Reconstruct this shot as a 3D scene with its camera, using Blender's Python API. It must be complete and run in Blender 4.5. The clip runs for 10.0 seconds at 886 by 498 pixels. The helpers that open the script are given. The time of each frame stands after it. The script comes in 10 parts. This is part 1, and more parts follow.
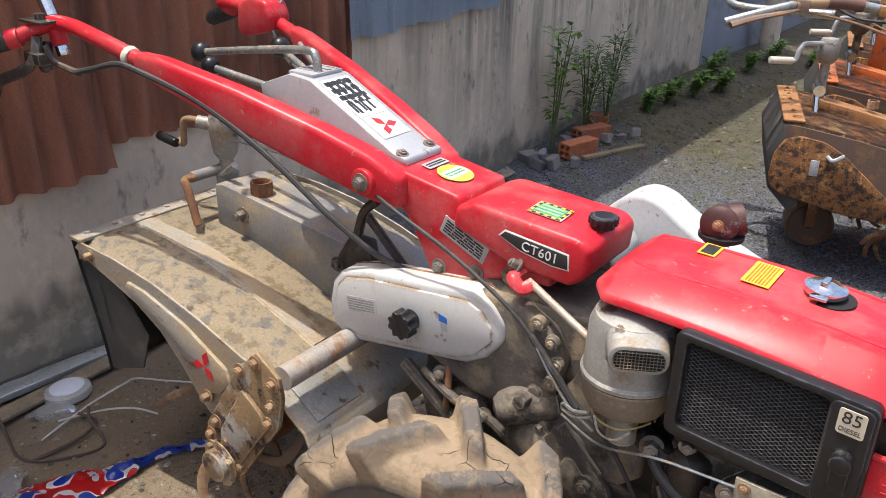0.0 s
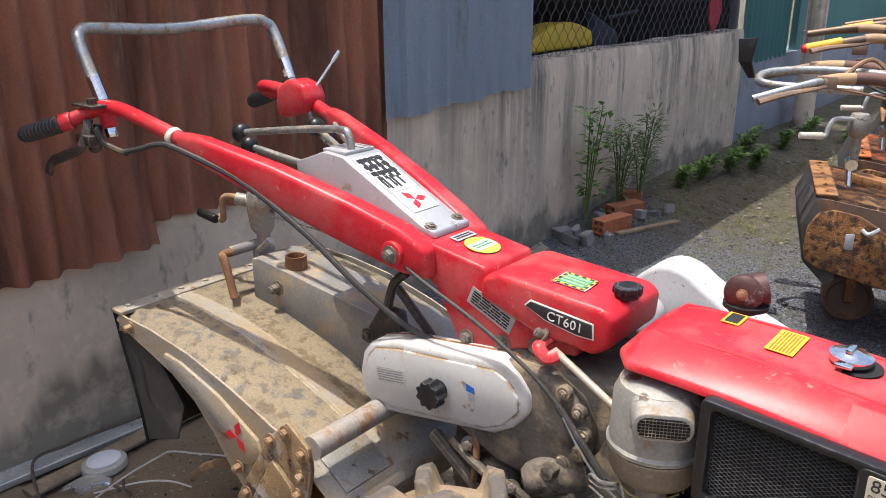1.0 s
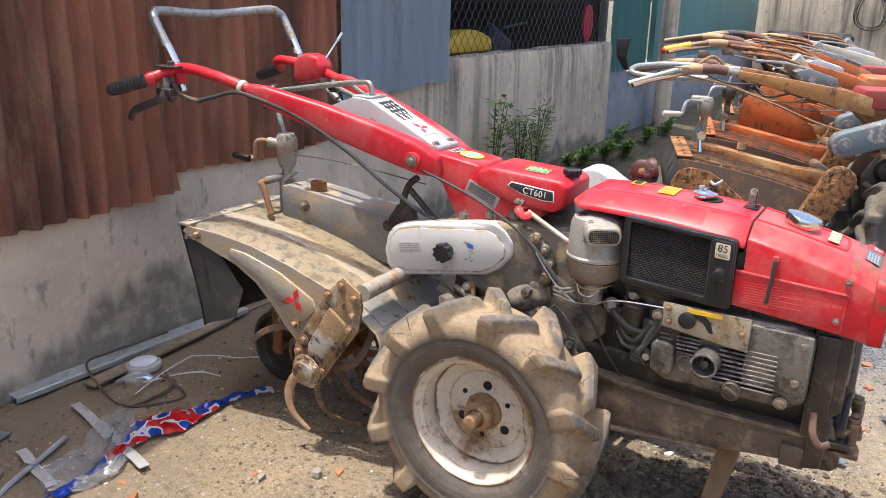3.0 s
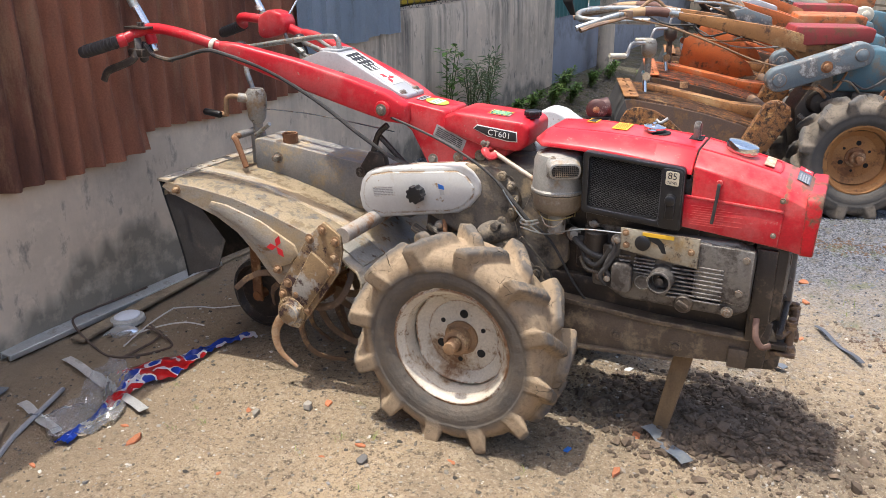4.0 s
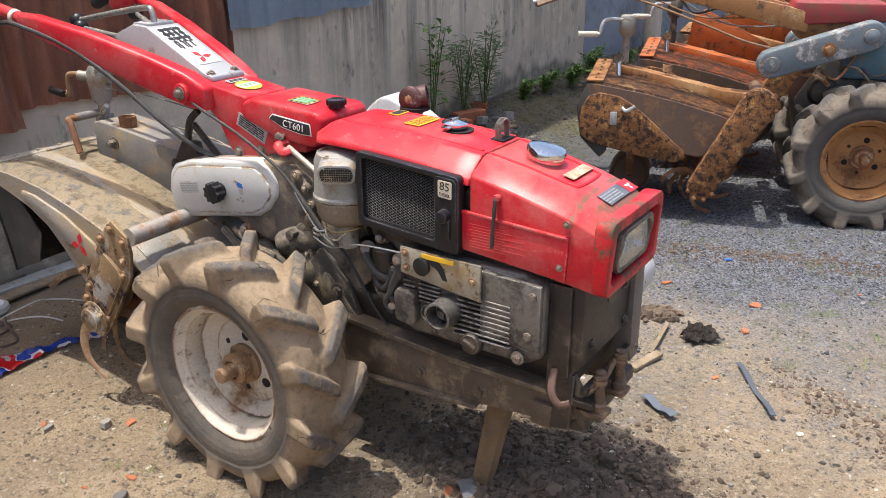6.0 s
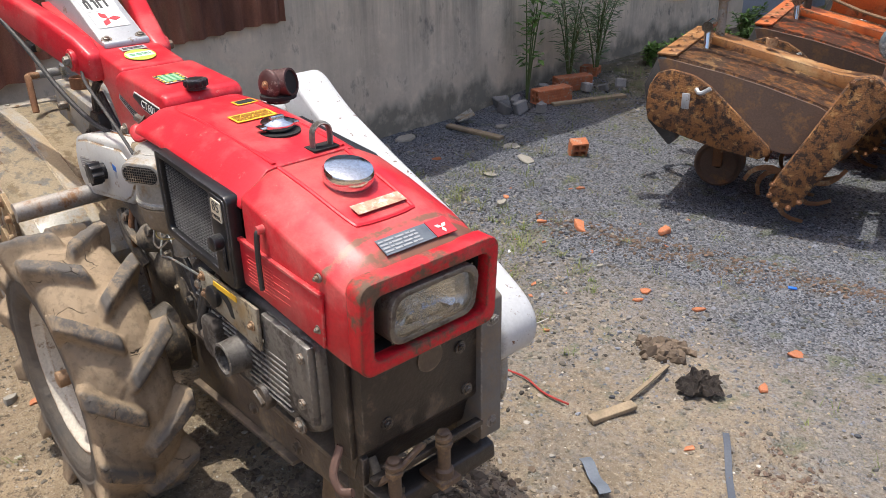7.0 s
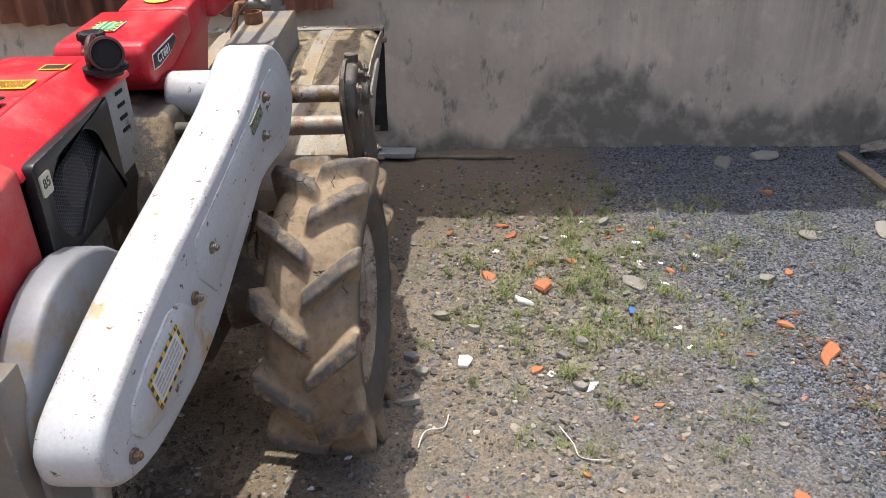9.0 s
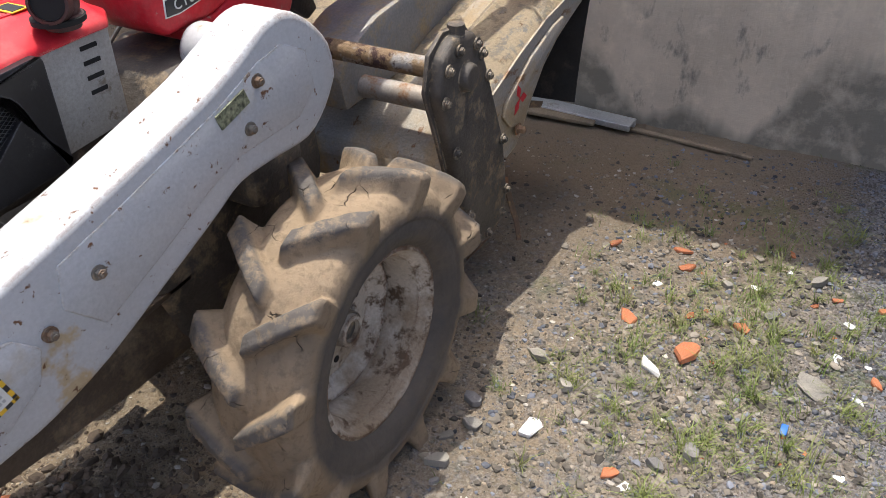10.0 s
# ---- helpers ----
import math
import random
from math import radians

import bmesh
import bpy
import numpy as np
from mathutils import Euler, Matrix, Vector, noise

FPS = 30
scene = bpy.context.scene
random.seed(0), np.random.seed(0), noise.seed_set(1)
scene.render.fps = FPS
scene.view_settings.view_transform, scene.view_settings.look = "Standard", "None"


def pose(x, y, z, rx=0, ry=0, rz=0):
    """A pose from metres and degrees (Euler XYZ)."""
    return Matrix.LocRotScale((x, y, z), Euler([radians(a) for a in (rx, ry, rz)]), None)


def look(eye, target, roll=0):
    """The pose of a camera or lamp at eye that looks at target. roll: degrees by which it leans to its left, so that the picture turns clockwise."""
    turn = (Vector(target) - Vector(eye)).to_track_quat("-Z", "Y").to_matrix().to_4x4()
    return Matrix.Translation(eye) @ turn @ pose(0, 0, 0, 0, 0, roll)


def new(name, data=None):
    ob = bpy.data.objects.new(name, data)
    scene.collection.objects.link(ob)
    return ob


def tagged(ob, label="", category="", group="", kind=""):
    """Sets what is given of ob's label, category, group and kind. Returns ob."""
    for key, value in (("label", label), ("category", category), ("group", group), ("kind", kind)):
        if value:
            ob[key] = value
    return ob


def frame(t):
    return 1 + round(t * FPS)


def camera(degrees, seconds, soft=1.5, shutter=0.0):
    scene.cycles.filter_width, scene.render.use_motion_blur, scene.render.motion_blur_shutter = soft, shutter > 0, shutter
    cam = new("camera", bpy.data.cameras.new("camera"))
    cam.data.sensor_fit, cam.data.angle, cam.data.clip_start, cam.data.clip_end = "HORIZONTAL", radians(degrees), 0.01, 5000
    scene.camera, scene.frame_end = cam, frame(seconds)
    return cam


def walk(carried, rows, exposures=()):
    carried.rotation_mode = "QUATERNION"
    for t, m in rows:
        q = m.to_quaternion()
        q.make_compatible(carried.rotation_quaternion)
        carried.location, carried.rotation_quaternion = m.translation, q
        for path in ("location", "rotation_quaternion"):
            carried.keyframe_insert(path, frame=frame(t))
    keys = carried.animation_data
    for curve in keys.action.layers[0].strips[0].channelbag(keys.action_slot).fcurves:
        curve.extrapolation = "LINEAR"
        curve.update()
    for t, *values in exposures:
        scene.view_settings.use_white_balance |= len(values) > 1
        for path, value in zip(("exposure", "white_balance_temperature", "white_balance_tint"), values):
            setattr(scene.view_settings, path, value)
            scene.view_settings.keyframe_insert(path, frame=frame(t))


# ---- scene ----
cam = camera(56.7, 10.0, 0.5)
PATH = [
    (0, (0.617, -1.169, 1.399), (-0.469, 0.295, 0.577), 1.1),
    (0.5, (0.606, -1.176, 1.42), (-0.559, 0.285, 0.707), 0.2),
    (1, (0.654, -1.184, 1.398), (-0.55, 0.277, 0.753), -0.1),
    (1.5, (0.838, -1.33, 1.345), (-0.386, 0.131, 0.739), -0.0),
    (2, (0.934, -1.539, 1.342), (-0.298, -0.078, 0.753), 0.0),
    (2.5, (0.846, -1.832, 1.319), (-0.338, -0.328, 0.739), 0.6),
    (3, (0.867, -2.027, 1.336), (-0.094, -0.376, 0.744), 1.3),
    (3.2, (0.894, -2.115, 1.359), (-0.013, -0.452, 0.718), 0.7),
    (4.3, (0.891, -2.212, 1.352), (0.071, -0.531, 0.643), -0.2),
    (4.5, (0.904, -2.189, 1.355), (0.096, -0.506, 0.637), -0.1),
    (5, (0.971, -2.047, 1.338), (0.162, -0.365, 0.618), -0.4),
    (5.5, (1.176, -1.834, 1.3), (0.248, -0.216, 0.578), -0.8),
    (5.7, (1.273, -1.708, 1.306), (0.315, -0.108, 0.583), -0.5),
    (6.8, (1.617, -0.862, 1.293), (0.289, 0.365, 0.438), -1.9),
    (7, (1.668, -0.722, 1.303), (0.301, 0.455, 0.44), -1.2),
    (7.5, (1.685, -0.323, 1.303), (0.194, 0.668, 0.411), -1.1),
    (8, (1.768, 0.036, 1.291), (0.105, 0.685, 0.389), -1.9),
    (8.5, (1.716, 0.338, 1.249), (-0.031, 0.665, 0.333), -1.8),
    (9, (1.553, 0.714, 1.239), (-0.206, 0.591, 0.295), -2.2),
    (9.5, (1.303, 0.949, 1.212), (-0.318, 0.492, 0.134), -1.2),
    (10, (0.952, 1.057, 1.246), (-0.487, 0.253, 0.112), -0.9),
]
# the camera's own metering drifts a little on the way
walk(cam, [(t, look(e, g, r)) for t, e, g, r in PATH],
     [(0, 1.09), (1.5, 1.13), (2.0, 1.23), (2.5, 1.32), (3.0, 1.39), (4.5, 1.22), (5.5, 1.20), (7.0, 0.99), (8.0, 1.02), (9.0, 1.06), (10.0, 1.14)])

# world and sun
SUN_DIR = Vector((0.17, 0.13, -1.0)).normalized()
world = bpy.data.worlds.new("sky")
scene.world = world
world.use_nodes = True
_n = world.node_tree.nodes
_sky = _n.new("ShaderNodeTexSky")
_sky.sky_type = "NISHITA"
_sky.sun_disc = False
_sky.sun_elevation = math.asin(-SUN_DIR.z)
_sky.sun_rotation = math.atan2(-SUN_DIR.x, -SUN_DIR.y)
_sky.dust_density = 4.0
_sky.air_density = 0.8
world.node_tree.links.new(_sky.outputs[0], _n["Background"].inputs[0])
_n["Background"].inputs[1].default_value = 0.148
sun = new("sun", bpy.data.lights.new("sun", "SUN"))
sun.data.energy, sun.data.angle, sun.data.color = 2.2, radians(0.5), (1.0, 0.95, 0.87)
sun.matrix_world = look((-1.7, -1.3, 10), (0, 0, 0))


# ---------------- materials ----------------
def mat(name, c1, c2=None, scale=6.0, rough=0.6, metal=0.0, c3=None, th=0.6, s3=14.0, soft=0.05, rough3=None,
        bump=0.2, fine=90.0, dist=0.003, vary=0.0, stretch=None, coat=0.0, c4=None, th4=0.62, s4=3.0, soft4=0.08, island=False,
        edge=None, er=0.005, eth=0.5, es=22.0, spec=0.5, speck=0.13):
    m = bpy.data.materials.new(name)
    m.use_nodes = True
    nt = m.node_tree
    n, l = nt.nodes, nt.links
    b = n["Principled BSDF"]
    tc = n.new("ShaderNodeTexCoord")
    vec = tc.outputs["Object"]
    if stretch:
        mp = n.new("ShaderNodeMapping")
        mp.inputs["Scale"].default_value = stretch
        l.new(vec, mp.inputs[0])
        svec = mp.outputs[0]
    else:
        svec = vec

    def noise_tex(s, v, detail=6.0, r=0.6):
        t = n.new("ShaderNodeTexNoise")
        t.inputs["Scale"].default_value, t.inputs["Detail"].default_value, t.inputs["Roughness"].default_value = s, detail, r
        l.new(v, t.inputs["Vector"])
        return t.outputs["Fac"]

    def ramp(src, lo, hi):
        t = n.new("ShaderNodeMapRange")
        t.inputs[1].default_value, t.inputs[2].default_value = lo, hi
        l.new(src, t.inputs[0])
        return t.outputs[0]

    def mix(f, a, c):
        t = n.new("ShaderNodeMix")
        t.data_type = "RGBA"
        l.new(f, t.inputs[0])
        for sock, v in ((t.inputs[6], a), (t.inputs[7], c)):
            if isinstance(v, tuple):
                sock.default_value = (*v, 1)
            else:
                l.new(v, sock)
        return t.outputs[2]

    col = mix(ramp(noise_tex(scale, svec), 0.33, 0.67), c1, c2 or tuple(0.82 * v for v in c1))
    rg = None
    if c4:
        col = mix(ramp(noise_tex(s4, svec, 5, 0.65), th4 - soft4, th4 + soft4), col, c4)
    if c3:
        src = noise_tex(s3, svec, 9, 0.72)
        f = ramp(src, th - soft, th + soft)
        col = mix(f, col, c3)
        t = n.new("ShaderNodeMapRange")
        t.inputs[3].default_value, t.inputs[4].default_value = rough, rough3 if rough3 is not None else min(1, rough + 0.35)
        l.new(f, t.inputs[0])
        rg = t.outputs[0]
        if metal:
            t = n.new("ShaderNodeMapRange")
            t.inputs[3].default_value, t.inputs[4].default_value = metal, 0.0
            l.new(f, t.inputs[0])
            l.new(t.outputs[0], b.inputs["Metallic"])
    if edge:
        # paint rubbed through along the edges, broken up by noise
        bv = n.new("ShaderNodeBevel")
        bv.samples = 4
        bv.inputs["Radius"].default_value = er
        dt = n.new("ShaderNodeVectorMath")
        dt.operation = "DOT_PRODUCT"
        l.new(bv.outputs[0], dt.inputs[0])
        l.new(n.new("ShaderNodeNewGeometry").outputs["Normal"], dt.inputs[1])
        ad = n.new("ShaderNodeMath")
        ad.operation = "MULTIPLY"
        l.new(ramp(dt.outputs["Value"], 0.985, 0.90), ad.inputs[0])
        l.new(ramp(noise_tex(es, vec, 8, 0.7), eth - 0.04, eth + 0.04), ad.inputs[1])
        col = mix(ad.outputs[0], col, edge)
    if bump and speck:
        # fine grit and rubbed grain
        g = n.new("ShaderNodeMapRange")
        g.inputs[1].default_value, g.inputs[2].default_value, g.inputs[3].default_value, g.inputs[4].default_value = 0.36, 0.64, 1 - speck, 1 + 0.8 * speck
        l.new(noise_tex(170.0, vec, 4, 0.7), g.inputs[0])
        hv = n.new("ShaderNodeHueSaturation")
        l.new(g.outputs[0], hv.inputs["Value"])
        l.new(col, hv.inputs["Color"])
        col = hv.outputs[0]
    if vary:
        if island:
            src = n.new("ShaderNodeNewGeometry").outputs["Random Per Island"]
        else:
            src = n.new("ShaderNodeObjectInfo").outputs["Random"]
        hs = n.new("ShaderNodeHueSaturation")
        t = n.new("ShaderNodeMapRange")
        t.inputs[3].default_value, t.inputs[4].default_value = 1 - vary, 1 + vary
        l.new(src, t.inputs[0])
        l.new(t.outputs[0], hs.inputs["Value"])
        l.new(col, hs.inputs["Color"])
        col = hs.outputs[0]
    l.new(col, b.inputs["Base Color"])
    if rg is not None:
        l.new(rg, b.inputs["Roughness"])
    else:
        b.inputs["Roughness"].default_value = rough
    if not (c3 and metal):
        b.inputs["Metallic"].default_value = metal
    b.inputs["Specular IOR Level"].default_value = spec
    b.inputs["Coat Weight"].default_value = coat
    b.inputs["Coat Roughness"].default_value = 0.15
    if bump:
        bp = n.new("ShaderNodeBump")
        bp.inputs["Strength"].default_value, bp.inputs["Distance"].default_value = bump, dist
        l.new(noise_tex(fine, vec, 8, 0.65), bp.inputs["Height"])
        l.new(bp.outputs[0], b.inputs["Normal"])
    return m


RED = mat("red_paint", (0.56, 0.024, 0.036), (0.49, 0.019, 0.029), 5, 0.33, c3=(0.45, 0.17, 0.14), th=0.635, s3=48, soft=0.02,
          c4=(0.51, 0.075, 0.076), th4=0.54, s4=8, soft4=0.07, bump=0.10, edge=(0.50, 0.19, 0.165), er=0.007, eth=0.53, es=34, spec=0.25, speck=0.09)


def cowl_paint():
    """Red paint rubbed to brown primer in a band over the nose and along its front lip, with thin scratches."""
    m = mat("red_paint_worn", (0.55, 0.022, 0.034), (0.48, 0.017, 0.027), 5, 0.34, c3=(0.33, 0.17, 0.13), th=0.655, s3=30, soft=0.02,
            c4=(0.50, 0.085, 0.08), th4=0.53, s4=7, bump=0.14, edge=(0.115, 0.075, 0.05), er=0.013, eth=0.43, es=20, spec=0.25, speck=0.10)
    n, l = m.node_tree.nodes, m.node_tree.links
    b = n["Principled BSDF"]
    src = b.inputs["Base Color"].links[0].from_socket
    vec = n.new("ShaderNodeTexCoord").outputs["Object"]
    sep = n.new("ShaderNodeSeparateXYZ")
    l.new(vec, sep.inputs[0])

    def rng(a, lo, hi, o0=0.0, o1=1.0):
        t = n.new("ShaderNodeMapRange")
        t.inputs[1].default_value, t.inputs[2].default_value, t.inputs[3].default_value, t.inputs[4].default_value = lo, hi, o0, o1
        l.new(a, t.inputs[0])
        return t.outputs[0]

    def op(kind, a, c):
        t = n.new("ShaderNodeMath")
        t.operation = kind
        for sk, v in zip(t.inputs, (a, c)):
            if isinstance(v, (int, float)):
                sk.default_value = v
            else:
                l.new(v, sk)
        return t.outputs[0]

    def nz(sc, st=(1, 1, 1)):
        mp = n.new("ShaderNodeMapping")
        mp.inputs["Scale"].default_value = st
        l.new(vec, mp.inputs[0])
        t = n.new("ShaderNodeTexNoise")
        t.inputs["Scale"].default_value, t.inputs["Detail"].default_value, t.inputs["Roughness"].default_value = sc, 9, 0.72
        l.new(mp.outputs[0], t.inputs["Vector"])
        return t.outputs["Fac"]
    x, y, z = sep.outputs
    xw = op("ADD", x, op("MULTIPLY", op("SUBTRACT", nz(14), 0.5), 0.035))
    band = op("MULTIPLY", rng(xw, 0.772, 0.784), rng(xw, 0.806, 0.792))
    nose = op("MULTIPLY", rng(x, 0.785, 0.820, 0.0, 0.95), rng(y, -0.15, 0.0, 0.52, 1.0))
    where = op("MULTIPLY", op("MAXIMUM", op("MULTIPLY", band, 0.60), nose), rng(z, 0.745, 0.775, 0.25, 1.0))
    f = op("ADD", where, op("SUBTRACT", nz(26), 0.5))
    f = rng(f, 0.50, 0.62, 0.0, 0.85)
    scratch = op("MULTIPLY", rng(nz(9, (1.5, 14, 14)), 0.66, 0.70), 0.6)
    f = op("MAXIMUM", f, scratch)
    mx = n.new("ShaderNodeMix")
    mx.data_type = "RGBA"
    l.new(f, mx.inputs[0])
    l.new(src, mx.inputs[6])
    mx.inputs[7].default_value = (0.15, 0.095, 0.058, 1)
    l.new(mx.outputs[2], b.inputs["Base Color"])
    return m


REDWORN = cowl_paint()
REDLIP = mat("red_paint_scraped", (0.54, 0.015, 0.026), (0.47, 0.012, 0.020), 5, 0.38, c3=(0.125, 0.08, 0.052), th=0.535, s3=11, soft=0.04, c4=(0.50, 0.06, 0.06), th4=0.57, s4=7, bump=0.14,
             edge=(0.085, 0.055, 0.038), er=0.010, eth=0.42, es=22, spec=0.25)
REDLINE = mat("red_paint_fold", (0.56, 0.024, 0.036), (0.49, 0.019, 0.029), 5, 0.33, c3=(0.42, 0.15, 0.12), th=0.66, s3=34, soft=0.02, bump=0.10, spec=0.25, speck=0.09)
REDDULL = mat("old_dark_red_paint", (0.30, 0.03, 0.03), (0.22, 0.03, 0.03), 6, 0.5, c3=(0.15, 0.07, 0.04), th=0.58, s3=15)
WHITE = mat("chipped_white_paint", (0.50, 0.51, 0.515), (0.44, 0.45, 0.455), 5, 0.42, c3=(0.15, 0.075, 0.038), th=0.630, s3=56, soft=0.010,
            c4=(0.44, 0.345, 0.215), th4=0.64, s4=7, soft4=0.03, bump=0.12, edge=(0.15, 0.075, 0.038), er=0.018, eth=0.47, es=60, spec=0.35, speck=0.06)
WHITEP = mat("scratched_white_paint", (0.50, 0.51, 0.515), (0.44, 0.45, 0.455), 5, 0.42, c3=(0.15, 0.075, 0.038), th=0.632, s3=36, soft=0.010, c4=(0.43, 0.37, 0.27), th4=0.65, s4=8, bump=0.12,
             edge=(0.30, 0.26, 0.20), er=0.006, eth=0.5, es=40, spec=0.35, speck=0.08)
CREAM = mat("dusty_white_enamel", (0.56, 0.56, 0.54), (0.50, 0.495, 0.465), 6, 0.38, c3=(0.26, 0.17, 0.09), th=0.655, s3=26, soft=0.03, bump=0.06,
            c4=(0.43, 0.37, 0.27), th4=0.66, s4=9, edge=(0.26, 0.165, 0.08), er=0.009, eth=0.47, es=26, speck=0.05)
SILVER = mat("silver_painted_metal", (0.46, 0.47, 0.485), (0.38, 0.39, 0.40), 8, 0.4, 0.3, c3=(0.24, 0.20, 0.16), th=0.63, s3=24, soft=0.03, bump=0.08, edge=(0.25, 0.22, 0.18), er=0.005, eth=0.52, speck=0.06)
BOLT = mat("dull_zinc_bolt", (0.27, 0.255, 0.225), (0.18, 0.165, 0.14), 20, 0.45, 0.5, c3=(0.16, 0.10, 0.06), th=0.53, s3=40, bump=0.3)
CASTD = mat("dust_coated_casting", (0.155, 0.132, 0.105), (0.095, 0.080, 0.064), 7, 0.75, c3=(0.30, 0.235, 0.15), th=0.57, s3=9, soft=0.07, bump=0.6, fine=100,
            c4=(0.045, 0.037, 0.03), th4=0.61, s4=12, soft4=0.05, edge=(0.36, 0.29, 0.195), er=0.006, eth=0.46)
CHROME = mat("chrome", (0.78, 0.79, 0.80), (0.62, 0.62, 0.60), 9, 0.14, 1.0, c3=(0.42, 0.36, 0.26), th=0.66, s3=16, bump=0.02)
PIPE = mat("worn_plated_tube", (0.40, 0.43, 0.43), (0.28, 0.30, 0.29), 14, 0.34, 0.7, c3=(0.24, 0.17, 0.11), th=0.55, s3=40, bump=0.1)
TILL = mat("muddy_grey_tiller_paint", (0.265, 0.265, 0.255), (0.36, 0.315, 0.245), 12, 0.55, 0.1, c3=(0.35, 0.265, 0.16), th=0.53, s3=5.5, soft=0.07,
           c4=(0.17, 0.085, 0.036), th4=0.61, s4=30, soft4=0.03, bump=0.7, fine=110, dist=0.003, stretch=(0.4, 1, 1), edge=(0.52, 0.42, 0.28), er=0.006, eth=0.46, es=30)
TILLB = mat("dark_grey_beam_paint", (0.20, 0.205, 0.21), (0.30, 0.28, 0.25), 8, 0.5, 0.2, c3=(0.38, 0.29, 0.17), th=0.55, s3=9, soft=0.07, bump=0.2,
            edge=(0.42, 0.36, 0.27), er=0.006, eth=0.46)
RUST = mat("rusty_steel", (0.26, 0.12, 0.05), (0.17, 0.08, 0.04), 18, 0.85, c3=(0.42, 0.28, 0.16), th=0.58, s3=12, bump=0.5, fine=150)
PLATE = mat("rusty_muddy_plate", (0.25, 0.165, 0.08), (0.15, 0.095, 0.05), 14, 0.65, c3=(0.055, 0.030, 0.026), th=0.56, s3=15, soft=0.03,
            c4=(0.29, 0.27, 0.24), th4=0.54, s4=12, soft4=0.04, bump=0.8, fine=120, edge=(0.52, 0.39, 0.22), er=0.006, eth=0.45)
CAST = mat("grimy_cast_iron", (0.105, 0.09, 0.074), (0.05, 0.043, 0.036), 10, 0.6, 0.1, c3=(0.25, 0.19, 0.12), th=0.56, s3=14, soft=0.05, bump=0.8, fine=110,
           edge=(0.33, 0.27, 0.19), er=0.005, eth=0.50)
DARK = mat("oily_dark_steel", (0.020, 0.016, 0.014), (0.045, 0.034, 0.026), 9, 0.42, c3=(0.12, 0.09, 0.062), th=0.60, s3=18, soft=0.05, bump=0.7, fine=80, edge=(0.17, 0.14, 0.11), er=0.005, eth=0.50)
RAIL = mat("oily_brown_frame", (0.125, 0.093, 0.066), (0.062, 0.047, 0.035), 7, 0.5, c3=(0.24, 0.185, 0.12), th=0.57, s3=11, soft=0.06, bump=0.6, edge=(0.22, 0.17, 0.12), er=0.006, eth=0.5)
ALU = mat("grimy_cast_aluminium", (0.185, 0.175, 0.16), (0.125, 0.115, 0.103), 9, 0.45, 0.4, c3=(0.045, 0.036, 0.029), th=0.53, s3=14, soft=0.05, bump=0.5,
          edge=(0.42, 0.40, 0.36), er=0.004, eth=0.5)
GALV = mat("galvanised_sheet", (0.33, 0.325, 0.30), (0.25, 0.245, 0.225), 9, 0.5, 0.3, c3=(0.27, 0.20, 0.125), th=0.56, s3=13, soft=0.05, bump=0.25,
           c4=(0.105, 0.08, 0.058), th4=0.60, s4=22, soft4=0.03, edge=(0.55, 0.50, 0.40), er=0.005, eth=0.47)
GREYP = mat("grey_painted_guard", (0.225, 0.235, 0.255), (0.18, 0.185, 0.197), 6, 0.5, speck=0.05, c3=(0.22, 0.17, 0.12), th=0.58, s3=10, soft=0.08, bump=0.1,
            edge=(0.26, 0.18, 0.11), er=0.006, eth=0.5)
BLACKP = mat("black_plastic", (0.011, 0.011, 0.013), (0.018, 0.018, 0.019), 9, 0.34, spec=0.35, c3=(0.08, 0.075, 0.07), th=0.67, s3=24, soft=0.05, bump=0.06, edge=(0.10, 0.10, 0.11), er=0.004, eth=0.5)
RUBBER = mat("black_rubber", (0.028, 0.027, 0.027), (0.05, 0.048, 0.046), 9, 0.65, c3=(0.14, 0.12, 0.10), th=0.64, s3=12, soft=0.1, bump=0.15)
RIM = mat("dirty_cream_rim", (0.56, 0.515, 0.43), (0.47, 0.425, 0.34), 7, 0.6, c3=(0.17, 0.095, 0.05), th=0.60, s3=14, soft=0.035,
          c4=(0.30, 0.215, 0.135), th4=0.575, s4=7, soft4=0.05, bump=0.25, edge=(0.20, 0.10, 0.045), er=0.008, eth=0.44, es=26)
RIMMUD = mat("mud_streaked_rim", (0.56, 0.50, 0.42), (0.44, 0.385, 0.31), 8, 0.75, c3=(0.12, 0.08, 0.05), th=0.575, s3=18, soft=0.04,
             c4=(0.29, 0.22, 0.15), th4=0.53, s4=7, soft4=0.08, bump=0.6, edge=(0.14, 0.08, 0.045), er=0.010, eth=0.46, es=24)
RUSTRIM = mat("rusted_orange_rim", (0.40, 0.19, 0.06), (0.30, 0.14, 0.05), 9, 0.75, c3=(0.16, 0.08, 0.04), th=0.58, s3=13, bump=0.3)
HUBM = mat("rusty_hub", (0.30, 0.18, 0.09), (0.20, 0.12, 0.07), 20, 0.75, c3=(0.46, 0.34, 0.2), th=0.6, s3=18, bump=0.3)
MAROON = mat("scorched_muffler", (0.055, 0.022, 0.02), (0.09, 0.04, 0.034), 14, 0.55, 0.2, c3=(0.34, 0.29, 0.25), th=0.63, s3=26, bump=0.2)
YELLOW = mat("yellow_sticker", (0.80, 0.50, 0.03), (0.72, 0.42, 0.03), 20, 0.5, bump=0)
GREEN = mat("green_sticker", (0.035, 0.22, 0.085), (0.12, 0.36, 0.16), 60, 0.5, bump=0)
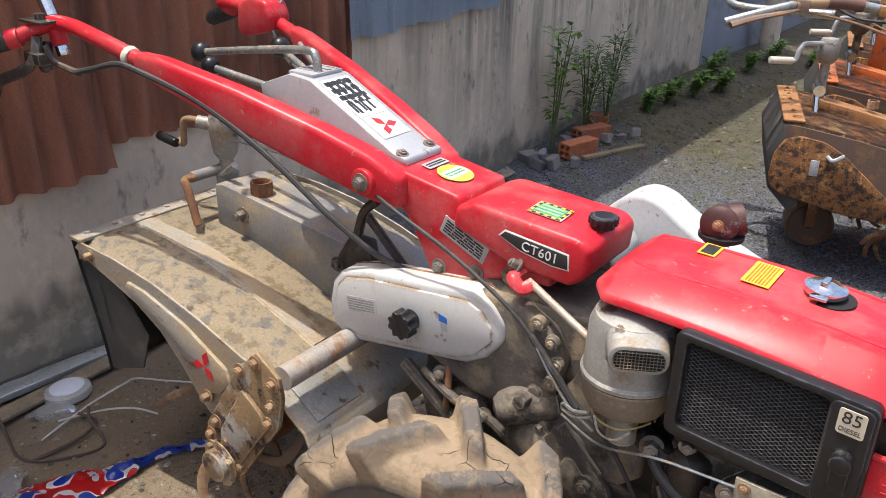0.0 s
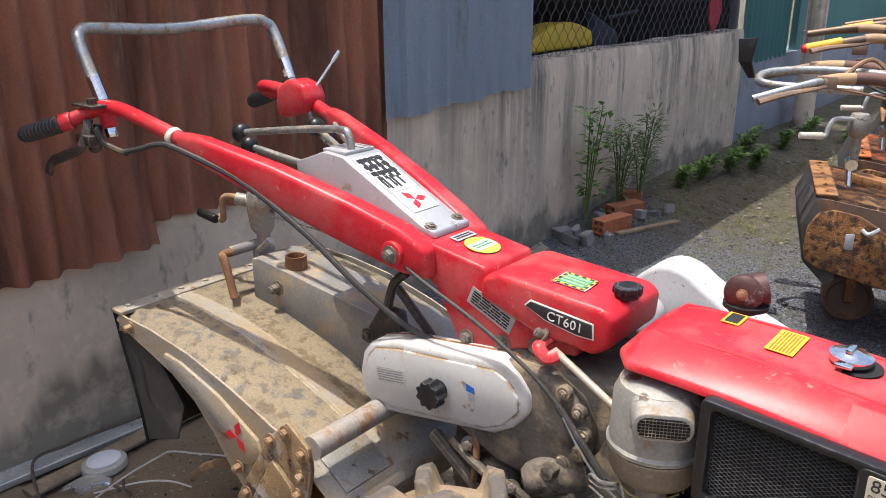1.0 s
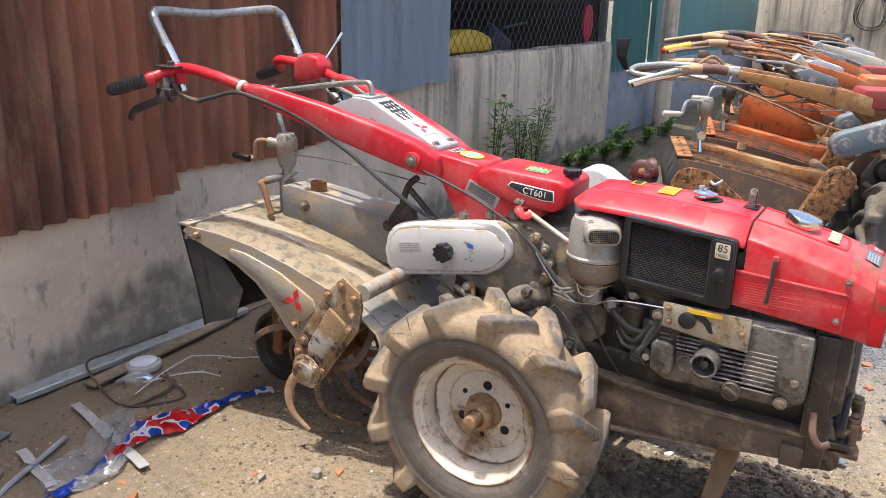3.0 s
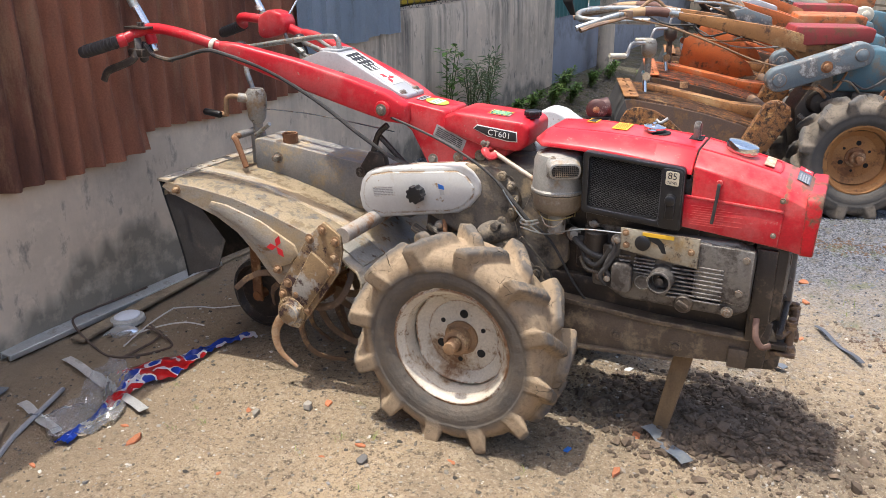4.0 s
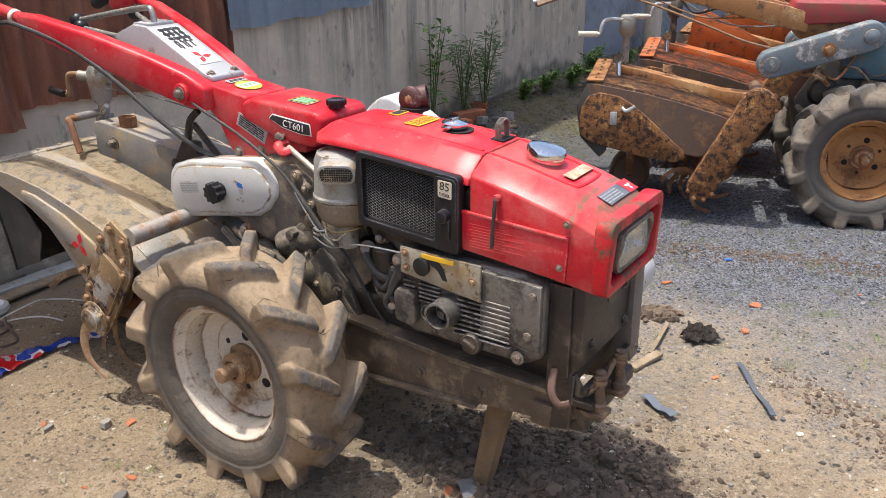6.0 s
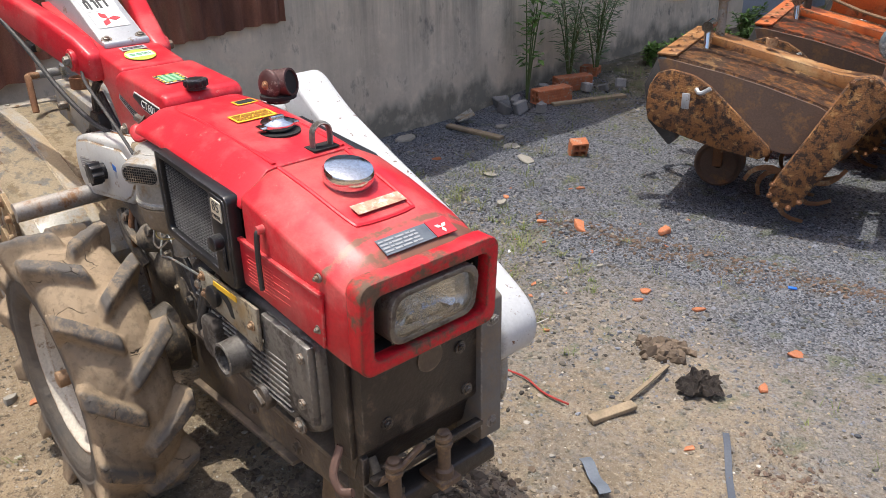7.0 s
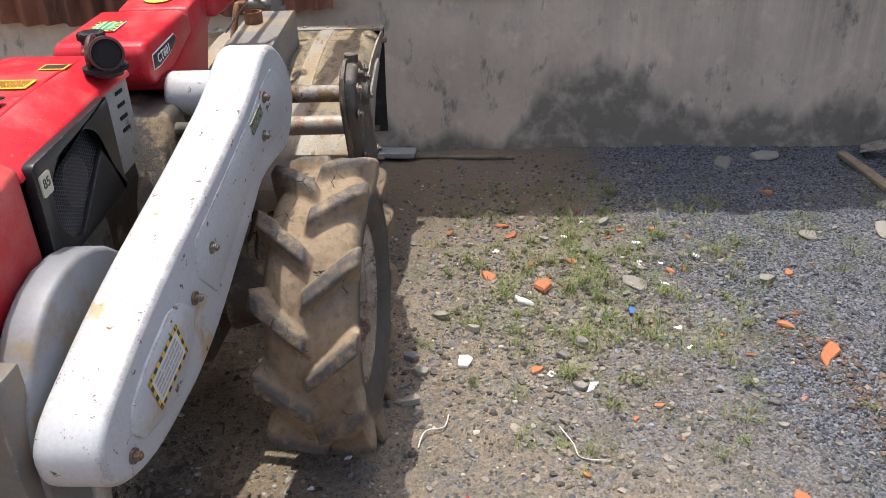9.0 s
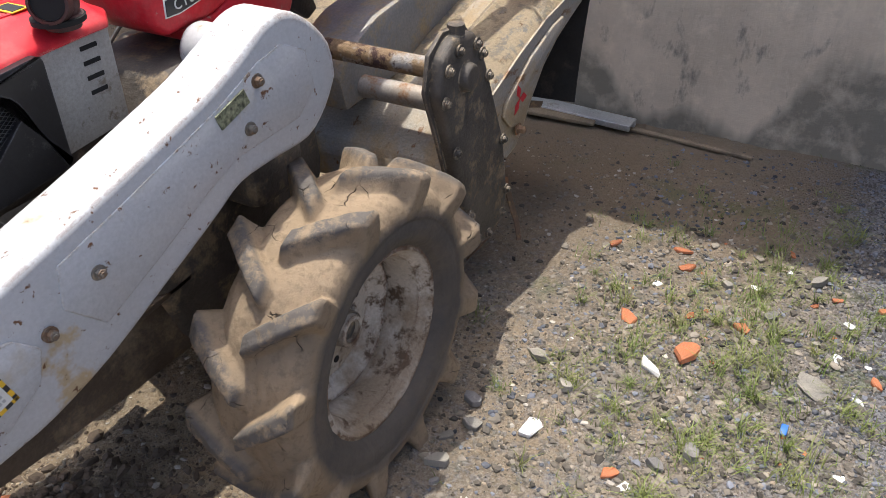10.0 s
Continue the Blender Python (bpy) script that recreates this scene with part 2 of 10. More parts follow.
LIME = mat("lime_sticker", (0.42, 0.62, 0.08), (0.36, 0.55, 0.06), 30, 0.5, bump=0)
WHITEST = mat("white_sticker", (0.75, 0.75, 0.72), (0.62, 0.62, 0.58), 25, 0.45, c3=(0.35, 0.33, 0.3), th=0.66, s3=30, bump=0)
BLACKST = mat("black_sticker", (0.02, 0.02, 0.022), (0.03, 0.03, 0.03), 25, 0.45, bump=0)
SILVERST = mat("silver_label", (0.50, 0.50, 0.50), (0.38, 0.38, 0.38), 25, 0.4, 0.3, bump=0)
BLUEST = mat("blue_label", (0.02, 0.16, 0.55), (0.02, 0.12, 0.45), 25, 0.5, bump=0)
REDST = mat("red_label", (0.60, 0.02, 0.03), (0.5, 0.02, 0.03), 25, 0.5, bump=0)
BEIGE = mat("beige_badge", (0.62, 0.56, 0.42), (0.55, 0.5, 0.38), 25, 0.45, bump=0)
IVORY = mat("ivory_tie", (0.66, 0.60, 0.48), (0.6, 0.54, 0.42), 20, 0.5, bump=0.1)
WOOD = mat("muddy_wood", (0.27, 0.185, 0.095), (0.15, 0.10, 0.055), 16, 0.85, c3=(0.12, 0.085, 0.05), th=0.58, s3=9, soft=0.1, bump=0.4, stretch=(1, 1, 0.2))
PLANK = mat("weathered_plank", (0.30, 0.23, 0.15), (0.20, 0.155, 0.10), 14, 0.9, c3=(0.14, 0.11, 0.075), th=0.58, s3=9, soft=0.1, bump=0.4)
# near-black plates in this colour stand in for the shade inside holes and gaps
DARKHOLE = mat("opening_shade_black", (0.008, 0.008, 0.008), (0.012, 0.011, 0.01), 5, 0.9, bump=0)
MESHM = mat("dark_wire_mesh", (0.13, 0.127, 0.125), (0.075, 0.072, 0.07), 20, 0.45, 0.4, bump=0)
REFL = mat("lamp_reflector", (0.80, 0.81, 0.83), (0.55, 0.55, 0.55), 30, 0.10, 1.0, bump=0)
BRICK = mat("orange_clay_brick", (0.47, 0.160, 0.066), (0.36, 0.115, 0.05), 18, 0.9, c3=(0.34, 0.25, 0.18), th=0.58, s3=30, bump=0.4, fine=140, vary=0.25)
CONCL = mat("pale_rubble", (0.32, 0.30, 0.26), (0.21, 0.195, 0.165), 20, 0.9, bump=0.5, fine=120, vary=0.25)
STONE = mat("grey_rubble", (0.22, 0.21, 0.20), (0.15, 0.145, 0.14), 20, 0.9, bump=0.5, fine=120, vary=0.4)
CHINA = mat("white_ceramic_shard", (0.78, 0.78, 0.76), (0.7, 0.7, 0.68), 20, 0.35, bump=0.05)


def glass(name, tint=(1, 1, 1), rough=0.02):
    m = bpy.data.materials.new(name)
    m.use_nodes = True
    b = m.node_tree.nodes["Principled BSDF"]
    b.inputs["Base Color"].default_value = (*tint, 1)
    b.inputs["Transmission Weight"].default_value = 1
    b.inputs["Roughness"].default_value = rough
    b.inputs["IOR"].default_value = 1.45
    return m


LENS = glass("ribbed_lamp_glass", (0.97, 0.98, 0.97), 0.0)
FILM = glass("clear_plastic_film", (0.85, 0.87, 0.88), 0.10)
FILM.node_tree.nodes["Principled BSDF"].inputs["Transmission Weight"].default_value = 0.86


# ---------------- mesh helpers ----------------
def finish(name, bm, material, smooth=38):
    bmesh.ops.recalc_face_normals(bm, faces=bm.faces[:])
    me = bpy.data.meshes.new(name)
    bm.to_mesh(me)
    bm.free()
    me.polygons.foreach_set("use_smooth", [True] * len(me.polygons))
    me.set_sharp_from_angle(angle=radians(smooth))
    me.materials.append(material)
    return new(name, me)


def part(name, bm, material, parent, label=""):
    ob = finish(name, bm, material)
    ob.parent = parent
    return tagged(ob, label)


def thing(name, bm, material, label, category, group="", kind=""):
    return tagged(finish(name, bm, material), label, category, group, kind)


def empty(name, label, category, group="", at=(0, 0, 0)):
    e = new(name)
    e.empty_display_size = 0.1
    e.location = at
    return tagged(e, label, category, group)


def merge(bm, tmp, m=None):
    if m is not None:
        tmp.transform(m)
    me = bpy.data.meshes.new("tmp")
    tmp.to_mesh(me)
    tmp.free()
    bm.from_mesh(me)
    bpy.data.meshes.remove(me)
    return bm


def bevel(t, off, seg=2, ang=25):
    if off > 0:
        t.normal_update()
        es = [e for e in t.edges if len(e.link_faces) == 2 and e.calc_face_angle(0) > radians(ang)]
        if es:
            bmesh.ops.bevel(t, geom=es, offset=off, segments=seg, affect="EDGES", profile=0.5, clamp_overlap=True)


def B():
    return bmesh.new()


def prism(pts, a, b, axis="y", bev=0.0, seg=2, bm=None):
    """A closed outline, extruded along an axis. Axis y takes (x, z), axis x takes (y, z), axis z takes (x, y)."""
    t = bmesh.new()

    def v3(p, h):
        return {"y": (p[0], h, p[1]), "x": (h, p[0], p[1]), "z": (p[0], p[1], h)}[axis]
    lo = [t.verts.new(v3(p, a)) for p in pts]
    hi = [t.verts.new(v3(p, b)) for p in pts]
    n = len(pts)
    t.faces.new(lo)
    t.faces.new(hi[::-1])
    for i in range(n):
        j = (i + 1) % n
        t.faces.new((lo[j], lo[i], hi[i], hi[j]))
    bmesh.ops.recalc_face_normals(t, faces=t.faces[:])
    bevel(t, bev, seg)
    return merge(bm or bmesh.new(), t)


def box(x0, x1, y0, y1, z0, z1, bev=0.0, seg=2, bm=None, m=None):
    t = bmesh.new()
    bmesh.ops.create_cube(t, size=1)
    t.transform(Matrix.Translation(((x0 + x1) / 2, (y0 + y1) / 2, (z0 + z1) / 2)) @ Matrix.Diagonal((x1 - x0, y1 - y0, z1 - z0, 1)))
    bevel(t, bev, seg)
    return merge(bm or bmesh.new(), t, m)


def frame_to(p, q):
    d = Vector(q) - Vector(p)
    return Matrix.Translation(p) @ d.to_track_quat("Z", "Y").to_matrix().to_4x4(), d.length


def cyl(p, q, r, r2=None, n=20, bev=0.0, bm=None):
    m, h = frame_to(p, q)
    t = bmesh.new()
    bmesh.ops.create_cone(t, cap_ends=True, segments=n, radius1=r, radius2=r if r2 is None else r2, depth=h)
    t.transform(Matrix.Translation((0, 0, h / 2)))
    bevel(t, bev, 2, 40)
    return merge(bm or bmesh.new(), t, m)


def lathe(prof, p, q, n=32, bm=None, closed=False):
    """(radius, height) pairs turned round the line from p towards q; heights in metres from p."""
    m, _ = frame_to(p, q)
    t = bmesh.new()
    rings = [[t.verts.new((r * math.cos(a), r * math.sin(a), h)) for a in [2 * math.pi * i / n for i in range(n)]] for r, h in prof]
    pairs = list(zip(rings, rings[1:])) + ([(rings[-1], rings[0])] if closed else [])
    for A, C in pairs:
        for i in range(n):
            j = (i + 1) % n
            t.faces.new((A[i], A[j], C[j], C[i]))
    if not closed:
        t.faces.new(rings[0][::-1])
        t.faces.new(rings[-1])
    bmesh.ops.remove_doubles(t, verts=t.verts[:], dist=1e-6)
    return merge(bm or bmesh.new(), t, m)


def curve_pts(pts, sub=6):
    P = [Vector(p) for p in pts]
    if len(P) < 3 or sub < 2:
        return P
    out = []
    for i in range(len(P) - 1):
        a, b, c, d = P[max(i - 1, 0)], P[i], P[i + 1], P[min(i + 2, len(P) - 1)]
        for k in range(sub):
            t = k / sub
            out.append(0.5 * ((2 * b) + (c - a) * t + (2 * a - 5 * b + 4 * c - d) * t * t + (3 * b - a - 3 * c + d) * t ** 3))
    return out + [P[-1]]


def tube(pts, r, n=10, sub=6, bm=None, flat=1.0):
    P = curve_pts(pts, sub)
    t = bmesh.new()
    rings = []
    up = Vector((0, 0, 1))
    rr = r if callable(r) else (lambda s: r)
    for i, p in enumerate(P):
        d = (P[min(i + 1, len(P) - 1)] - P[max(i - 1, 0)]).normalized()
        side = d.cross(up)
        if side.length < 0.05:
            side = d.cross(Vector((0, 1, 0)))
        side.normalize()
        nrm = side.cross(d)
        up = nrm
        q = rr(i / max(1, len(P) - 1))
        rings.append([t.verts.new(p + side * math.cos(a) * q * flat + nrm * math.sin(a) * q) for a in [2 * math.pi * k / n for k in range(n)]])
    for A, C in zip(rings, rings[1:]):
        for i in range(n):
            j = (i + 1) % n
            t.faces.new((A[i], A[j], C[j], C[i]))
    t.faces.new(rings[0][::-1])
    t.faces.new(rings[-1])
    return merge(bm or bmesh.new(), t)


def loft(sections, bev=0.0, seg=2, bm=None):
    t = bmesh.new()
    rings = [[t.verts.new(v) for v in s] for s in sections]
    n = len(rings[0])
    for A, C in zip(rings, rings[1:]):
        for i in range(n):
            j = (i + 1) % n
            t.faces.new((A[i], A[j], C[j], C[i]))
    t.faces.new(rings[0][::-1])
    t.faces.new(rings[-1])
    bmesh.ops.recalc_face_normals(t, faces=t.faces[:])
    bevel(t, bev, seg)
    return merge(bm or bmesh.new(), t)


def bolt(p, d, r=0.009, h=0.007, bm=None):
    p, d = Vector(p), Vector(d).normalized()
    bm = cyl(p - d * 0.002, p + d * 0.0015, r * 1.5, n=16, bm=bm)
    cyl(p, p + d * h, r, n=6, bev=0.001, bm=bm)
    return cyl(p + d * h, p + d * (h + 0.002), r * 0.55, n=10, bm=bm)


def ball(c, r, n=14, bm=None, s=(1, 1, 1)):
    t = bmesh.new()
    bmesh.ops.create_uvsphere(t, u_segments=n, v_segments=max(6, n // 2 + 1), radius=r)
    return merge(bm or bmesh.new(), t, Matrix.Translation(c) @ Matrix.Diagonal((*s, 1)))


def quad_plate(c, u, v, thick, bev=0.0, bm=None, n=4, pts=None):
    """A thin plate centred at c with half-axes u and v, raised by its thickness along u x v."""
    c, u, v = Vector(c), Vector(u), Vector(v)
    w = u.cross(v).normalized() * thick
    outline = pts or ((-1, -1), (1, -1), (1, 1), (-1, 1))
    lo = [c + u * a + v * b for a, b in outline]
    return loft([lo, [p + w for p in lo]], bev, bm=bm)


def text_mesh(body, size, m, depth=0.0012, spacing=1.0):
    cu = bpy.data.curves.new("txt", "FONT")
    cu.body, cu.size, cu.extrude, cu.align_x, cu.align_y = body, size, depth, "CENTER", "CENTER"
    cu.space_character = spacing
    ob = new("txt", cu)
    me = bpy.data.meshes.new_from_object(ob.evaluated_get(bpy.context.evaluated_depsgraph_get()))
    bpy.data.objects.remove(ob)
    bpy.data.curves.remove(cu)
    bm = bmesh.new()
    bm.from_mesh(me)
    bpy.data.meshes.remove(me)
    bm.transform(m)
    return bm


def bolts(parent, name, pts, d, r, h, material, fn=None):
    """Bolts as parts of their own."""
    for p in pts:
        bm = bolt(p, d, r, h)
        part(name, fn(bm) if fn else bm, material, parent)


def basis(c, u, v):
    u, v = Vector(u).normalized(), Vector(v).normalized()
    w = u.cross(v).normalized()
    v = w.cross(u)
    m = Matrix((u, v, w)).transposed().to_4x4()
    m.translation = c
    return m


def diamonds(m, s, bm=None):
    """Three small diamonds meeting at a point, in the plane of m."""
    bm = bm or bmesh.new()
    for k in range(3):
        a = math.pi / 2 + k * 2 * math.pi / 3
        d, e = Vector((math.cos(a), math.sin(a), 0)), Vector((-math.sin(a), math.cos(a), 0))
        ring = [Vector((0, 0, 0)), d * s * 0.5 + e * s * 0.29, d * s, d * s * 0.5 - e * s * 0.29]
        loft([[m @ p for p in ring], [m @ (p + Vector((0, 0, 0.0008))) for p in ring]], bm=bm)
    return bm


def bars(m, w, h, rows, bm=None, seed=1):
    """Rows of small bars standing for print too small to read."""
    rnd = random.Random(seed)
    bm = bm or bmesh.new()
    for r in range(rows):
        y = h * (0.5 - (r + 0.5) / rows)
        x = -w / 2
        while x < w / 2 - 0.001:
            ln = min(w / 2 - x, w * rnd.uniform(0.08, 0.3))
            t = h / rows * 0.26
            ring = [Vector((x, y - t, 0)), Vector((x + ln * 0.86, y - t, 0)), Vector((x + ln * 0.86, y + t, 0)), Vector((x, y + t, 0))]
            loft([[m @ p for p in ring], [m @ (p + Vector((0, 0, 0.0006))) for p in ring]], bm=bm)
            x += ln
    return bm


def hazard_border(m, hw, hh, w, parent, fn=None):
    """Yellow and black slanted dashes round a label."""
    black, gold = B(), B()
    k = 0
    for (ax, ay), (bx, by) in (((-hw, -hh), (hw, -hh)), ((hw, -hh), (hw, hh)), ((hw, hh), (-hw, hh)), ((-hw, hh), (-hw, -hh))):
        L = math.hypot(bx - ax, by - ay)
        d, q = Vector(((bx - ax) / L, (by - ay) / L, 0)), Vector((-(by - ay) / L, (bx - ax) / L, 0))
        n = max(3, int(L / (1.5 * w)))
        for i in range(n):
            p = Vector((ax, ay, 0)) + d * (L * i / n)
            e = d * (L / n)
            ring = [p, p + e, p + e + q * w, p + q * w]
            loft([[m @ v for v in ring], [m @ (v + Vector((0, 0, 0.0007))) for v in ring]], bm=black if k % 2 else gold)
            k += 1
    part("label_border", fn(black) if fn else black, BLACKST, parent)
    part("label_border", fn(gold) if fn else gold, YELLOW, parent)

# ---------------- ground ----------------
def hnoise(X, Y, s, seed=0.0):
    """Smooth value noise on arrays."""
    x, y = X * s + seed * 17.3, Y * s - seed * 9.1
    xi, yi = np.floor(x), np.floor(y)
    fx, fy = x - xi, y - yi
    fx, fy = fx * fx * (3 - 2 * fx), fy * fy * (3 - 2 * fy)

    def h(a, b):
        v = np.sin(a * 127.1 + b * 311.7 + seed) * 43758.5453
        return v - np.floor(v)
    return (h(xi, yi) * (1 - fx) + h(xi + 1, yi) * fx) * (1 - fy) + (h(xi, yi + 1) * (1 - fx) + h(xi + 1, yi + 1) * fx) * fy - 0.5


def sstep(v, a, b):
    t = np.clip((v - a) / (b - a), 0, 1)
    return t * t * (3 - 2 * t)


def height(X, Y):
    z = 0.016 * hnoise(X, Y, 1.6, 1) + 0.012 * hnoise(X, Y, 6, 2) + 0.010 * hnoise(X, Y, 15, 3)
    # trodden crumbs
    z = z + 0.009 * hnoise(X, Y, 31, 12) * (0.6 + hnoise(X, Y, 2.1, 13)) + 0.005 * hnoise(X, Y, 58, 14)
    # loose mud under the engine
    mud = sstep(0.55 - np.hypot((X - 0.70) / 0.80, (Y - 0.05) / 0.60), 0.0, 0.25)
    z = z + mud * (0.012 + 0.035 * np.abs(hnoise(X, Y, 14, 5)) + 0.02 * hnoise(X, Y, 30, 6))
    # churned ruts
    for (ax, ay, bx, by, w) in ((-0.3, 1.50, 1.15, 1.88, 0.13), (1.0, 0.85, 2.1, 0.2, 0.2)):
        dx, dy = bx - ax, by - ay
        t = np.clip(((X - ax) * dx + (Y - ay) * dy) / (dx * dx + dy * dy), 0, 1)
        d = np.hypot(X - ax - t * dx, Y - ay - t * dy)
        z = z + sstep(w - d, 0, w) * (0.012 + 0.035 * hnoise(X, Y, 22, 8))
    # soil banked against the wall past the heap of bricks
    z = z + 0.10 * sstep(Y, 2.2, 3.4) * sstep(-X, 0.9, 1.5)
    return z


def ground_mat():
    m = bpy.data.materials.new("sandy_gravel_yard")
    m.use_nodes = True
    nt = m.node_tree
    n, l = nt.nodes, nt.links
    b = n["Principled BSDF"]
    geo = n.new("ShaderNodeNewGeometry")
    P = geo.outputs["Position"]
    sep = n.new("ShaderNodeSeparateXYZ")
    l.new(P, sep.inputs[0])

    def nz(s, d=6.0, r=0.6, dist=0.0):
        t = n.new("ShaderNodeTexNoise")
        t.inputs["Scale"].default_value, t.inputs["Detail"].default_value, t.inputs["Roughness"].default_value = s, d, r
        t.inputs["Distortion"].default_value = dist
        l.new(P, t.inputs["Vector"])
        return t.outputs["Fac"]

    def rng(src, a, c, lo=0.0, hi=1.0):
        t = n.new("ShaderNodeMapRange")
        t.inputs[1].default_value, t.inputs[2].default_value, t.inputs[3].default_value, t.inputs[4].default_value = a, c, lo, hi
        l.new(src, t.inputs[0])
        return t.outputs[0]

    def op(kind, a, c):
        t = n.new("ShaderNodeMath")
        t.operation = kind
        for s, v in zip(t.inputs, (a, c)):
            if isinstance(v, (int, float)):
                s.default_value = v
            else:
                l.new(v, s)
        return t.outputs[0]

    def mix(f, a, c):
        t = n.new("ShaderNodeMix")
        t.data_type = "RGBA"
        l.new(f, t.inputs[0])
        for s, v in ((t.inputs[6], a), (t.inputs[7], c)):
            if isinstance(v, tuple):
                s.default_value = (*v, 1)
            else:
                l.new(v, s)
        return t.outputs[2]

    sand = mix(rng(nz(3.0), 0.35, 0.65), (0.375, 0.287, 0.185), (0.275, 0.212, 0.142))
    sand = mix(rng(nz(1.4, 5, 0.6), 0.46, 0.64, 0.0, 0.75), sand, (0.20, 0.16, 0.112))
    sand = mix(rng(nz(8.5, 6, 0.7), 0.56, 0.66, 0.0, 0.6), sand, (0.40, 0.33, 0.235))
    sand = mix(rng(nz(75, 4), 0.52, 0.66), sand, (0.44, 0.36, 0.255))
    sand = mix(rng(nz(150, 5, 0.75), 0.53, 0.59, 0.0, 0.85), sand, (0.165, 0.125, 0.085))
    sand = mix(rng(nz(42, 7, 0.78), 0.54, 0.60), sand, (0.120, 0.092, 0.064))
    sand = mix(rng(nz(230, 3, 0.7), 0.60, 0.66, 0.0, 0.8), sand, (0.52, 0.47, 0.38))
    vor = n.new("ShaderNodeTexVoronoi")
    vor.inputs["Scale"].default_value = 170
    l.new(P, vor.inputs["Vector"])
    sv = n.new("ShaderNodeSeparateColor")
    l.new(vor.outputs["Color"], sv.inputs[0])
    grav = mix(rng(sv.outputs[0], 0.0, 1.0), (0.045, 0.050, 0.062), (0.29, 0.30, 0.325))
    grav = mix(rng(nz(6, 7, 0.7), 0.52, 0.66, 0.0, 0.6), grav, (0.17, 0.145, 0.108))
    # the gravel begins beside the machine and near the wall
    edge = op("ADD", sep.outputs["Y"], op("MULTIPLY", op("SUBTRACT", nz(1.7, 5, 0.6), 0.5), 1.9))
    edge = op("SUBTRACT", edge, op("MULTIPLY", op("MAXIMUM", sep.outputs["X"], 0.0), 0.22))
    gm = rng(edge, 0.80, 1.4)
    wallside = op("MULTIPLY", rng(sep.outputs["X"], -0.75, -1.0), rng(sep.outputs["Y"], 1.02, 1.12))
    gm = op("MAXIMUM", gm, wallside)
    near = rng(nz(28, 5, 0.7), 0.50, 0.60)
    gm = op("MAXIMUM", gm, op("MULTIPLY", near, rng(edge, -0.2, 0.85, 0.0, 0.65)))
    pale = op("MULTIPLY", rng(edge, 0.05, 0.8, 0.0, 0.75), rng(nz(5, 6, 0.7), 0.36, 0.60, 0.35, 1.0))
    dusty = mix(rng(nz(95, 5, 0.75), 0.44, 0.58), (0.285, 0.268, 0.24), (0.125, 0.118, 0.108))
    col = mix(gm, mix(pale, sand, dusty), grav)
    # darker soil colour towards the wall and in an ellipse under the machine
    soil = op("MULTIPLY", rng(sep.outputs["X"], -0.55, -1.15), rng(sep.outputs["Y"], 1.25, 0.95))
    col = mix(op("MULTIPLY", soil, rng(nz(4), 0.3, 0.6, 0.55, 0.95)), col, (0.235, 0.18, 0.12))
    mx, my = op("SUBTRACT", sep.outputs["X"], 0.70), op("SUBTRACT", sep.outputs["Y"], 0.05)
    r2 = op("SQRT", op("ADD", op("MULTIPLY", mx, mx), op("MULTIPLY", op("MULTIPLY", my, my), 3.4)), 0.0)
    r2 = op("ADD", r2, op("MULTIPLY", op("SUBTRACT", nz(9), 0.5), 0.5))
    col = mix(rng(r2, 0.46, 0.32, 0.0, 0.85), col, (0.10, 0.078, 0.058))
    far = op("MULTIPLY", rng(sep.outputs["Y"], 2.5, 3.3), rng(sep.outputs["X"], -0.2, -0.8))
    col = mix(op("MULTIPLY", far, rng(nz(6), 0.3, 0.6, 0.5, 1.0)), col, (0.17, 0.145, 0.095))
    col = mix(op("MULTIPLY", far, rng(nz(16, 7, 0.75), 0.50, 0.58, 0.0, 0.8)), col, (0.085, 0.085, 0.045))
    grass = op("MULTIPLY", rng(nz(7, 6, 0.65), 0.55, 0.64), rng(edge, 0.3, 0.8, 0.0, 0.45))
    col = mix(grass, col, (0.13, 0.15, 0.055))
    l.new(col, b.inputs["Base Color"])
    b.inputs["Roughness"].default_value = 0.95
    b.inputs["Specular IOR Level"].default_value = 0.25
    bp = n.new("ShaderNodeBump")
    bp.inputs["Strength"].default_value, bp.inputs["Distance"].default_value = 1.0, 0.014
    hsum = op("ADD", op("ADD", nz(55, 8, 0.7), op("MULTIPLY", nz(150, 6, 0.7), 0.45)), op("MULTIPLY", op("SUBTRACT", 0.6, vor.outputs["Distance"]), op("MULTIPLY", gm, 0.9)))
    l.new(hsum, bp.inputs["Height"])
    l.new(bp.outputs[0], b.inputs["Normal"])
    return m


def axis_steps(lo, hi, step, far):
    fine = list(np.arange(lo, hi + step / 2, step))
    k, out, d = [], step, 0.0
    while d < far:
        out *= 1.45
        d += out
        k.append(d)
    return np.array([lo - d for d in reversed(k)] + fine + [hi + d for d in k])


gx, gy = axis_steps(-1.75, 2.2, 0.015, 400), axis_steps(-1.6, 3.4, 0.017, 400)
GX, GY = np.meshgrid(gx, gy)
GZ = height(GX, GY) * (np.hypot(GX, GY) < 12)
_v = np.stack([GX, GY, GZ], -1).reshape(-1, 3)
_i = np.arange(len(gy) * len(gx)).reshape(len(gy), len(gx))
_f = np.stack([_i[:-1, :-1], _i[:-1, 1:], _i[1:, 1:], _i[1:, :-1]], -1).reshape(-1, 4)
_me = bpy.data.meshes.new("ground")
_me.from_pydata(_v.tolist(), [], _f.tolist())
_me.polygons.foreach_set("use_smooth", [True] * len(_me.polygons))
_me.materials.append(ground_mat())
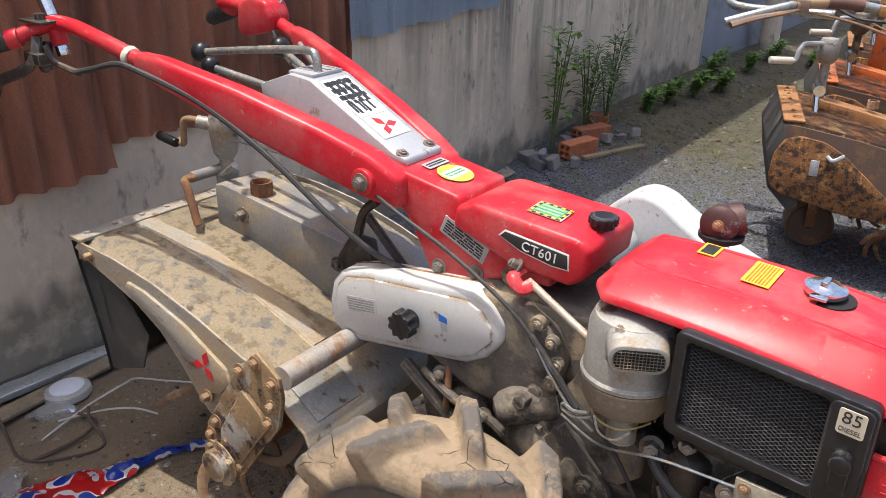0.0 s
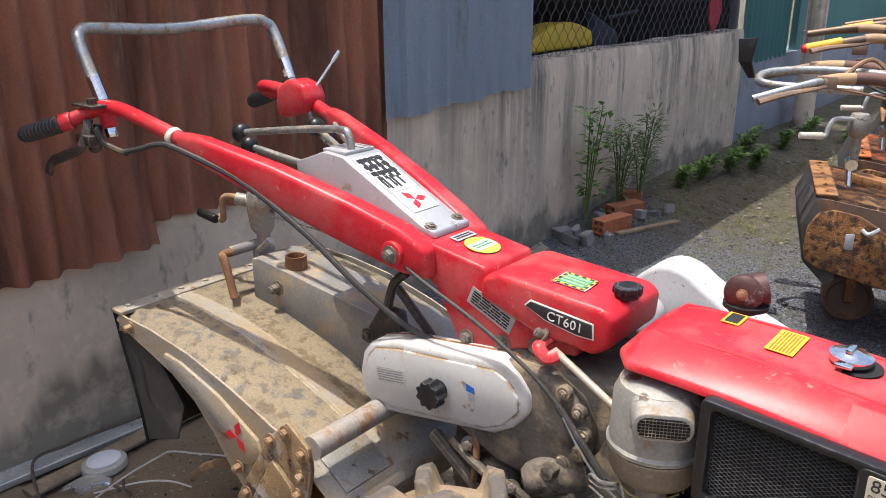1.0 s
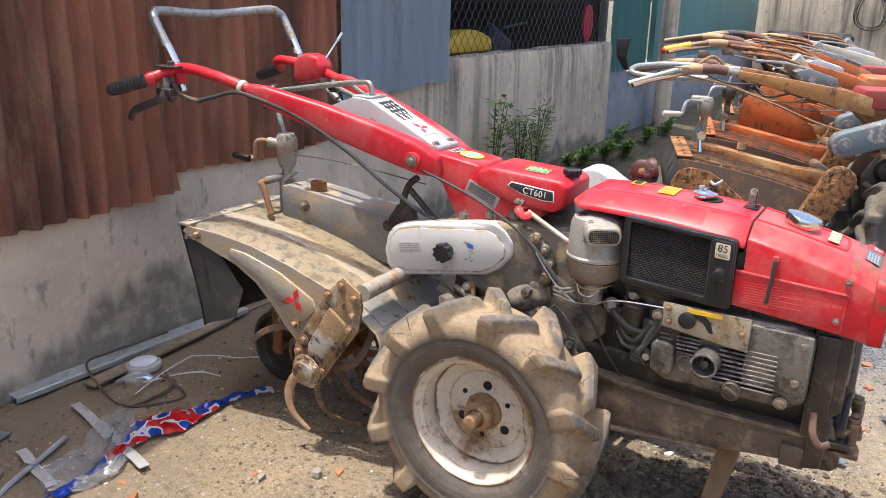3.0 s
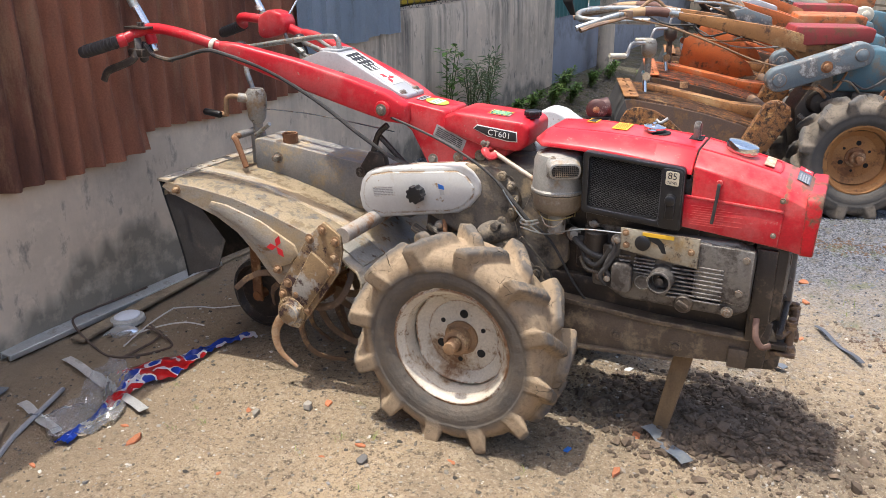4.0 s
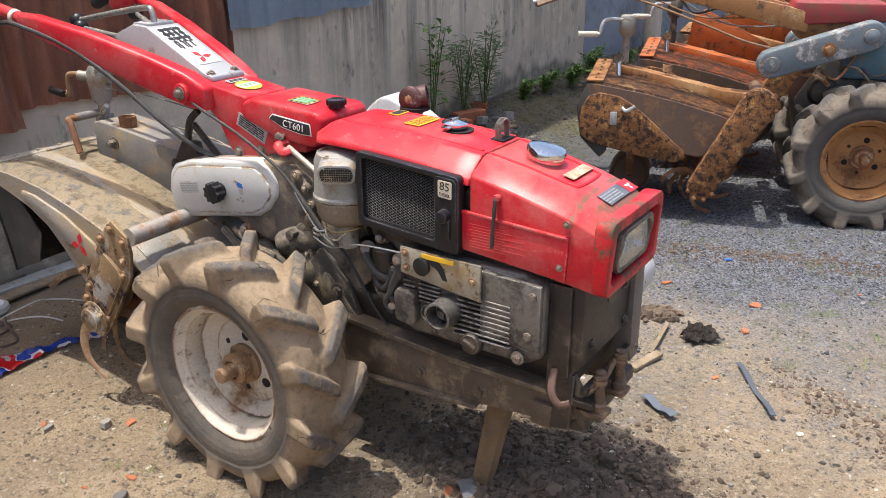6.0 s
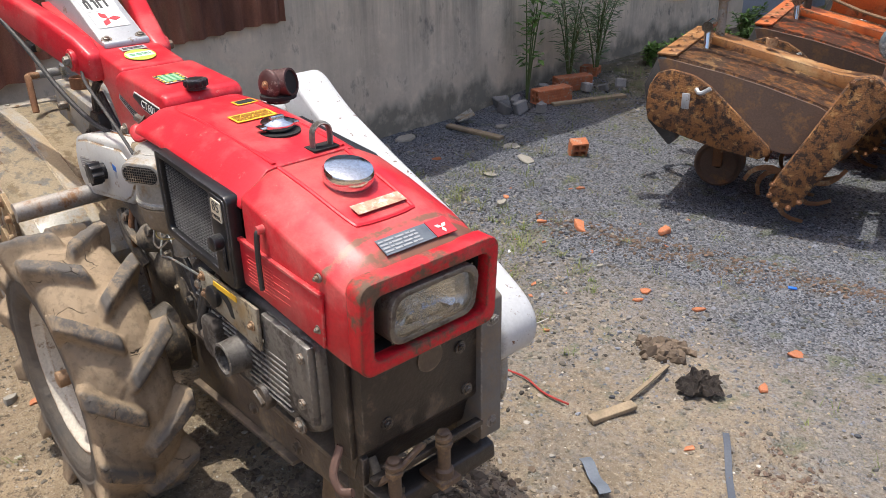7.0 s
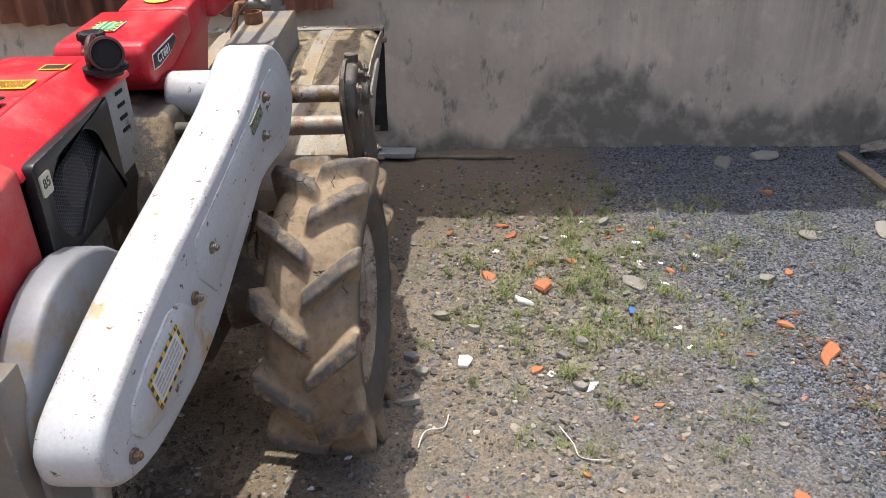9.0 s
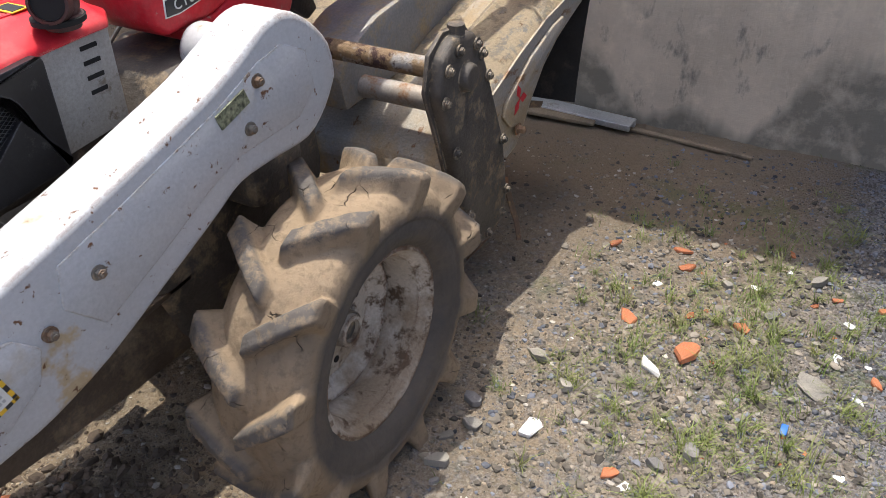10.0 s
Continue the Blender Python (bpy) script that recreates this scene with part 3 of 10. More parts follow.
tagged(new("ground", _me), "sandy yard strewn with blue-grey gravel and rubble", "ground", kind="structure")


def gz(x, y):
    """Height of the ground sheet, between the corners of its cell."""
    i, j = int(np.searchsorted(gx, x)) - 1, int(np.searchsorted(gy, y)) - 1
    u, w = (x - gx[i]) / (gx[i + 1] - gx[i]), (y - gy[j]) / (gy[j + 1] - gy[j])
    return float((GZ[j, i] * (1 - u) + GZ[j, i + 1] * u) * (1 - w) + (GZ[j + 1, i] * (1 - u) + GZ[j + 1, i + 1] * u) * w)


# ---------------- wall, sheets, fence, shed ----------------
WX = -1.62


def wall_mat(name, top, base, dark_streaks):
    """Old concrete: blotches, black run-off streaks from the top edge, damp and moss near the ground."""
    m = bpy.data.materials.new(name)
    m.use_nodes = True
    n, l = m.node_tree.nodes, m.node_tree.links
    b = n["Principled BSDF"]
    geo = n.new("ShaderNodeNewGeometry")
    P = geo.outputs["Position"]
    sep = n.new("ShaderNodeSeparateXYZ")
    l.new(P, sep.inputs[0])

    def nz(s_, sc=(1, 1, 1), d=7.0, r=0.65):
        mp = n.new("ShaderNodeMapping")
        mp.inputs["Scale"].default_value = sc
        l.new(P, mp.inputs[0])
        t = n.new("ShaderNodeTexNoise")
        t.inputs["Scale"].default_value, t.inputs["Detail"].default_value, t.inputs["Roughness"].default_value = s_, d, r
        l.new(mp.outputs[0], t.inputs["Vector"])
        return t.outputs["Fac"]

    def rng(src, a, c, lo=0.0, hi=1.0):
        t = n.new("ShaderNodeMapRange")
        t.inputs[1].default_value, t.inputs[2].default_value, t.inputs[3].default_value, t.inputs[4].default_value = a, c, lo, hi
        l.new(src, t.inputs[0])
        return t.outputs[0]

    def mul(a, c):
        t = n.new("ShaderNodeMath")
        t.operation = "MULTIPLY"
        l.new(a, t.inputs[0])
        l.new(c, t.inputs[1])
        return t.outputs[0]

    def mix(f, a, c):
        t = n.new("ShaderNodeMix")
        t.data_type = "RGBA"
        l.new(f, t.inputs[0])
        for s_, v in ((t.inputs[6], a), (t.inputs[7], c)):
            if isinstance(v, tuple):
                s_.default_value = (*v, 1)
            else:
                l.new(v, s_)
        return t.outputs[2]

    col = mix(rng(nz(2.2), 0.36, 0.64), base, tuple(0.72 * v for v in base))
    col = mix(rng(nz(9.0), 0.55, 0.72, 0, 0.6), col, tuple(min(1, 1.2 * v) for v in base))
    col = mix(rng(nz(14.0, (1, 1, 0.5)), 0.58, 0.70, 0, 0.75), col, (0.12, 0.115, 0.105))
    streak = mul(rng(nz(1.0, (6, 6, 0.35), 8, 0.72), 0.45, 0.66), rng(sep.outputs["Z"], top - 0.85, top - 0.1))
    streak = mul(streak, rng(sep.outputs["Y"], 0.6, 2.4, 0.25 * dark_streaks, dark_streaks))
    col = mix(streak, col, (0.105, 0.098, 0.083))
    blot = mul(rng(nz(3.4, (1, 1, 0.7), 8, 0.76), 0.55, 0.74), rng(sep.outputs["Z"], 0.80, 0.30, 0.1, 0.42))
    col = mix(blot, col, (0.16, 0.15, 0.132))
    rise = n.new("ShaderNodeMath")
    rise.operation = "MULTIPLY_ADD"
    l.new(nz(1.6, (1, 1, 0.3), 5, 0.55), rise.inputs[0])
    rise.inputs[1].default_value = -1.1
    l.new(sep.outputs["Z"], rise.inputs[2])
    damp = mul(rng(rise.outputs[0], -0.36, -0.43), rng(nz(11.0), 0.32, 0.52, 0.35, 0.85))
    col = mix(damp, col, (0.165, 0.153, 0.12))
    l.new(col, b.inputs["Base Color"])
    b.inputs["Roughness"].default_value = 0.92
    bp = n.new("ShaderNodeBump")
    bp.inputs["Strength"].default_value, bp.inputs["Distance"].default_value = 0.5, 0.006
    l.new(nz(45.0), bp.inputs["Height"])
    l.new(bp.outputs[0], b.inputs["Normal"])
    return m


CONC = wall_mat("stained_concrete", 0.97, (0.71, 0.59, 0.445), 1.0)
RUSTSHEET = mat("rusted_corrugated_iron", (0.60, 0.265, 0.16), (0.42, 0.18, 0.11), 5, 0.8, c3=(0.46, 0.27, 0.17), th=0.60, s3=7, soft=0.06,
                bump=0.3, fine=120, stretch=(1, 1, 0.22), c4=(0.22, 0.10, 0.07), th4=0.56, s4=2.6)
BLUESHEET = mat("dull_blue_corrugated_iron", (0.43, 0.51, 0.59), (0.36, 0.43, 0.50), 4, 0.55, c3=(0.30, 0.31, 0.31), th=0.62, s3=8, bump=0.1, stretch=(1, 1, 0.2))
TEAL = mat("teal_sheet", (0.10, 0.27, 0.26), (0.085, 0.225, 0.22), 3, 0.5, c3=(0.2, 0.3, 0.28), th=0.64, s3=6, bump=0.1, stretch=(1, 1, 0.2))
# near-black colour stands in for the shade inside the shed
SHADE = mat("shed_inside_shade", (0.06, 0.05, 0.045), (0.045, 0.04, 0.035), 3, 0.9, bump=0.1)
ROOFM = mat("old_roof_sheet", (0.20, 0.13, 0.10), (0.16, 0.11, 0.09), 4, 0.8, bump=0.1)


def wall_mesh(x0, x1, y0, y1, top, step=0.06):
    """A cast wall with a slightly uneven face and a crumbled top edge."""
    t = bmesh.new()
    ys = np.linspace(y0, y1, int((y1 - y0) / step) + 1)
    zs = np.linspace(-0.12, 1.0, 15)
    face, back = [], []
    for y in ys:
        tp = top + 0.012 * float(hnoise(np.array([y]), np.array([0.3]), 3.0, 4)[0]) + 0.008 * float(hnoise(np.array([y]), np.array([0.3]), 11, 4)[0])
        row = []
        for s in zs:
            z = min(-0.12 + (tp + 0.12) * (s + 0.12) / 1.12, tp)
            dx = 0.010 * float(hnoise(np.array([y]), np.array([z]), 2.5, 2)[0]) + 0.005 * float(hnoise(np.array([y]), np.array([z]), 12, 7)[0])
            row.append(t.verts.new((x1 + dx - (0.012 if s == zs[-1] else 0), y, z)))
        face.append(row)
        back.append((t.verts.new((x0, y, tp)), t.verts.new((x0, y, -0.12))))
    for i in range(len(ys) - 1):
        for k in range(len(zs) - 1):
            t.faces.new((face[i][k], face[i + 1][k], face[i + 1][k + 1], face[i][k + 1]))
        t.faces.new((face[i][-1], face[i + 1][-1], back[i + 1][0], back[i][0]))
        t.faces.new((back[i][0], back[i + 1][0], back[i + 1][1], back[i][1]))
    t.faces.new(face[0] + [back[0][0], back[0][1]])
    t.faces.new((face[-1] + [back[-1][0], back[-1][1]])[::-1])
    return t


thing("wall_north", wall_mesh(WX - 0.18, WX, -8.0, 5.12, 0.965), CONC, "grey concrete wall with black damp streaks", "wall", kind="structure")


def corrugated(y0, y1, zb, zt, x, pitch, amp, seed, curl=0.0, thick=0.0015, profile="sine", nz=14):
    """An upright corrugated sheet facing +x; zb(y) gives its lower edge."""
    t = bmesh.new()
    ny = max(8, int((y1 - y0) / pitch * 10))
    rows = []
    rnd = random.Random(seed)
    for j in range(nz + 1):
        row = []
        for i in range(ny + 1):
            y = y0 + (y1 - y0) * i / ny
            lo = zb(y)
            z = lo + (zt - lo) * (j / nz) ** 1.6
            ph = (y - y0) / pitch
            if profile == "sine":
                w = math.sin(ph * 2 * math.pi)
            else:
                f = ph % 1.0
                w = 1.0 if f < 0.22 else (-1.0 if 0.32 < f < 0.9 else (1 - (f - 0.22) * 20 if f <= 0.32 else -1 + (f - 0.9) * 20))
            dent = 0.012 * float(hnoise(np.array([y]), np.array([z]), 1.8, seed)[0]) + 0.006 * float(hnoise(np.array([y]), np.array([z]), 6, seed)[0])
            dx = amp * w + dent + curl * max(0, 1 - (z - lo) / 0.35) ** 2 * max(0, 1 - abs(y - y1) / 0.3)
            row.append(t.verts.new((x + dx, y, z)))
        rows.append(row)
    fs = []
    for A, C in zip(rows, rows[1:]):
        for i in range(ny):
            fs.append(t.faces.new((A[i], A[i + 1], C[i + 1], C[i])))
    bmesh.ops.solidify(t, geom=fs, thickness=thick)
    return t


def rust_low(y):
    return 0.555 + 0.035 * max(0, y + 0.9) + 0.006 * math.sin(y * 9) + 0.004 * math.sin(y * 31)


thing("corrugated_sheet", corrugated(-2.6, 0.12, rust_low, 2.5, WX + 0.038, 0.088, 0.020, 3, curl=0.04), RUSTSHEET,
      "rusted brown corrugated iron sheet hung over the concrete wall", "metal sheet", "sheets along the wall")
thing("corrugated_sheet", corrugated(0.06, 1.2, lambda y: 0.645 + 0.012 * math.sin(y * 7), 2.5, WX + 0.022, 0.088, 0.018, 5), RUSTSHEET,
      "rusted brown corrugated iron sheet with a torn lower edge", "metal sheet", "sheets along the wall")
thing("corrugated_sheet", corrugated(1.16, 2.19, lambda y: 0.825 + 0.035 * (y - 1.16) + 0.008 * math.sin(y * 17), 2.5, WX + 0.044, 0.125, 0.012, 8, profile="trap"), BLUESHEET,
      "dull blue corrugated sheet with a ragged lower edge", "metal sheet", "sheets along the wall")
thing("corrugated_sheet", corrugated(-8.0, -2.55, lambda y: 0.56, 2.5, WX + 0.018, 0.088, 0.010, 6), RUSTSHEET,
      "rusted brown corrugated iron sheet hung over the concrete wall", "metal sheet", "sheets along the wall")

# shed behind the wire fence, its dimness painted on the walls, and its eaves
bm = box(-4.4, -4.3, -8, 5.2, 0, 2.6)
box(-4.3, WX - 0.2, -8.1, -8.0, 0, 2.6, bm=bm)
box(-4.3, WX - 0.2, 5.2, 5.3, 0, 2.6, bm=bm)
thing("wall_shed", bm, SHADE, "inner walls of the shed with its shade in their colour", "wall", kind="structure")
bm = prism([(-4.6, 3.1), (-1.43, 2.50), (-1.43, 2.56), (-4.6, 3.16)], -8.2, 6.2, "y")
thing("roof", bm, ROOFM, "low sheet-metal shed roof with overhanging eaves", "roof", kind="structure")
bm = B()
for y in (2.18, 5.10):
    box(WX - 0.12, WX - 0.06, y - 0.02, y + 0.02, 0.9, 2.55, 0.004, bm=bm)
thing("trim_posts", bm, mat("grey_steel_post", (0.16, 0.17, 0.18), (0.12, 0.12, 0.12), 8, 0.6, bump=0.1), "grey posts between wall and eaves", "post", kind="structure")


def chain_link(y0, y1, z0, z1, x, cell=0.085, r=0.0022):
    bm = B()
    n = int((y1 - y0) / cell)
    for i in range(n):
        yc = y0 + cell * (i + 0.5)
        for s in (1, -1):
            pts = []
            k = 0
            z = z0
            while z <= z1:
                pts.append((x + 0.003 * s * (1 if k % 2 else -1), yc + s * (cell / 2 if k % 2 else -cell / 2) * (0.5 if False else 1) * 0.5 + s * cell * 0.25, z))
                z += cell * 0.62
                k += 1
            tube(pts, r, 4, 1, bm=bm)
    return bm


thing("chain_link_fence", chain_link(2.22, 5.08, 0.955, 1.9, WX - 0.06), mat("dull_wire", (0.13, 0.13, 0.13), (0.09, 0.085, 0.08), 9, 0.5, 0.5, bump=0),
      "rusty chain-link mesh over the concrete wall", "fence")

# ---------------- the red walking tractor ----------------
tractor = empty("walking_tractor", "red two-wheeled diesel tractor with a muddy rotary tiller", "tractor")


# wheels
TYRE_PROFILE = [
    # carcass offset and radius, then the same place on top of a tread bar
    ((0.000, 0.290), (0.000, 0.319)), ((0.024, 0.290), (0.024, 0.319)), ((0.048, 0.287), (0.050, 0.318)), ((0.066, 0.281), (0.078, 0.316)),
    ((0.077, 0.273), (0.097, 0.313)), ((0.084, 0.264), (0.102, 0.304)), ((0.088, 0.254), (0.101, 0.283)), ((0.090, 0.243), (0.096, 0.258)),
    ((0.0905, 0.234), (0.0915, 0.235)), ((0.0875, 0.229), (0.0875, 0.229)), ((0.0885, 0.215), (0.0885, 0.215)), ((0.085, 0.200), (0.085, 0.200)),
    ((0.077, 0.187), (0.077, 0.187)), ((0.066, 0.178), (0.066, 0.178)), ((0.058, 0.170), (0.058, 0.170))]


def tyre_mesh(n, dens, seed=1):
    """A moulded farm tyre: bars rise smoothly out of the carcass, wide at the shoulder, and alternate across the middle."""
    half = []
    for (a, c) in zip(TYRE_PROFILE, TYRE_PROFILE[1:]):
        L = math.hypot(c[1][0] - a[1][0], c[1][1] - a[1][1]) + math.hypot(c[0][0] - a[0][0], c[0][1] - a[0][1])
        k = max(1, int(L / 2 / dens + 0.5))
        for i in range(k):
            f = i / k
            half.append([np.array(a[m]) * (1 - f) + np.array(c[m]) * f for m in (0, 1)])
    half.append([np.array(TYRE_PROFILE[-1][0]), np.array(TYRE_PROFILE[-1][1])])
    prof = [[p * np.array([-1, 1]) for p in q] for q in reversed(half[1:])] + half
    C = np.array([p[0] for p in prof])
    T = np.array([p[1] for p in prof])
    th = np.linspace(0, 2 * math.pi, n, endpoint=False)[:, None]
    y = T[None, :, 0]
    pitch = 2 * math.pi / 12
    M = np.zeros((n, len(prof)))
    for side in (1, -1):
        s = y * side
        mid = 0.25 * np.clip(s / 0.095, -0.1, 1.1)
        d = (th - mid - (pitch / 2 if side > 0 else 0) + pitch / 2) % pitch - pitch / 2
        d = d * 0.30
        w = 0.0115 + 0.055 * np.clip(s, 0, 0.1)
        run = np.where(d > 0, 0.011, 0.020)
        gap = np.maximum(np.abs(d) - w, 0) / run
        end = np.maximum(0.004 - s, 0) / 0.017
        g = np.clip(1 - np.sqrt(gap ** 2 + end ** 2), 0, 1)
        M = np.maximum(M, g * g * (3 - 2 * g))
    P = C[None] * (1 - M[..., None]) + T[None] * M[..., None]
    Y, R = P[..., 0], P[..., 1]
    R = R + 0.0035 * hnoise(np.cos(th) * 5 + Y * 30, np.sin(th) * 5 + Y * 11, 2.3, seed) + 0.0016 * hnoise(np.cos(th) * 9 + Y * 40, np.sin(th) * 9, 7, seed + 3)
    # fine rings moulded in the side wall
    ring = (C[:, 1] > 0.185) & (C[:, 1] < 0.228)
    Y = Y + np.sign(Y) * ring[None] * 0.0007 * np.sin(C[None, :, 1] * 900)
    V = np.stack([R * np.cos(th), Y, R * np.sin(th)], -1).reshape(-1, 3)
    k = len(prof)
    I = np.arange(n * k).reshape(n, k)
    J = np.roll(I, -1, 0)
    F = np.stack([I[:, :-1], J[:, :-1], J[:, 1:], I[:, 1:]], -1).reshape(-1, 4)
    back = np.stack([I[:, -1], J[:, -1], J[:, 0], I[:, 0]], -1)
    me = bpy.data.meshes.new("tyre")
    me.from_pydata(V.tolist(), [], np.concatenate([F, back]).tolist())
    me.polygons.foreach_set("use_smooth", [True] * len(me.polygons))
    me.set_sharp_from_angle(angle=radians(58))
    return me


def tyre_mat(name, dust, dust2, rub, side, th_dust):
    """Rubber under dried mud: bars rubbed bare on top, cracked crust between them, darker walls."""
    m = bpy.data.materials.new(name)
    m.use_nodes = True
    n, l = m.node_tree.nodes, m.node_tree.links
    b = n["Principled BSDF"]
    vec = n.new("ShaderNodeTexCoord").outputs["Object"]

    def nz(sc, d=7.0, r=0.65):
        t = n.new("ShaderNodeTexNoise")
        t.inputs["Scale"].default_value, t.inputs["Detail"].default_value, t.inputs["Roughness"].default_value = sc, d, r
        l.new(vec, t.inputs["Vector"])
        return t.outputs["Fac"]

    def rng(src, a, c, lo=0.0, hi=1.0):
        t = n.new("ShaderNodeMapRange")
        t.inputs[1].default_value, t.inputs[2].default_value, t.inputs[3].default_value, t.inputs[4].default_value = a, c, lo, hi
        l.new(src, t.inputs[0])
        return t.outputs[0]

    def op(kind, a, c):
        t = n.new("ShaderNodeMath")
        t.operation = kind
        for sk, v in zip(t.inputs, (a, c)):
            if isinstance(v, (int, float)):
                sk.default_value = v
            else:
                l.new(v, sk)
        return t.outputs[0]

    def mix(f, a, c):
        t = n.new("ShaderNodeMix")
        t.data_type = "RGBA"
        l.new(f, t.inputs[0])
        for sk, v in ((t.inputs[6], a), (t.inputs[7], c)):
            if isinstance(v, tuple):
                sk.default_value = (*v, 1)
            else:
                l.new(v, sk)
        return t.outputs[2]

    sep = n.new("ShaderNodeSeparateXYZ")
    l.new(vec, sep.inputs[0])
    r = op("SQRT", op("ADD", op("MULTIPLY", sep.outputs[0], sep.outputs[0]), op("MULTIPLY", sep.outputs[2], sep.outputs[2])), 0.0)
    col = mix(rng(nz(7), 0.35, 0.65), dust, dust2)
    col = mix(rng(nz(60, 5, 0.7), 0.50, 0.66, 0, 0.55), col, tuple(0.62 * v for v in dust2))
    bare = op("MULTIPLY", rng(r, 0.300, 0.312), rng(nz(24, 8, 0.7), th_dust - 0.05, th_dust + 0.07, 0.15, 0.95))
    col = mix(bare, col, rub)
    wall = op("MULTIPLY", rng(op("ADD", r, op("MULTIPLY", op("SUBTRACT", nz(30), 0.5), 0.03)), 0.252, 0.234), rng(nz(11), 0.30, 0.66, 1.0, 0.72))
    col = mix(wall, col, side)
    # drying cracks in the crust
    wv = n.new("ShaderNodeTexNoise")
    wv.inputs["Scale"].default_value, wv.inputs["Detail"].default_value = 16, 3
    l.new(vec, wv.inputs["Vector"])
    off = n.new("ShaderNodeVectorMath")
    off.operation = "MULTIPLY_ADD"
    l.new(wv.outputs["Color"], off.inputs[0])
    off.inputs[1].default_value = (0.05, 0.05, 0.05)
    l.new(vec, off.inputs[2])
    vo = n.new("ShaderNodeTexVoronoi")
    vo.feature = "DISTANCE_TO_EDGE"
    vo.inputs["Scale"].default_value = 17
    l.new(off.outputs[0], vo.inputs["Vector"])
    crack = op("MULTIPLY", rng(vo.outputs["Distance"], 0.016, 0.005), rng(nz(9, 3), 0.54, 0.61))
    crack = op("MULTIPLY", crack, rng(r, 0.262, 0.272))
    col = mix(crack, col, (0.035, 0.027, 0.02))
    l.new(col, b.inputs["Base Color"])
    b.inputs["Roughness"].default_value = 0.9
    b.inputs["Specular IOR Level"].default_value = 0.3
    bp = n.new("ShaderNodeBump")
    bp.inputs["Strength"].default_value, bp.inputs["Distance"].default_value = 0.85, 0.006
    l.new(op("SUBTRACT", op("ADD", op("MULTIPLY", nz(75, 8, 0.7), 0.5), op("MULTIPLY", nz(22, 5, 0.6), 0.5)), op("MULTIPLY", crack, 0.7)), bp.inputs["Height"])
    l.new(bp.outputs[0], b.inputs["Normal"])
    return m


TYRE = tyre_mat("dusty_tyre_rubber", (0.31, 0.232, 0.150), (0.215, 0.163, 0.110), (0.105, 0.096, 0.087), (0.078, 0.072, 0.066), 0.44)
TYREOLD = tyre_mat("greyed_tyre_rubber", (0.20, 0.165, 0.125), (0.125, 0.108, 0.09), (0.085, 0.082, 0.08), (0.07, 0.067, 0.063), 0.44)


def rim_bm(out):
    """Rolled rim: lip, bead seat and a deep barrel; out is +1 where the outer face looks along +y."""
    inner = [(0.178, 0.060), (0.176, 0.0655), (0.170, 0.067), (0.1655, 0.063), (0.163, 0.054), (0.158, 0.049), (0.1515, 0.045), (0.1475, 0.034), (0.1465, 0.0), (0.1475, -0.034), (0.158, -0.050), (0.172, -0.062)]
    prof = inner + [(r + 0.0035, h - 0.001) for r, h in reversed(inner)]
    return lathe(prof, (0, 0, 0), (0, out, 0), 72, closed=True)


def disc_bm(out, seat):
    """Pressed wheel disc with a scalloped edge, welded inside the barrel."""
    t = bmesh.new()
    N = 96
    prof = [(0.020, 0.000), (0.060, 0.000), (0.080, -0.002), (0.096, -0.007), (0.108, -0.008), (0.120, 0.002), (0.131, 0.013), (1.0, 0.018)]
    rings = []
    for thick in (0.0, -0.005):
        for r, h in prof:
            ring = []
            for i in range(N):
                a = 2 * math.pi * i / N
                rr = r if r < 0.9 else 0.1435 - 0.0065 * max(0, math.cos(4 * a)) ** 0.5 * (1 if math.cos(4 * a) > 0 else 0) + 0.0012 * math.sin(7 * a)
                ring.append(t.verts.new((rr * math.cos(a), out * (seat + h + thick), rr * math.sin(a))))
            rings.append(ring)
    k = len(prof)
    order = rings[:k] + rings[k:][::-1]
    for A, C in zip(order, order[1:]):
        for i in range(N):
            j = (i + 1) % N
            t.faces.new((A[i], A[j], C[j], C[i]))
    t.faces.new(order[0][::-1])
    t.faces.new(order[-1])
    return t


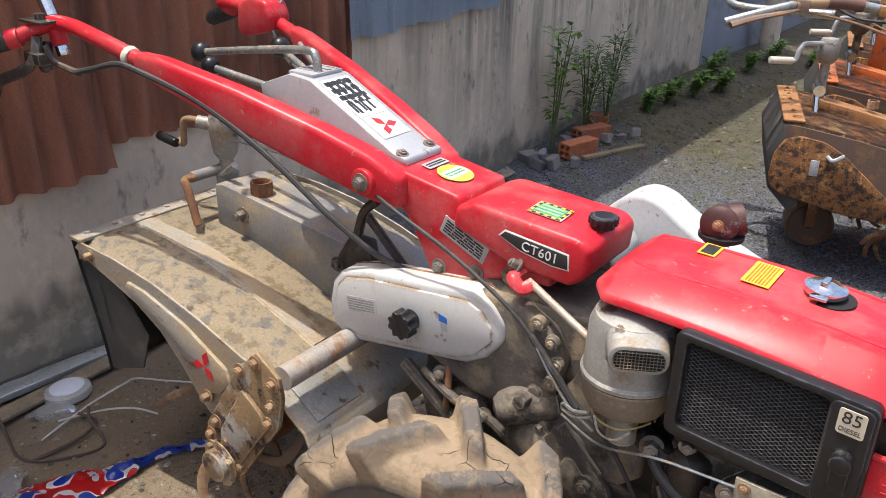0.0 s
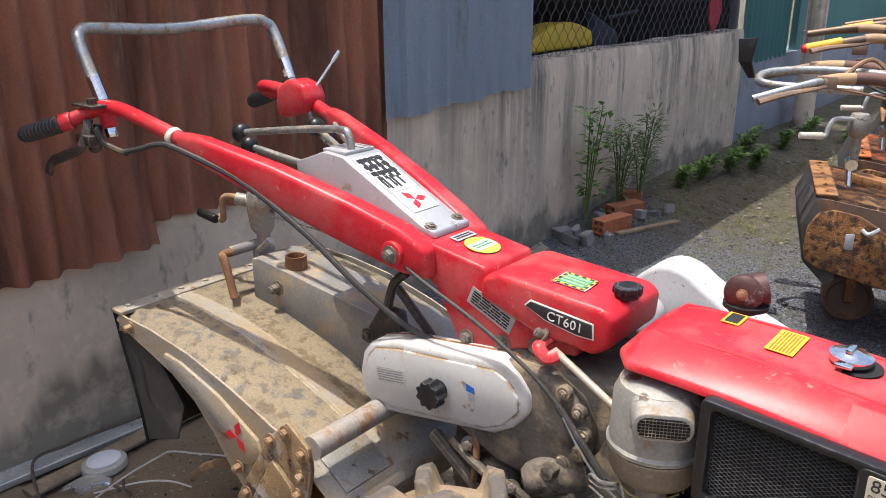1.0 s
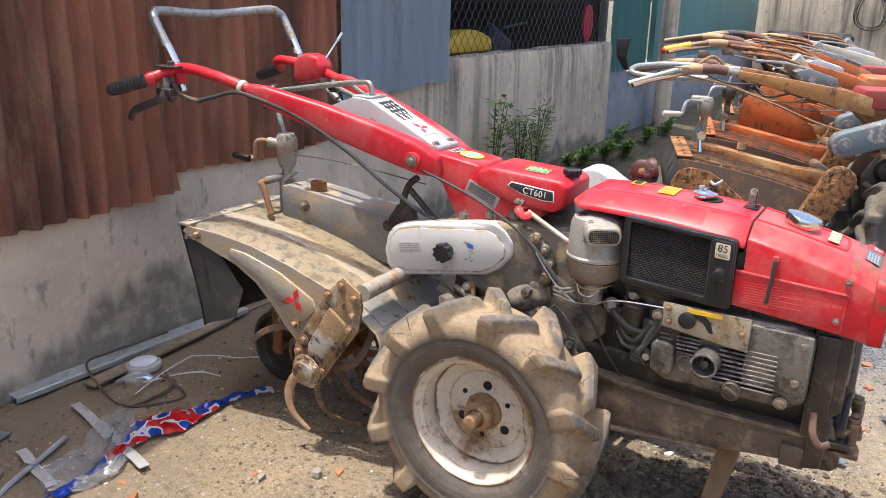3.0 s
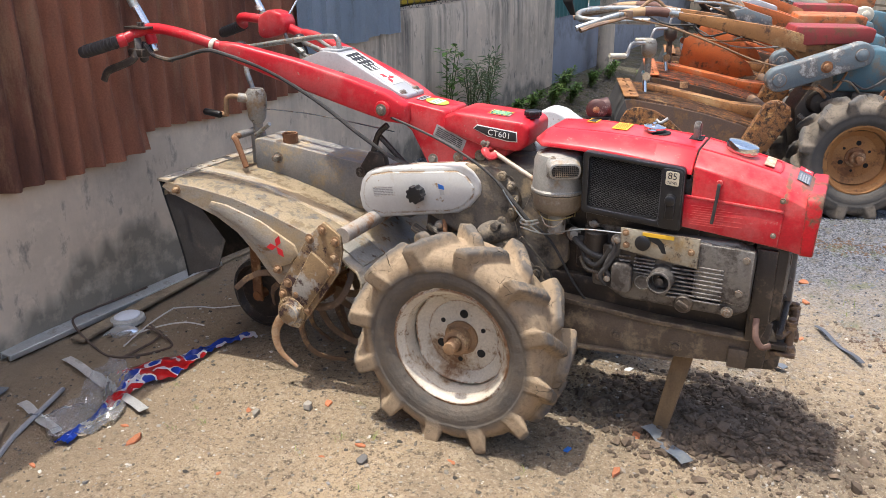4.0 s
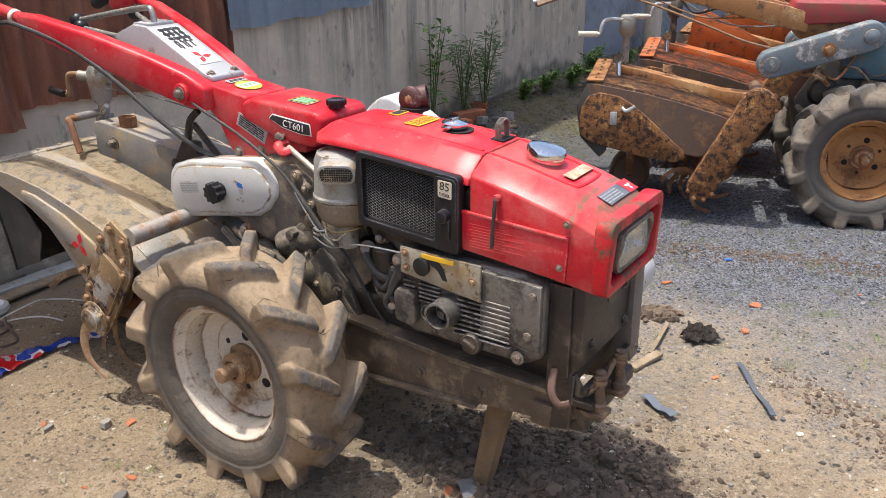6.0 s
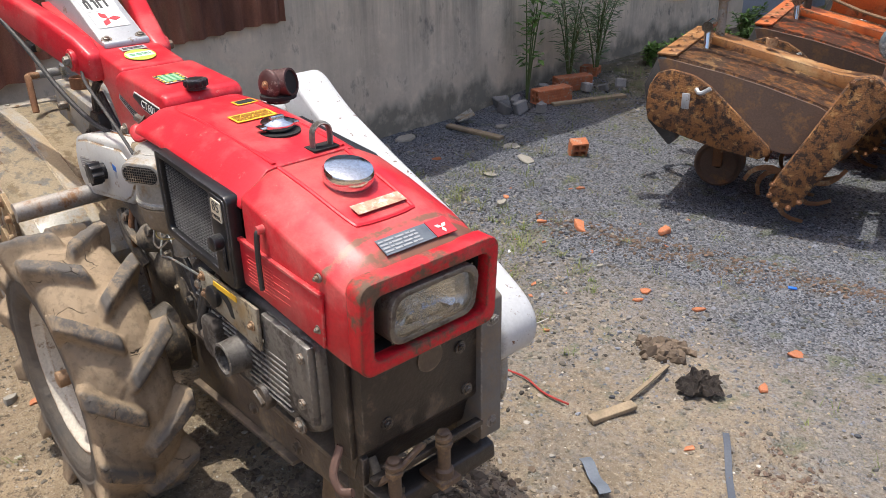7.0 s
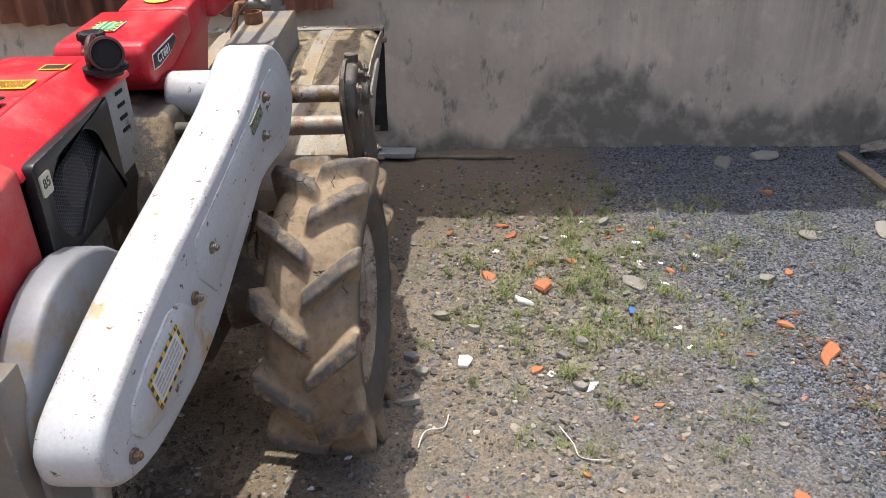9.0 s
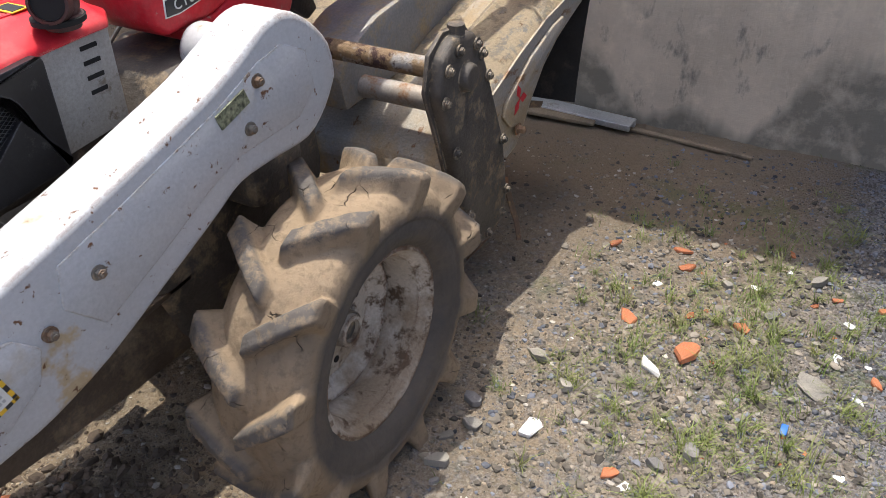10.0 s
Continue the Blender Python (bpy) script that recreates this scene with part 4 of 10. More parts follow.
def wheel(parent, at, out, tm, rm, spin=0.0, hubmat=None, scale=1.0, stub=True, tyre=None, seat=-0.014):
    w = new("wheel")
    w.parent = parent
    w.location = at
    w.rotation_euler = (0, -spin, 0)
    w.scale = (scale,) * 3
    ty = new("tyre", tyre)
    ty.parent = w
    if not tyre.materials:
        tyre.materials.append(tm)
    tagged(ty, "mud-dusted rubber tyre with slanting tread bars")
    part("rim", rim_bm(out), rm, w, "rolled steel rim with rusty edges")
    part("disc", disc_bm(out, seat), rm, w, "pressed wheel disc with a scalloped edge")
    o = seat * out
    if stub:
        h = lathe([(0.050, 0.0), (0.050, 0.010), (0.036, 0.013), (0.035, 0.046), (0.032, 0.049), (0.024, 0.050), (0.022, 0.040), (0.0, 0.040)], (0, o, 0), (0, o + out, 0), 32)
        cyl((0, o + 0.03 * out, 0), (0, o + 0.088 * out, 0), 0.0185, n=20, bev=0.003, bm=h)
        lathe([(0.036, 0.0), (0.0385, 0.001), (0.0385, 0.010), (0.036, 0.011)], (0, o + 0.033 * out, 0), (0, o + out, 0), 28, bm=h)
    else:
        h = lathe([(0.046, 0.0), (0.046, 0.008), (0.033, 0.012), (0.031, 0.034), (0.029, 0.036), (0.0215, 0.036), (0.019, 0.006), (0.0, 0.006)], (0, o, 0), (0, o + out, 0), 28)
        cyl((0, o + 0.004 * out, 0), (0, o + 0.014 * out, 0), 0.010, n=14, bev=0.002, bm=h)
    hub = part("hub", h, hubmat or HUBM, w)
    for k in range(4):
        a = math.pi / 4 + k * math.pi / 2
        part("hub_bolt", bolt((0.043 * math.cos(a), o + 0.009 * out, 0.043 * math.sin(a)), (0, out, 0), 0.0062, 0.007), hubmat or HUBM, hub)
    for k in range(6):
        a = 0.35 + k * 2 * math.pi / 6
        r = 0.072
        rh = 0.0125 if k % 2 else 0.007
        c = (r * math.cos(a), o + 0.0006 * out, r * math.sin(a))
        cyl((c[0], o - 0.004 * out, c[2]), c, rh, n=18, bm=(hole := B()))
        part("rim_hole", hole, DARKHOLE, w)
    return w


tyre_big = tyre_mesh(420, 0.0042)
tyre_old = tyre_mesh(240, 0.0075, 4)
wheel(tractor, (0.0, -0.316, 0.300), -1, TYRE, RIM, 0.10, tyre=tyre_big)
wheel(tractor, (0.055, 0.371, 0.302), 1, TYRE, RIMMUD, 0.32, RIMMUD, stub=False, tyre=tyre_big, seat=-0.036)

# axle and gearbox
bm = cyl((0, -0.30, 0.3), (0.05, 0.36, 0.302), 0.032, n=24)
cyl((0, -0.22, 0.3), (0, -0.12, 0.3), 0.055, 0.085, 24, bm=bm)
cyl((0, 0.24, 0.3), (0, 0.14, 0.3), 0.055, 0.085, 24, bm=bm)
part("axle", bm, CAST, tractor)
bm = prism([(-0.16, 0.20), (0.14, 0.20), (0.20, 0.30), (0.24, 0.42), (0.22, 0.60), (0.12, 0.76), (-0.10, 0.76), (-0.22, 0.62), (-0.24, 0.45), (-0.20, 0.28)],
           -0.085, 0.115, "y", 0.02, 3)
gearbox = part("gearbox", bm, CAST, tractor, "grimy cast-iron gearbox")
for x, z, r in ((-0.02, 0.62, 0.06), (0.10, 0.50, 0.05), (-0.12, 0.47, 0.065)):
    part("bearing_cover", cyl((x, -0.08, z), (x, -0.11, z), r, r * 0.8, 24, 0.006), CAST, gearbox)
bm = prism([(-0.24, 0.60), (-0.10, 0.75), (0.0, 0.752), (0.062, 0.722), (0.088, 0.675), (0.082, 0.615), (0.045, 0.562), (-0.02, 0.535), (-0.10, 0.54)], -0.118, -0.082, "y", 0.012, 3)
for k in range(5):
    a_ = 1.05 - 0.52 * k
    x_, z_ = 0.0 + 0.078 * math.cos(a_), 0.665 + 0.078 * math.sin(a_)
    cyl((x_, -0.112, z_), (x_, -0.124, z_), 0.014, 0.012, 14, 0.003, bm=bm)
case_half = part("gear_case_cover", bm, CASTD, gearbox, "dust-coated cast gear-case cover")
for k in range(4):
    a_ = 1.05 - 0.52 * k
    part("cover_bolt", bolt((0.078 * math.cos(a_), -0.124, 0.665 + 0.078 * math.sin(a_)), (0, -1, 0), 0.0075, 0.006), CASTD, case_half)
bm = prism([(-0.02, 0.535), (0.06, 0.575), (0.10, 0.64), (0.13, 0.72), (0.21, 0.71), (0.24, 0.60), (0.238, 0.50), (0.19, 0.455), (0.08, 0.44), (-0.02, 0.47)], -0.103, -0.083, "y", 0.006, 2)
part("side_casting", bm, CASTD, gearbox)
bm = lathe([(0.040, -0.05), (0.037, -0.01), (0.034, 0.025), (0.030, 0.044), (0.020, 0.056), (0.0, 0.060)], (0.022, -0.112, 0.563), (-0.035, -0.165, 0.548), 28)
part("shift_pipe", bm, CASTD, gearbox, "round capped shaft housing")
part("shaft_cap", cyl((0.028, -0.13, 0.585), (0.028, -0.152, 0.588), 0.017, 0.014, 6, 0.002), CASTD, gearbox)
bm = ball((0.035, -0.108, 0.488), 0.052, 24, s=(0.95, 0.75, 1.0))
prism([(0.03, 0.55), (0.062, 0.548), (0.088, 0.49), (0.094, 0.45), (0.075, 0.44), (0.03, 0.46)], -0.118, -0.10, "y", 0.005, bm=bm)
part("brake_bulge", bm, CASTD, gearbox, "bulging cast brake cover")
bolts(gearbox, "gearbox_bolt", ((0.056, -0.118, 0.535), (0.083, -0.118, 0.462)), (0, -1, 0), 0.0085, 0.012, CASTD)
bolts(gearbox, "gearbox_bolt", ((0.113, -0.103, 0.474),), (0, -1, 0), 0.014, 0.014, BOLT)
bm = prism([(0.112, 0.50), (0.128, 0.50), (0.215, 0.40), (0.20, 0.385), (0.15, 0.40), (0.10, 0.47)], -0.128, -0.110, "y", 0.003)
part("gearbox_strut", bm, CASTD, gearbox)
bm = prism([(0.06, 0.36), (0.17, 0.36), (0.22, 0.40), (0.19, 0.47), (0.10, 0.56), (0.05, 0.50)], -0.125, -0.108, "y", 0.003)
bolt((0.155, -0.127, 0.46), (0, -1, 0), 0.013, 0.012, bm=bm)
part("brake_bracket", bm, CAST, tractor)

PINM = mat("greasy_brown_steel", (0.13, 0.08, 0.048), (0.08, 0.052, 0.036), 18, 0.6, c3=(0.26, 0.17, 0.09), th=0.58, s3=20, bump=0.4)
# frame rails under the engine
for y0, y1 in ((-0.135, -0.118), (0.085, 0.102)):
    bm = prism([(0.14, 0.255), (0.30, 0.262), (0.56, 0.285), (0.75, 0.305), (0.80, 0.33), (0.815, 0.39), (0.79, 0.43), (0.74, 0.385), (0.50, 0.385), (0.16, 0.41)], y0, y1, "y", 0.004)
    part("frame_rail", bm, RAIL, tractor, "oily brown engine frame rail")
bm = prism([(0.16, 0.40), (0.50, 0.378), (0.745, 0.378), (0.745, 0.388), (0.5, 0.392), (0.16, 0.412)], -0.15, 0.115, "y", 0.002)
part("frame_deck", bm, RAIL, tractor)
bm = prism([(0.14, 0.248), (0.56, 0.278), (0.56, 0.288), (0.14, 0.258)], -0.15, -0.118, "y", 0.002)
part("frame_flange", bm, RAIL, tractor)
part("frame_lug", box(0.70, 0.755, -0.15, -0.118, 0.295, 0.35, 0.004), RAIL, tractor)
bolts(tractor, "frame_bolt", ((0.40, -0.135, 0.318), (0.564, -0.135, 0.318)), (0, -1, 0), 0.012, 0.010, RAIL)
bm = prism([(0.77, 0.295), (0.812, 0.30), (0.826, 0.315), (0.822, 0.345), (0.78, 0.352)], -0.13, 0.12, "y", 0.005, 2)
part("front_bumper", bm, DARK, tractor)
for y in (-0.122, -0.018):
    bm = lathe([(0.016, -0.02), (0.016, 0.004), (0.011, 0.008), (0.011, 0.050), (0.0145, 0.052), (0.0145, 0.060), (0.011, 0.062), (0.0145, 0.066), (0.0145, 0.072), (0.009, 0.074), (0.011, 0.080), (0.008, 0.082)], (0.842, y, 0.372), (0.842, y, 1), 14)
    box(0.80, 0.862, y - 0.022, y + 0.022, 0.350, 0.362, 0.003, bm=bm)
    part("hitch_pin", bm, PINM, tractor, "rusty upright hitch pin")

# engine block
bm = prism([(0.375, 0.475), (0.42, 0.452), (0.70, 0.452), (0.738, 0.475), (0.742, 0.63), (0.70, 0.655), (0.42, 0.65), (0.375, 0.60)], -0.185, 0.07, "y", 0.012, 3)
box(0.32, 0.42, -0.15, 0.06, 0.46, 0.66, 0.015, bm=bm)
prism([(0.60, 0.50), (0.738, 0.49), (0.74, 0.64), (0.60, 0.645)], -0.197, -0.18, "y", 0.006, bm=bm)
part("crankcase", bm, ALU, tractor, "grimy cast engine block")
for k in range(9):
    z = 0.485 + k * 0.0115
    part("cooling_fin", box(0.535 + 0.01 * (k > 6), 0.672, -0.1985, -0.183, z, z + 0.0045, 0.0012, 1), ALU, tractor)
for k in range(5):
    part("cooling_fin", box(0.405, 0.435, -0.194, -0.183, 0.575 - k * 0.012, 0.580 - k * 0.012, 0.001, 1), ALU, tractor)
    part("cooling_fin", box(0.445, 0.50, -0.194, -0.183, 0.575 - k * 0.010, 0.579 - k * 0.010, 0.001, 1), ALU, tractor)
bm = prism([(0.392, 0.485), (0.43, 0.478), (0.445, 0.487), (0.445, 0.55), (0.435, 0.56), (0.40, 0.562), (0.39, 0.55)], -0.212, -0.183, "y", 0.006, 3)
part("inspection_cover", bm, ALU, tractor)
bm = lathe([(0.022, 0), (0.022, 0.012), (0.018, 0.014), (0.017, 0.008), (0.0, 0.008)], (0.472, -0.183, 0.512), (0.472, -1, 0.512), 24)
part("sight_plug", bm, ALU, tractor)
bm = lathe([(0.036, 0), (0.033, 0.01), (0.030, 0.05), (0.031, 0.053), (0.026, 0.054), (0.023, 0.02), (0.0, 0.02)], (0.521, -0.183, 0.534), (0.521, -1, 0.534), 32)
cyl((0.521, -0.2, 0.534), (0.521, -0.222, 0.534), 0.009, n=14, bm=bm)
part("crank_socket", bm, ALU, tractor, "round starter crank socket")
bm = lathe([(0.024, 0), (0.024, 0.014), (0.021, 0.018), (0.0, 0.018)], (0.582, -0.188, 0.474), (0.582, -1, 0.474), 28)
box(0.566, 0.598, -0.214, -0.204, 0.468, 0.480, 0.003, bm=bm, m=Matrix.Translation((0.582, 0, 0.474)) @ Matrix.Rotation(0.5, 4, "Y") @ Matrix.Translation((-0.582, 0, -0.474)))
part("oil_filler_dial", bm, DARK, tractor, "round oil filler plug")
bolts(tractor, "engine_bolt", ((0.722, -0.194, 0.616), (0.713, -0.194, 0.527), (0.69, -0.194, 0.47)), (0, -1, 0), 0.010, 0.008, BOLT)
bm = prism([(0.408, 0.66), (0.609, 0.657), (0.607, 0.577), (0.53, 0.585), (0.408, 0.60)], -0.206, -0.200, "y", 0.0015)
part("control_plate", bm, mat("stained_bare_plate", (0.40, 0.37, 0.29), (0.29, 0.26, 0.195), 9, 0.5, 0.2, c3=(0.07, 0.05, 0.035), th=0.59, s3=34, soft=0.04, bump=0.3, c4=(0.30, 0.21, 0.10), th4=0.57, s4=12, edge=(0.10, 0.07, 0.05), er=0.006, eth=0.45), tractor, "scratched bare metal throttle plate")
bm = lathe([(0.018, 0), (0.02, 0.004), (0.02, 0.010), (0.014, 0.014), (0.0, 0.014)], (0.468, -0.206, 0.628), (0.468, -1, 0.628), 20)
part("throttle_knob", bm, BLACKP, tractor, "black throttle knob")
bm = prism([(0.478, 0.648), (0.50, 0.650), (0.52, 0.632), (0.528, 0.606), (0.518, 0.606), (0.505, 0.626), (0.48, 0.638)], -0.2075, -0.206, "y")
part("throttle_slot", bm, DARKHOLE, tractor)
bm = box(0.465, 0.545, -0.2078, -0.206, 0.645, 0.655)
part("throttle_label", bm, YELLOW, tractor, "small yellow label strip")
bolts(tractor, "plate_bolt", ((0.425, -0.207, 0.615), (0.59, -0.207, 0.62), (0.422, -0.207, 0.648)), (0, -1, 0), 0.006, 0.006, HUBM)

# pipes, pump and hoses between air cleaner and engine
bm = lathe([(0.03, 0), (0.032, 0.01), (0.032, 0.07), (0.025, 0.078), (0.012, 0.085)], (0.33, -0.15, 0.55), (0.33, -0.15, 1), 20)
box(0.27, 0.33, -0.14, -0.06, 0.50, 0.60, 0.012, bm=bm)
cyl((0.23, -0.11, 0.60), (0.29, -0.13, 0.575), 0.02, n=16, bev=0.003, bm=bm)
cyl((0.345, -0.17, 0.50), (0.395, -0.185, 0.49), 0.013, n=12, bm=bm)
bolt((0.31, -0.14, 0.63), (0, -0.4, 1), 0.010, 0.02, bm=bm)
box(0.36, 0.45, -0.19, -0.17, 0.565, 0.60, 0.004, bm=bm)
part("fuel_pump", bm, DARK, tractor)
bm = tube([(0.28, -0.13, 0.575), (0.31, -0.17, 0.545), (0.34, -0.18, 0.535), (0.365, -0.19, 0.56), (0.385, -0.20, 0.60)], 0.0078, 10)
part("fuel_hose", bm, RUBBER, tractor, "ribbed black fuel hose")
bm = tube([(0.40, -0.195, 0.595), (0.38, -0.2, 0.55), (0.36, -0.2, 0.515), (0.375, -0.195, 0.49)], 0.007, 10)
part("fuel_hose", bm, RUBBER, tractor)
bm = tube([(0.11, -0.15, 0.60), (0.20, -0.19, 0.605), (0.30, -0.21, 0.64), (0.41, -0.207, 0.645)], 0.0021, 6)
part("throttle_cable", bm, PIPE, tractor)

# radiator body below the front cowl
bm = prism([(0.735, 0.38), (0.775, 0.385), (0.790, 0.44), (0.812, 0.462), (0.815, 0.66), (0.735, 0.68)], -0.155, 0.095, "y", 0.006)
part("radiator_body", bm, DARK, tractor)
bm = prism([(0.742, 0.43), (0.79, 0.44), (0.79, 0.64), (0.742, 0.64)], -0.166, -0.153, "y", 0.004)
part("radiator_side", bm, DARK, tractor)
bolts(tractor, "radiator_bolt", ((0.814, -0.11, 0.50), (0.814, 0.06, 0.485), (0.815, 0.045, 0.575)), (1, 0, 0), 0.0075, 0.006, DARK)
part("radiator_plug", cyl((0.812, -0.02, 0.585), (0.8165, -0.02, 0.585), 0.026, n=18), RAIL, tractor)
bm = tube([(0.760, -0.165, 0.455), (0.765, -0.186, 0.415), (0.782, -0.186, 0.388), (0.802, -0.176, 0.392)], 0.0055, 10, flat=1.5)
part("drain_hose", bm, mat("perished_brown_hose", (0.17, 0.095, 0.07), (0.11, 0.065, 0.05), 20, 0.7, bump=0.2), tractor)
bm = prism([(0.745, 0.30), (0.79, 0.31), (0.80, 0.44), (0.76, 0.45)], -0.152, -0.138, "y", 0.004)
box(0.77, 0.84, -0.15, -0.10, 0.37, 0.385, 0.003, bm=bm)
part("front_bracket", bm, DARK, tractor)

bm = tube([(0.82, -0.135, 0.40), (0.845, -0.12, 0.43), (0.848, -0.08, 0.452), (0.835, -0.06, 0.44)], 0.006, 8, flat=1.6)
part("front_hook", bm, PINM, tractor, "rusty bent hook")
part("radiator_step", box(0.81, 0.826, -0.15, 0.09, 0.400, 0.414, 0.003), DARK, tractor)
# engine hood: sheet with a flat top and folded flanks
HN, HF = -0.190, 0.082


def hood_section(x, ztop, zlip, yn=HN, yf=HF, fold=0.055):
    return [(x, yn, zlip), (x, yn + 0.004, zlip + 0.012), (x, yn + fold, ztop - 0.002), (x, yn + fold + 0.012, ztop), (x, yf - fold - 0.012, ztop),
            (x, yf - fold, ztop - 0.002), (x, yf - 0.004, zlip + 0.012), (x, yf, zlip), (x, yf - 0.01, zlip - 0.002), (x, yn + 0.01, zlip - 0.002)]


hp = np.polyfit([0.175, 0.30, 0.45, 0.568], [0.884, 0.886, 0.878, 0.866], 2)
hl_ = np.polyfit([0.175, 0.30, 0.45, 0.568], [0.848, 0.842, 0.832, 0.812], 2)
bm = loft([hood_section(0.150, 0.868, 0.852, HN + 0.03, HF - 0.03)] + [hood_section(x, float(np.polyval(hp, x)), float(np.polyval(hl_, x))) for x in np.linspace(0.175, 0.568, 9)], 0.004, 2)
part("engine_hood", bm, RED, tractor, "glossy red engine hood")
bm = loft([hood_section(0.566, 0.862, 0.80, HN + 0.004, HF - 0.004), hood_section(0.570, 0.862, 0.80, HN + 0.004, HF - 0.004)])
part("hood_seam", bm, DARKHOLE, tractor)
for yc in (-0.118, 0.014):
    bm = tube([(x, yc + 0.012 * (1 if yc < 0 else -1) * (x < 0.2), float(np.interp(x, [0.175, 0.30, 0.45, 0.568], [0.884, 0.886, 0.878, 0.868])) - 0.002) for x in (0.185, 0.22, 0.30, 0.38, 0.45, 0.52, 0.560)], 0.0042, 8, 3)
    part("hood_crease", bm, REDLINE, tractor)


# front cowl with the headlight opening
def cowl_section(x, ztop, zbot, yn, yf, fold=0.05, drop=0.030):
    return [(x, yn, zbot), (x, yn, ztop - drop), (x, yn + fold, ztop - 0.003), (x, yn + fold + 0.012, ztop), (x, yf - fold - 0.012, ztop), (x, yf - fold, ztop - 0.003),
            (x, yf, ztop - drop), (x, yf, zbot)]


secs = [cowl_section(0.572, 0.866, 0.677, HN, HF), cowl_section(0.66, 0.848, 0.668, HN, HF), cowl_section(0.76, 0.822, 0.658, HN + 0.001, HF - 0.002),
        cowl_section(0.815, 0.804, 0.650, HN + 0.004, HF - 0.006), cowl_section(0.845, 0.788, 0.642, HN + 0.010, HF - 0.012)]
bm = loft(secs, 0.0045, 2)
bmesh.ops.delete(bm, geom=[q for q in bm.faces if all(v_.co.x > 0.8445 for v_ in q.verts) and abs(q.normal.x) > 0.9], context="FACES_ONLY")
part("front_cowl", bm, REDWORN, tractor, "red front cowl with worn and scraped paint")
# lamp surround: a thick red frame round a recess blackened for its shade
def ring_frame(x0, x1, out, inn, bm=None, lean=0.006):
    t = bmesh.new()
    A = [t.verts.new((x1 + (lean if z > 0.7 else 0), y, z)) for y, z in out]
    Bv = [t.verts.new((x1 + (lean if z > 0.7 else 0), y, z)) for y, z in inn]
    C = [t.verts.new((x0, y, z)) for y, z in out]
    D = [t.verts.new((x0, y, z)) for y, z in inn]
    n = len(out)
    for i in range(n):
        j = (i + 1) % n
        t.faces.new((A[i], A[j], Bv[j], Bv[i]))
        t.faces.new((C[j], C[i], D[i], D[j]))
        t.faces.new((A[j], A[i], C[i], C[j]))
        t.faces.new((Bv[i], Bv[j], D[j], D[i]))
    bmesh.ops.recalc_face_normals(t, faces=t.faces[:])
    bevel(t, 0.004, 2, 40)
    return merge(bm or bmesh.new(), t)


def rrect(y0, y1, z0, z1, r, n=4):
    out = []
    for cy, cz, a0 in ((y1 - r, z0 + r, -90), (y1 - r, z1 - r, 0), (y0 + r, z1 - r, 90), (y0 + r, z0 + r, 180)):
        for k in range(n + 1):
            a = radians(a0 + 90 * k / n)
            out.append((cy + r * math.cos(a), cz + r * math.sin(a)))
    return out


bm = ring_frame(0.835, 0.866, rrect(HN + 0.006, HF - 0.006, 0.638, 0.789, 0.020), rrect(HN + 0.030, HF - 0.026, 0.658, 0.765, 0.014))
part("lamp_surround", bm, REDLIP, tractor)
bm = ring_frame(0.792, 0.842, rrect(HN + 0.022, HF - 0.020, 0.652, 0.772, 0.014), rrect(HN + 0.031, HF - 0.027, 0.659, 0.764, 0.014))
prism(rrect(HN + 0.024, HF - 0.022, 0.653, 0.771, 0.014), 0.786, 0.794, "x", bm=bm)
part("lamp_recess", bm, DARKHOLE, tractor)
hl = part("headlight", ring_frame(0.815, 0.864, rrect(-0.132, 0.037, 0.668, 0.757, 0.026), rrect(-0.1215, 0.0265, 0.6785, 0.7465, 0.021)), mat("tarnished_lamp_rim", (0.20, 0.175, 0.14), (0.13, 0.11, 0.09), 16, 0.55, 0.4, c3=(0.07, 0.05, 0.035), th=0.54, s3=24, bump=0.4, edge=(0.34, 0.31, 0.26), er=0.004, eth=0.5), tractor, "rectangular headlight with ribbed glass")
t = bmesh.new()
ring = rrect(-0.1255, 0.0305, 0.6745, 0.7505, 0.022)
cy, cz = -0.0475, 0.7125
prev = None
for f, x in ((1, 0.858), (0.88, 0.843), (0.7, 0.830), (0.45, 0.820), (0.25, 0.816), (0.1, 0.815)):
    cur = [t.verts.new((x, cy + (y - cy) * f, cz + (z - cz) * f)) for y, z in ring]
    if prev:
        for i in range(len(ring)):
            j = (i + 1) % len(ring)
            t.faces.new((prev[i], prev[j], cur[j], cur[i]))
    prev = cur
t.faces.new(prev)
rf = part("reflector", t, REFL, hl)
rf.data.polygons.foreach_set("use_smooth", [False] * len(rf.data.polygons))
part("bulb", ball((0.836, cy, cz), 0.008, bm=cyl((0.814, cy, cz), (0.834, cy, cz), 0.006)), CHROME, hl)
t = bmesh.new()
NY, NZ = 240, 14
def lens_pt(i, j):
    u, w = i / NY, j / NZ
    y, z = -0.127 + 0.159 * u, 0.673 + 0.079 * w
    bulge = 0.008 * (1 - (2 * u - 1) ** 2) * (1 - (2 * w - 1) ** 2)
    fan = max(0.0, 1 - abs(u - 0.5) / 0.24) * max(0.0, min(1.0, (w - 0.45) * 4))
    foot = max(0.0, min(1.0, (0.30 - w) * 6))
    return (0.861 + bulge + 0.0005 * fan * math.sin(u * 60 * math.pi) + 0.0003 * foot * math.sin(u * 44 * math.pi) + 0.00012 * math.sin(u * 24 * math.pi), y, z)
gr = [[t.verts.new(lens_pt(i, j)) for j in range(NZ + 1)] for i in range(NY + 1)]
fs = []
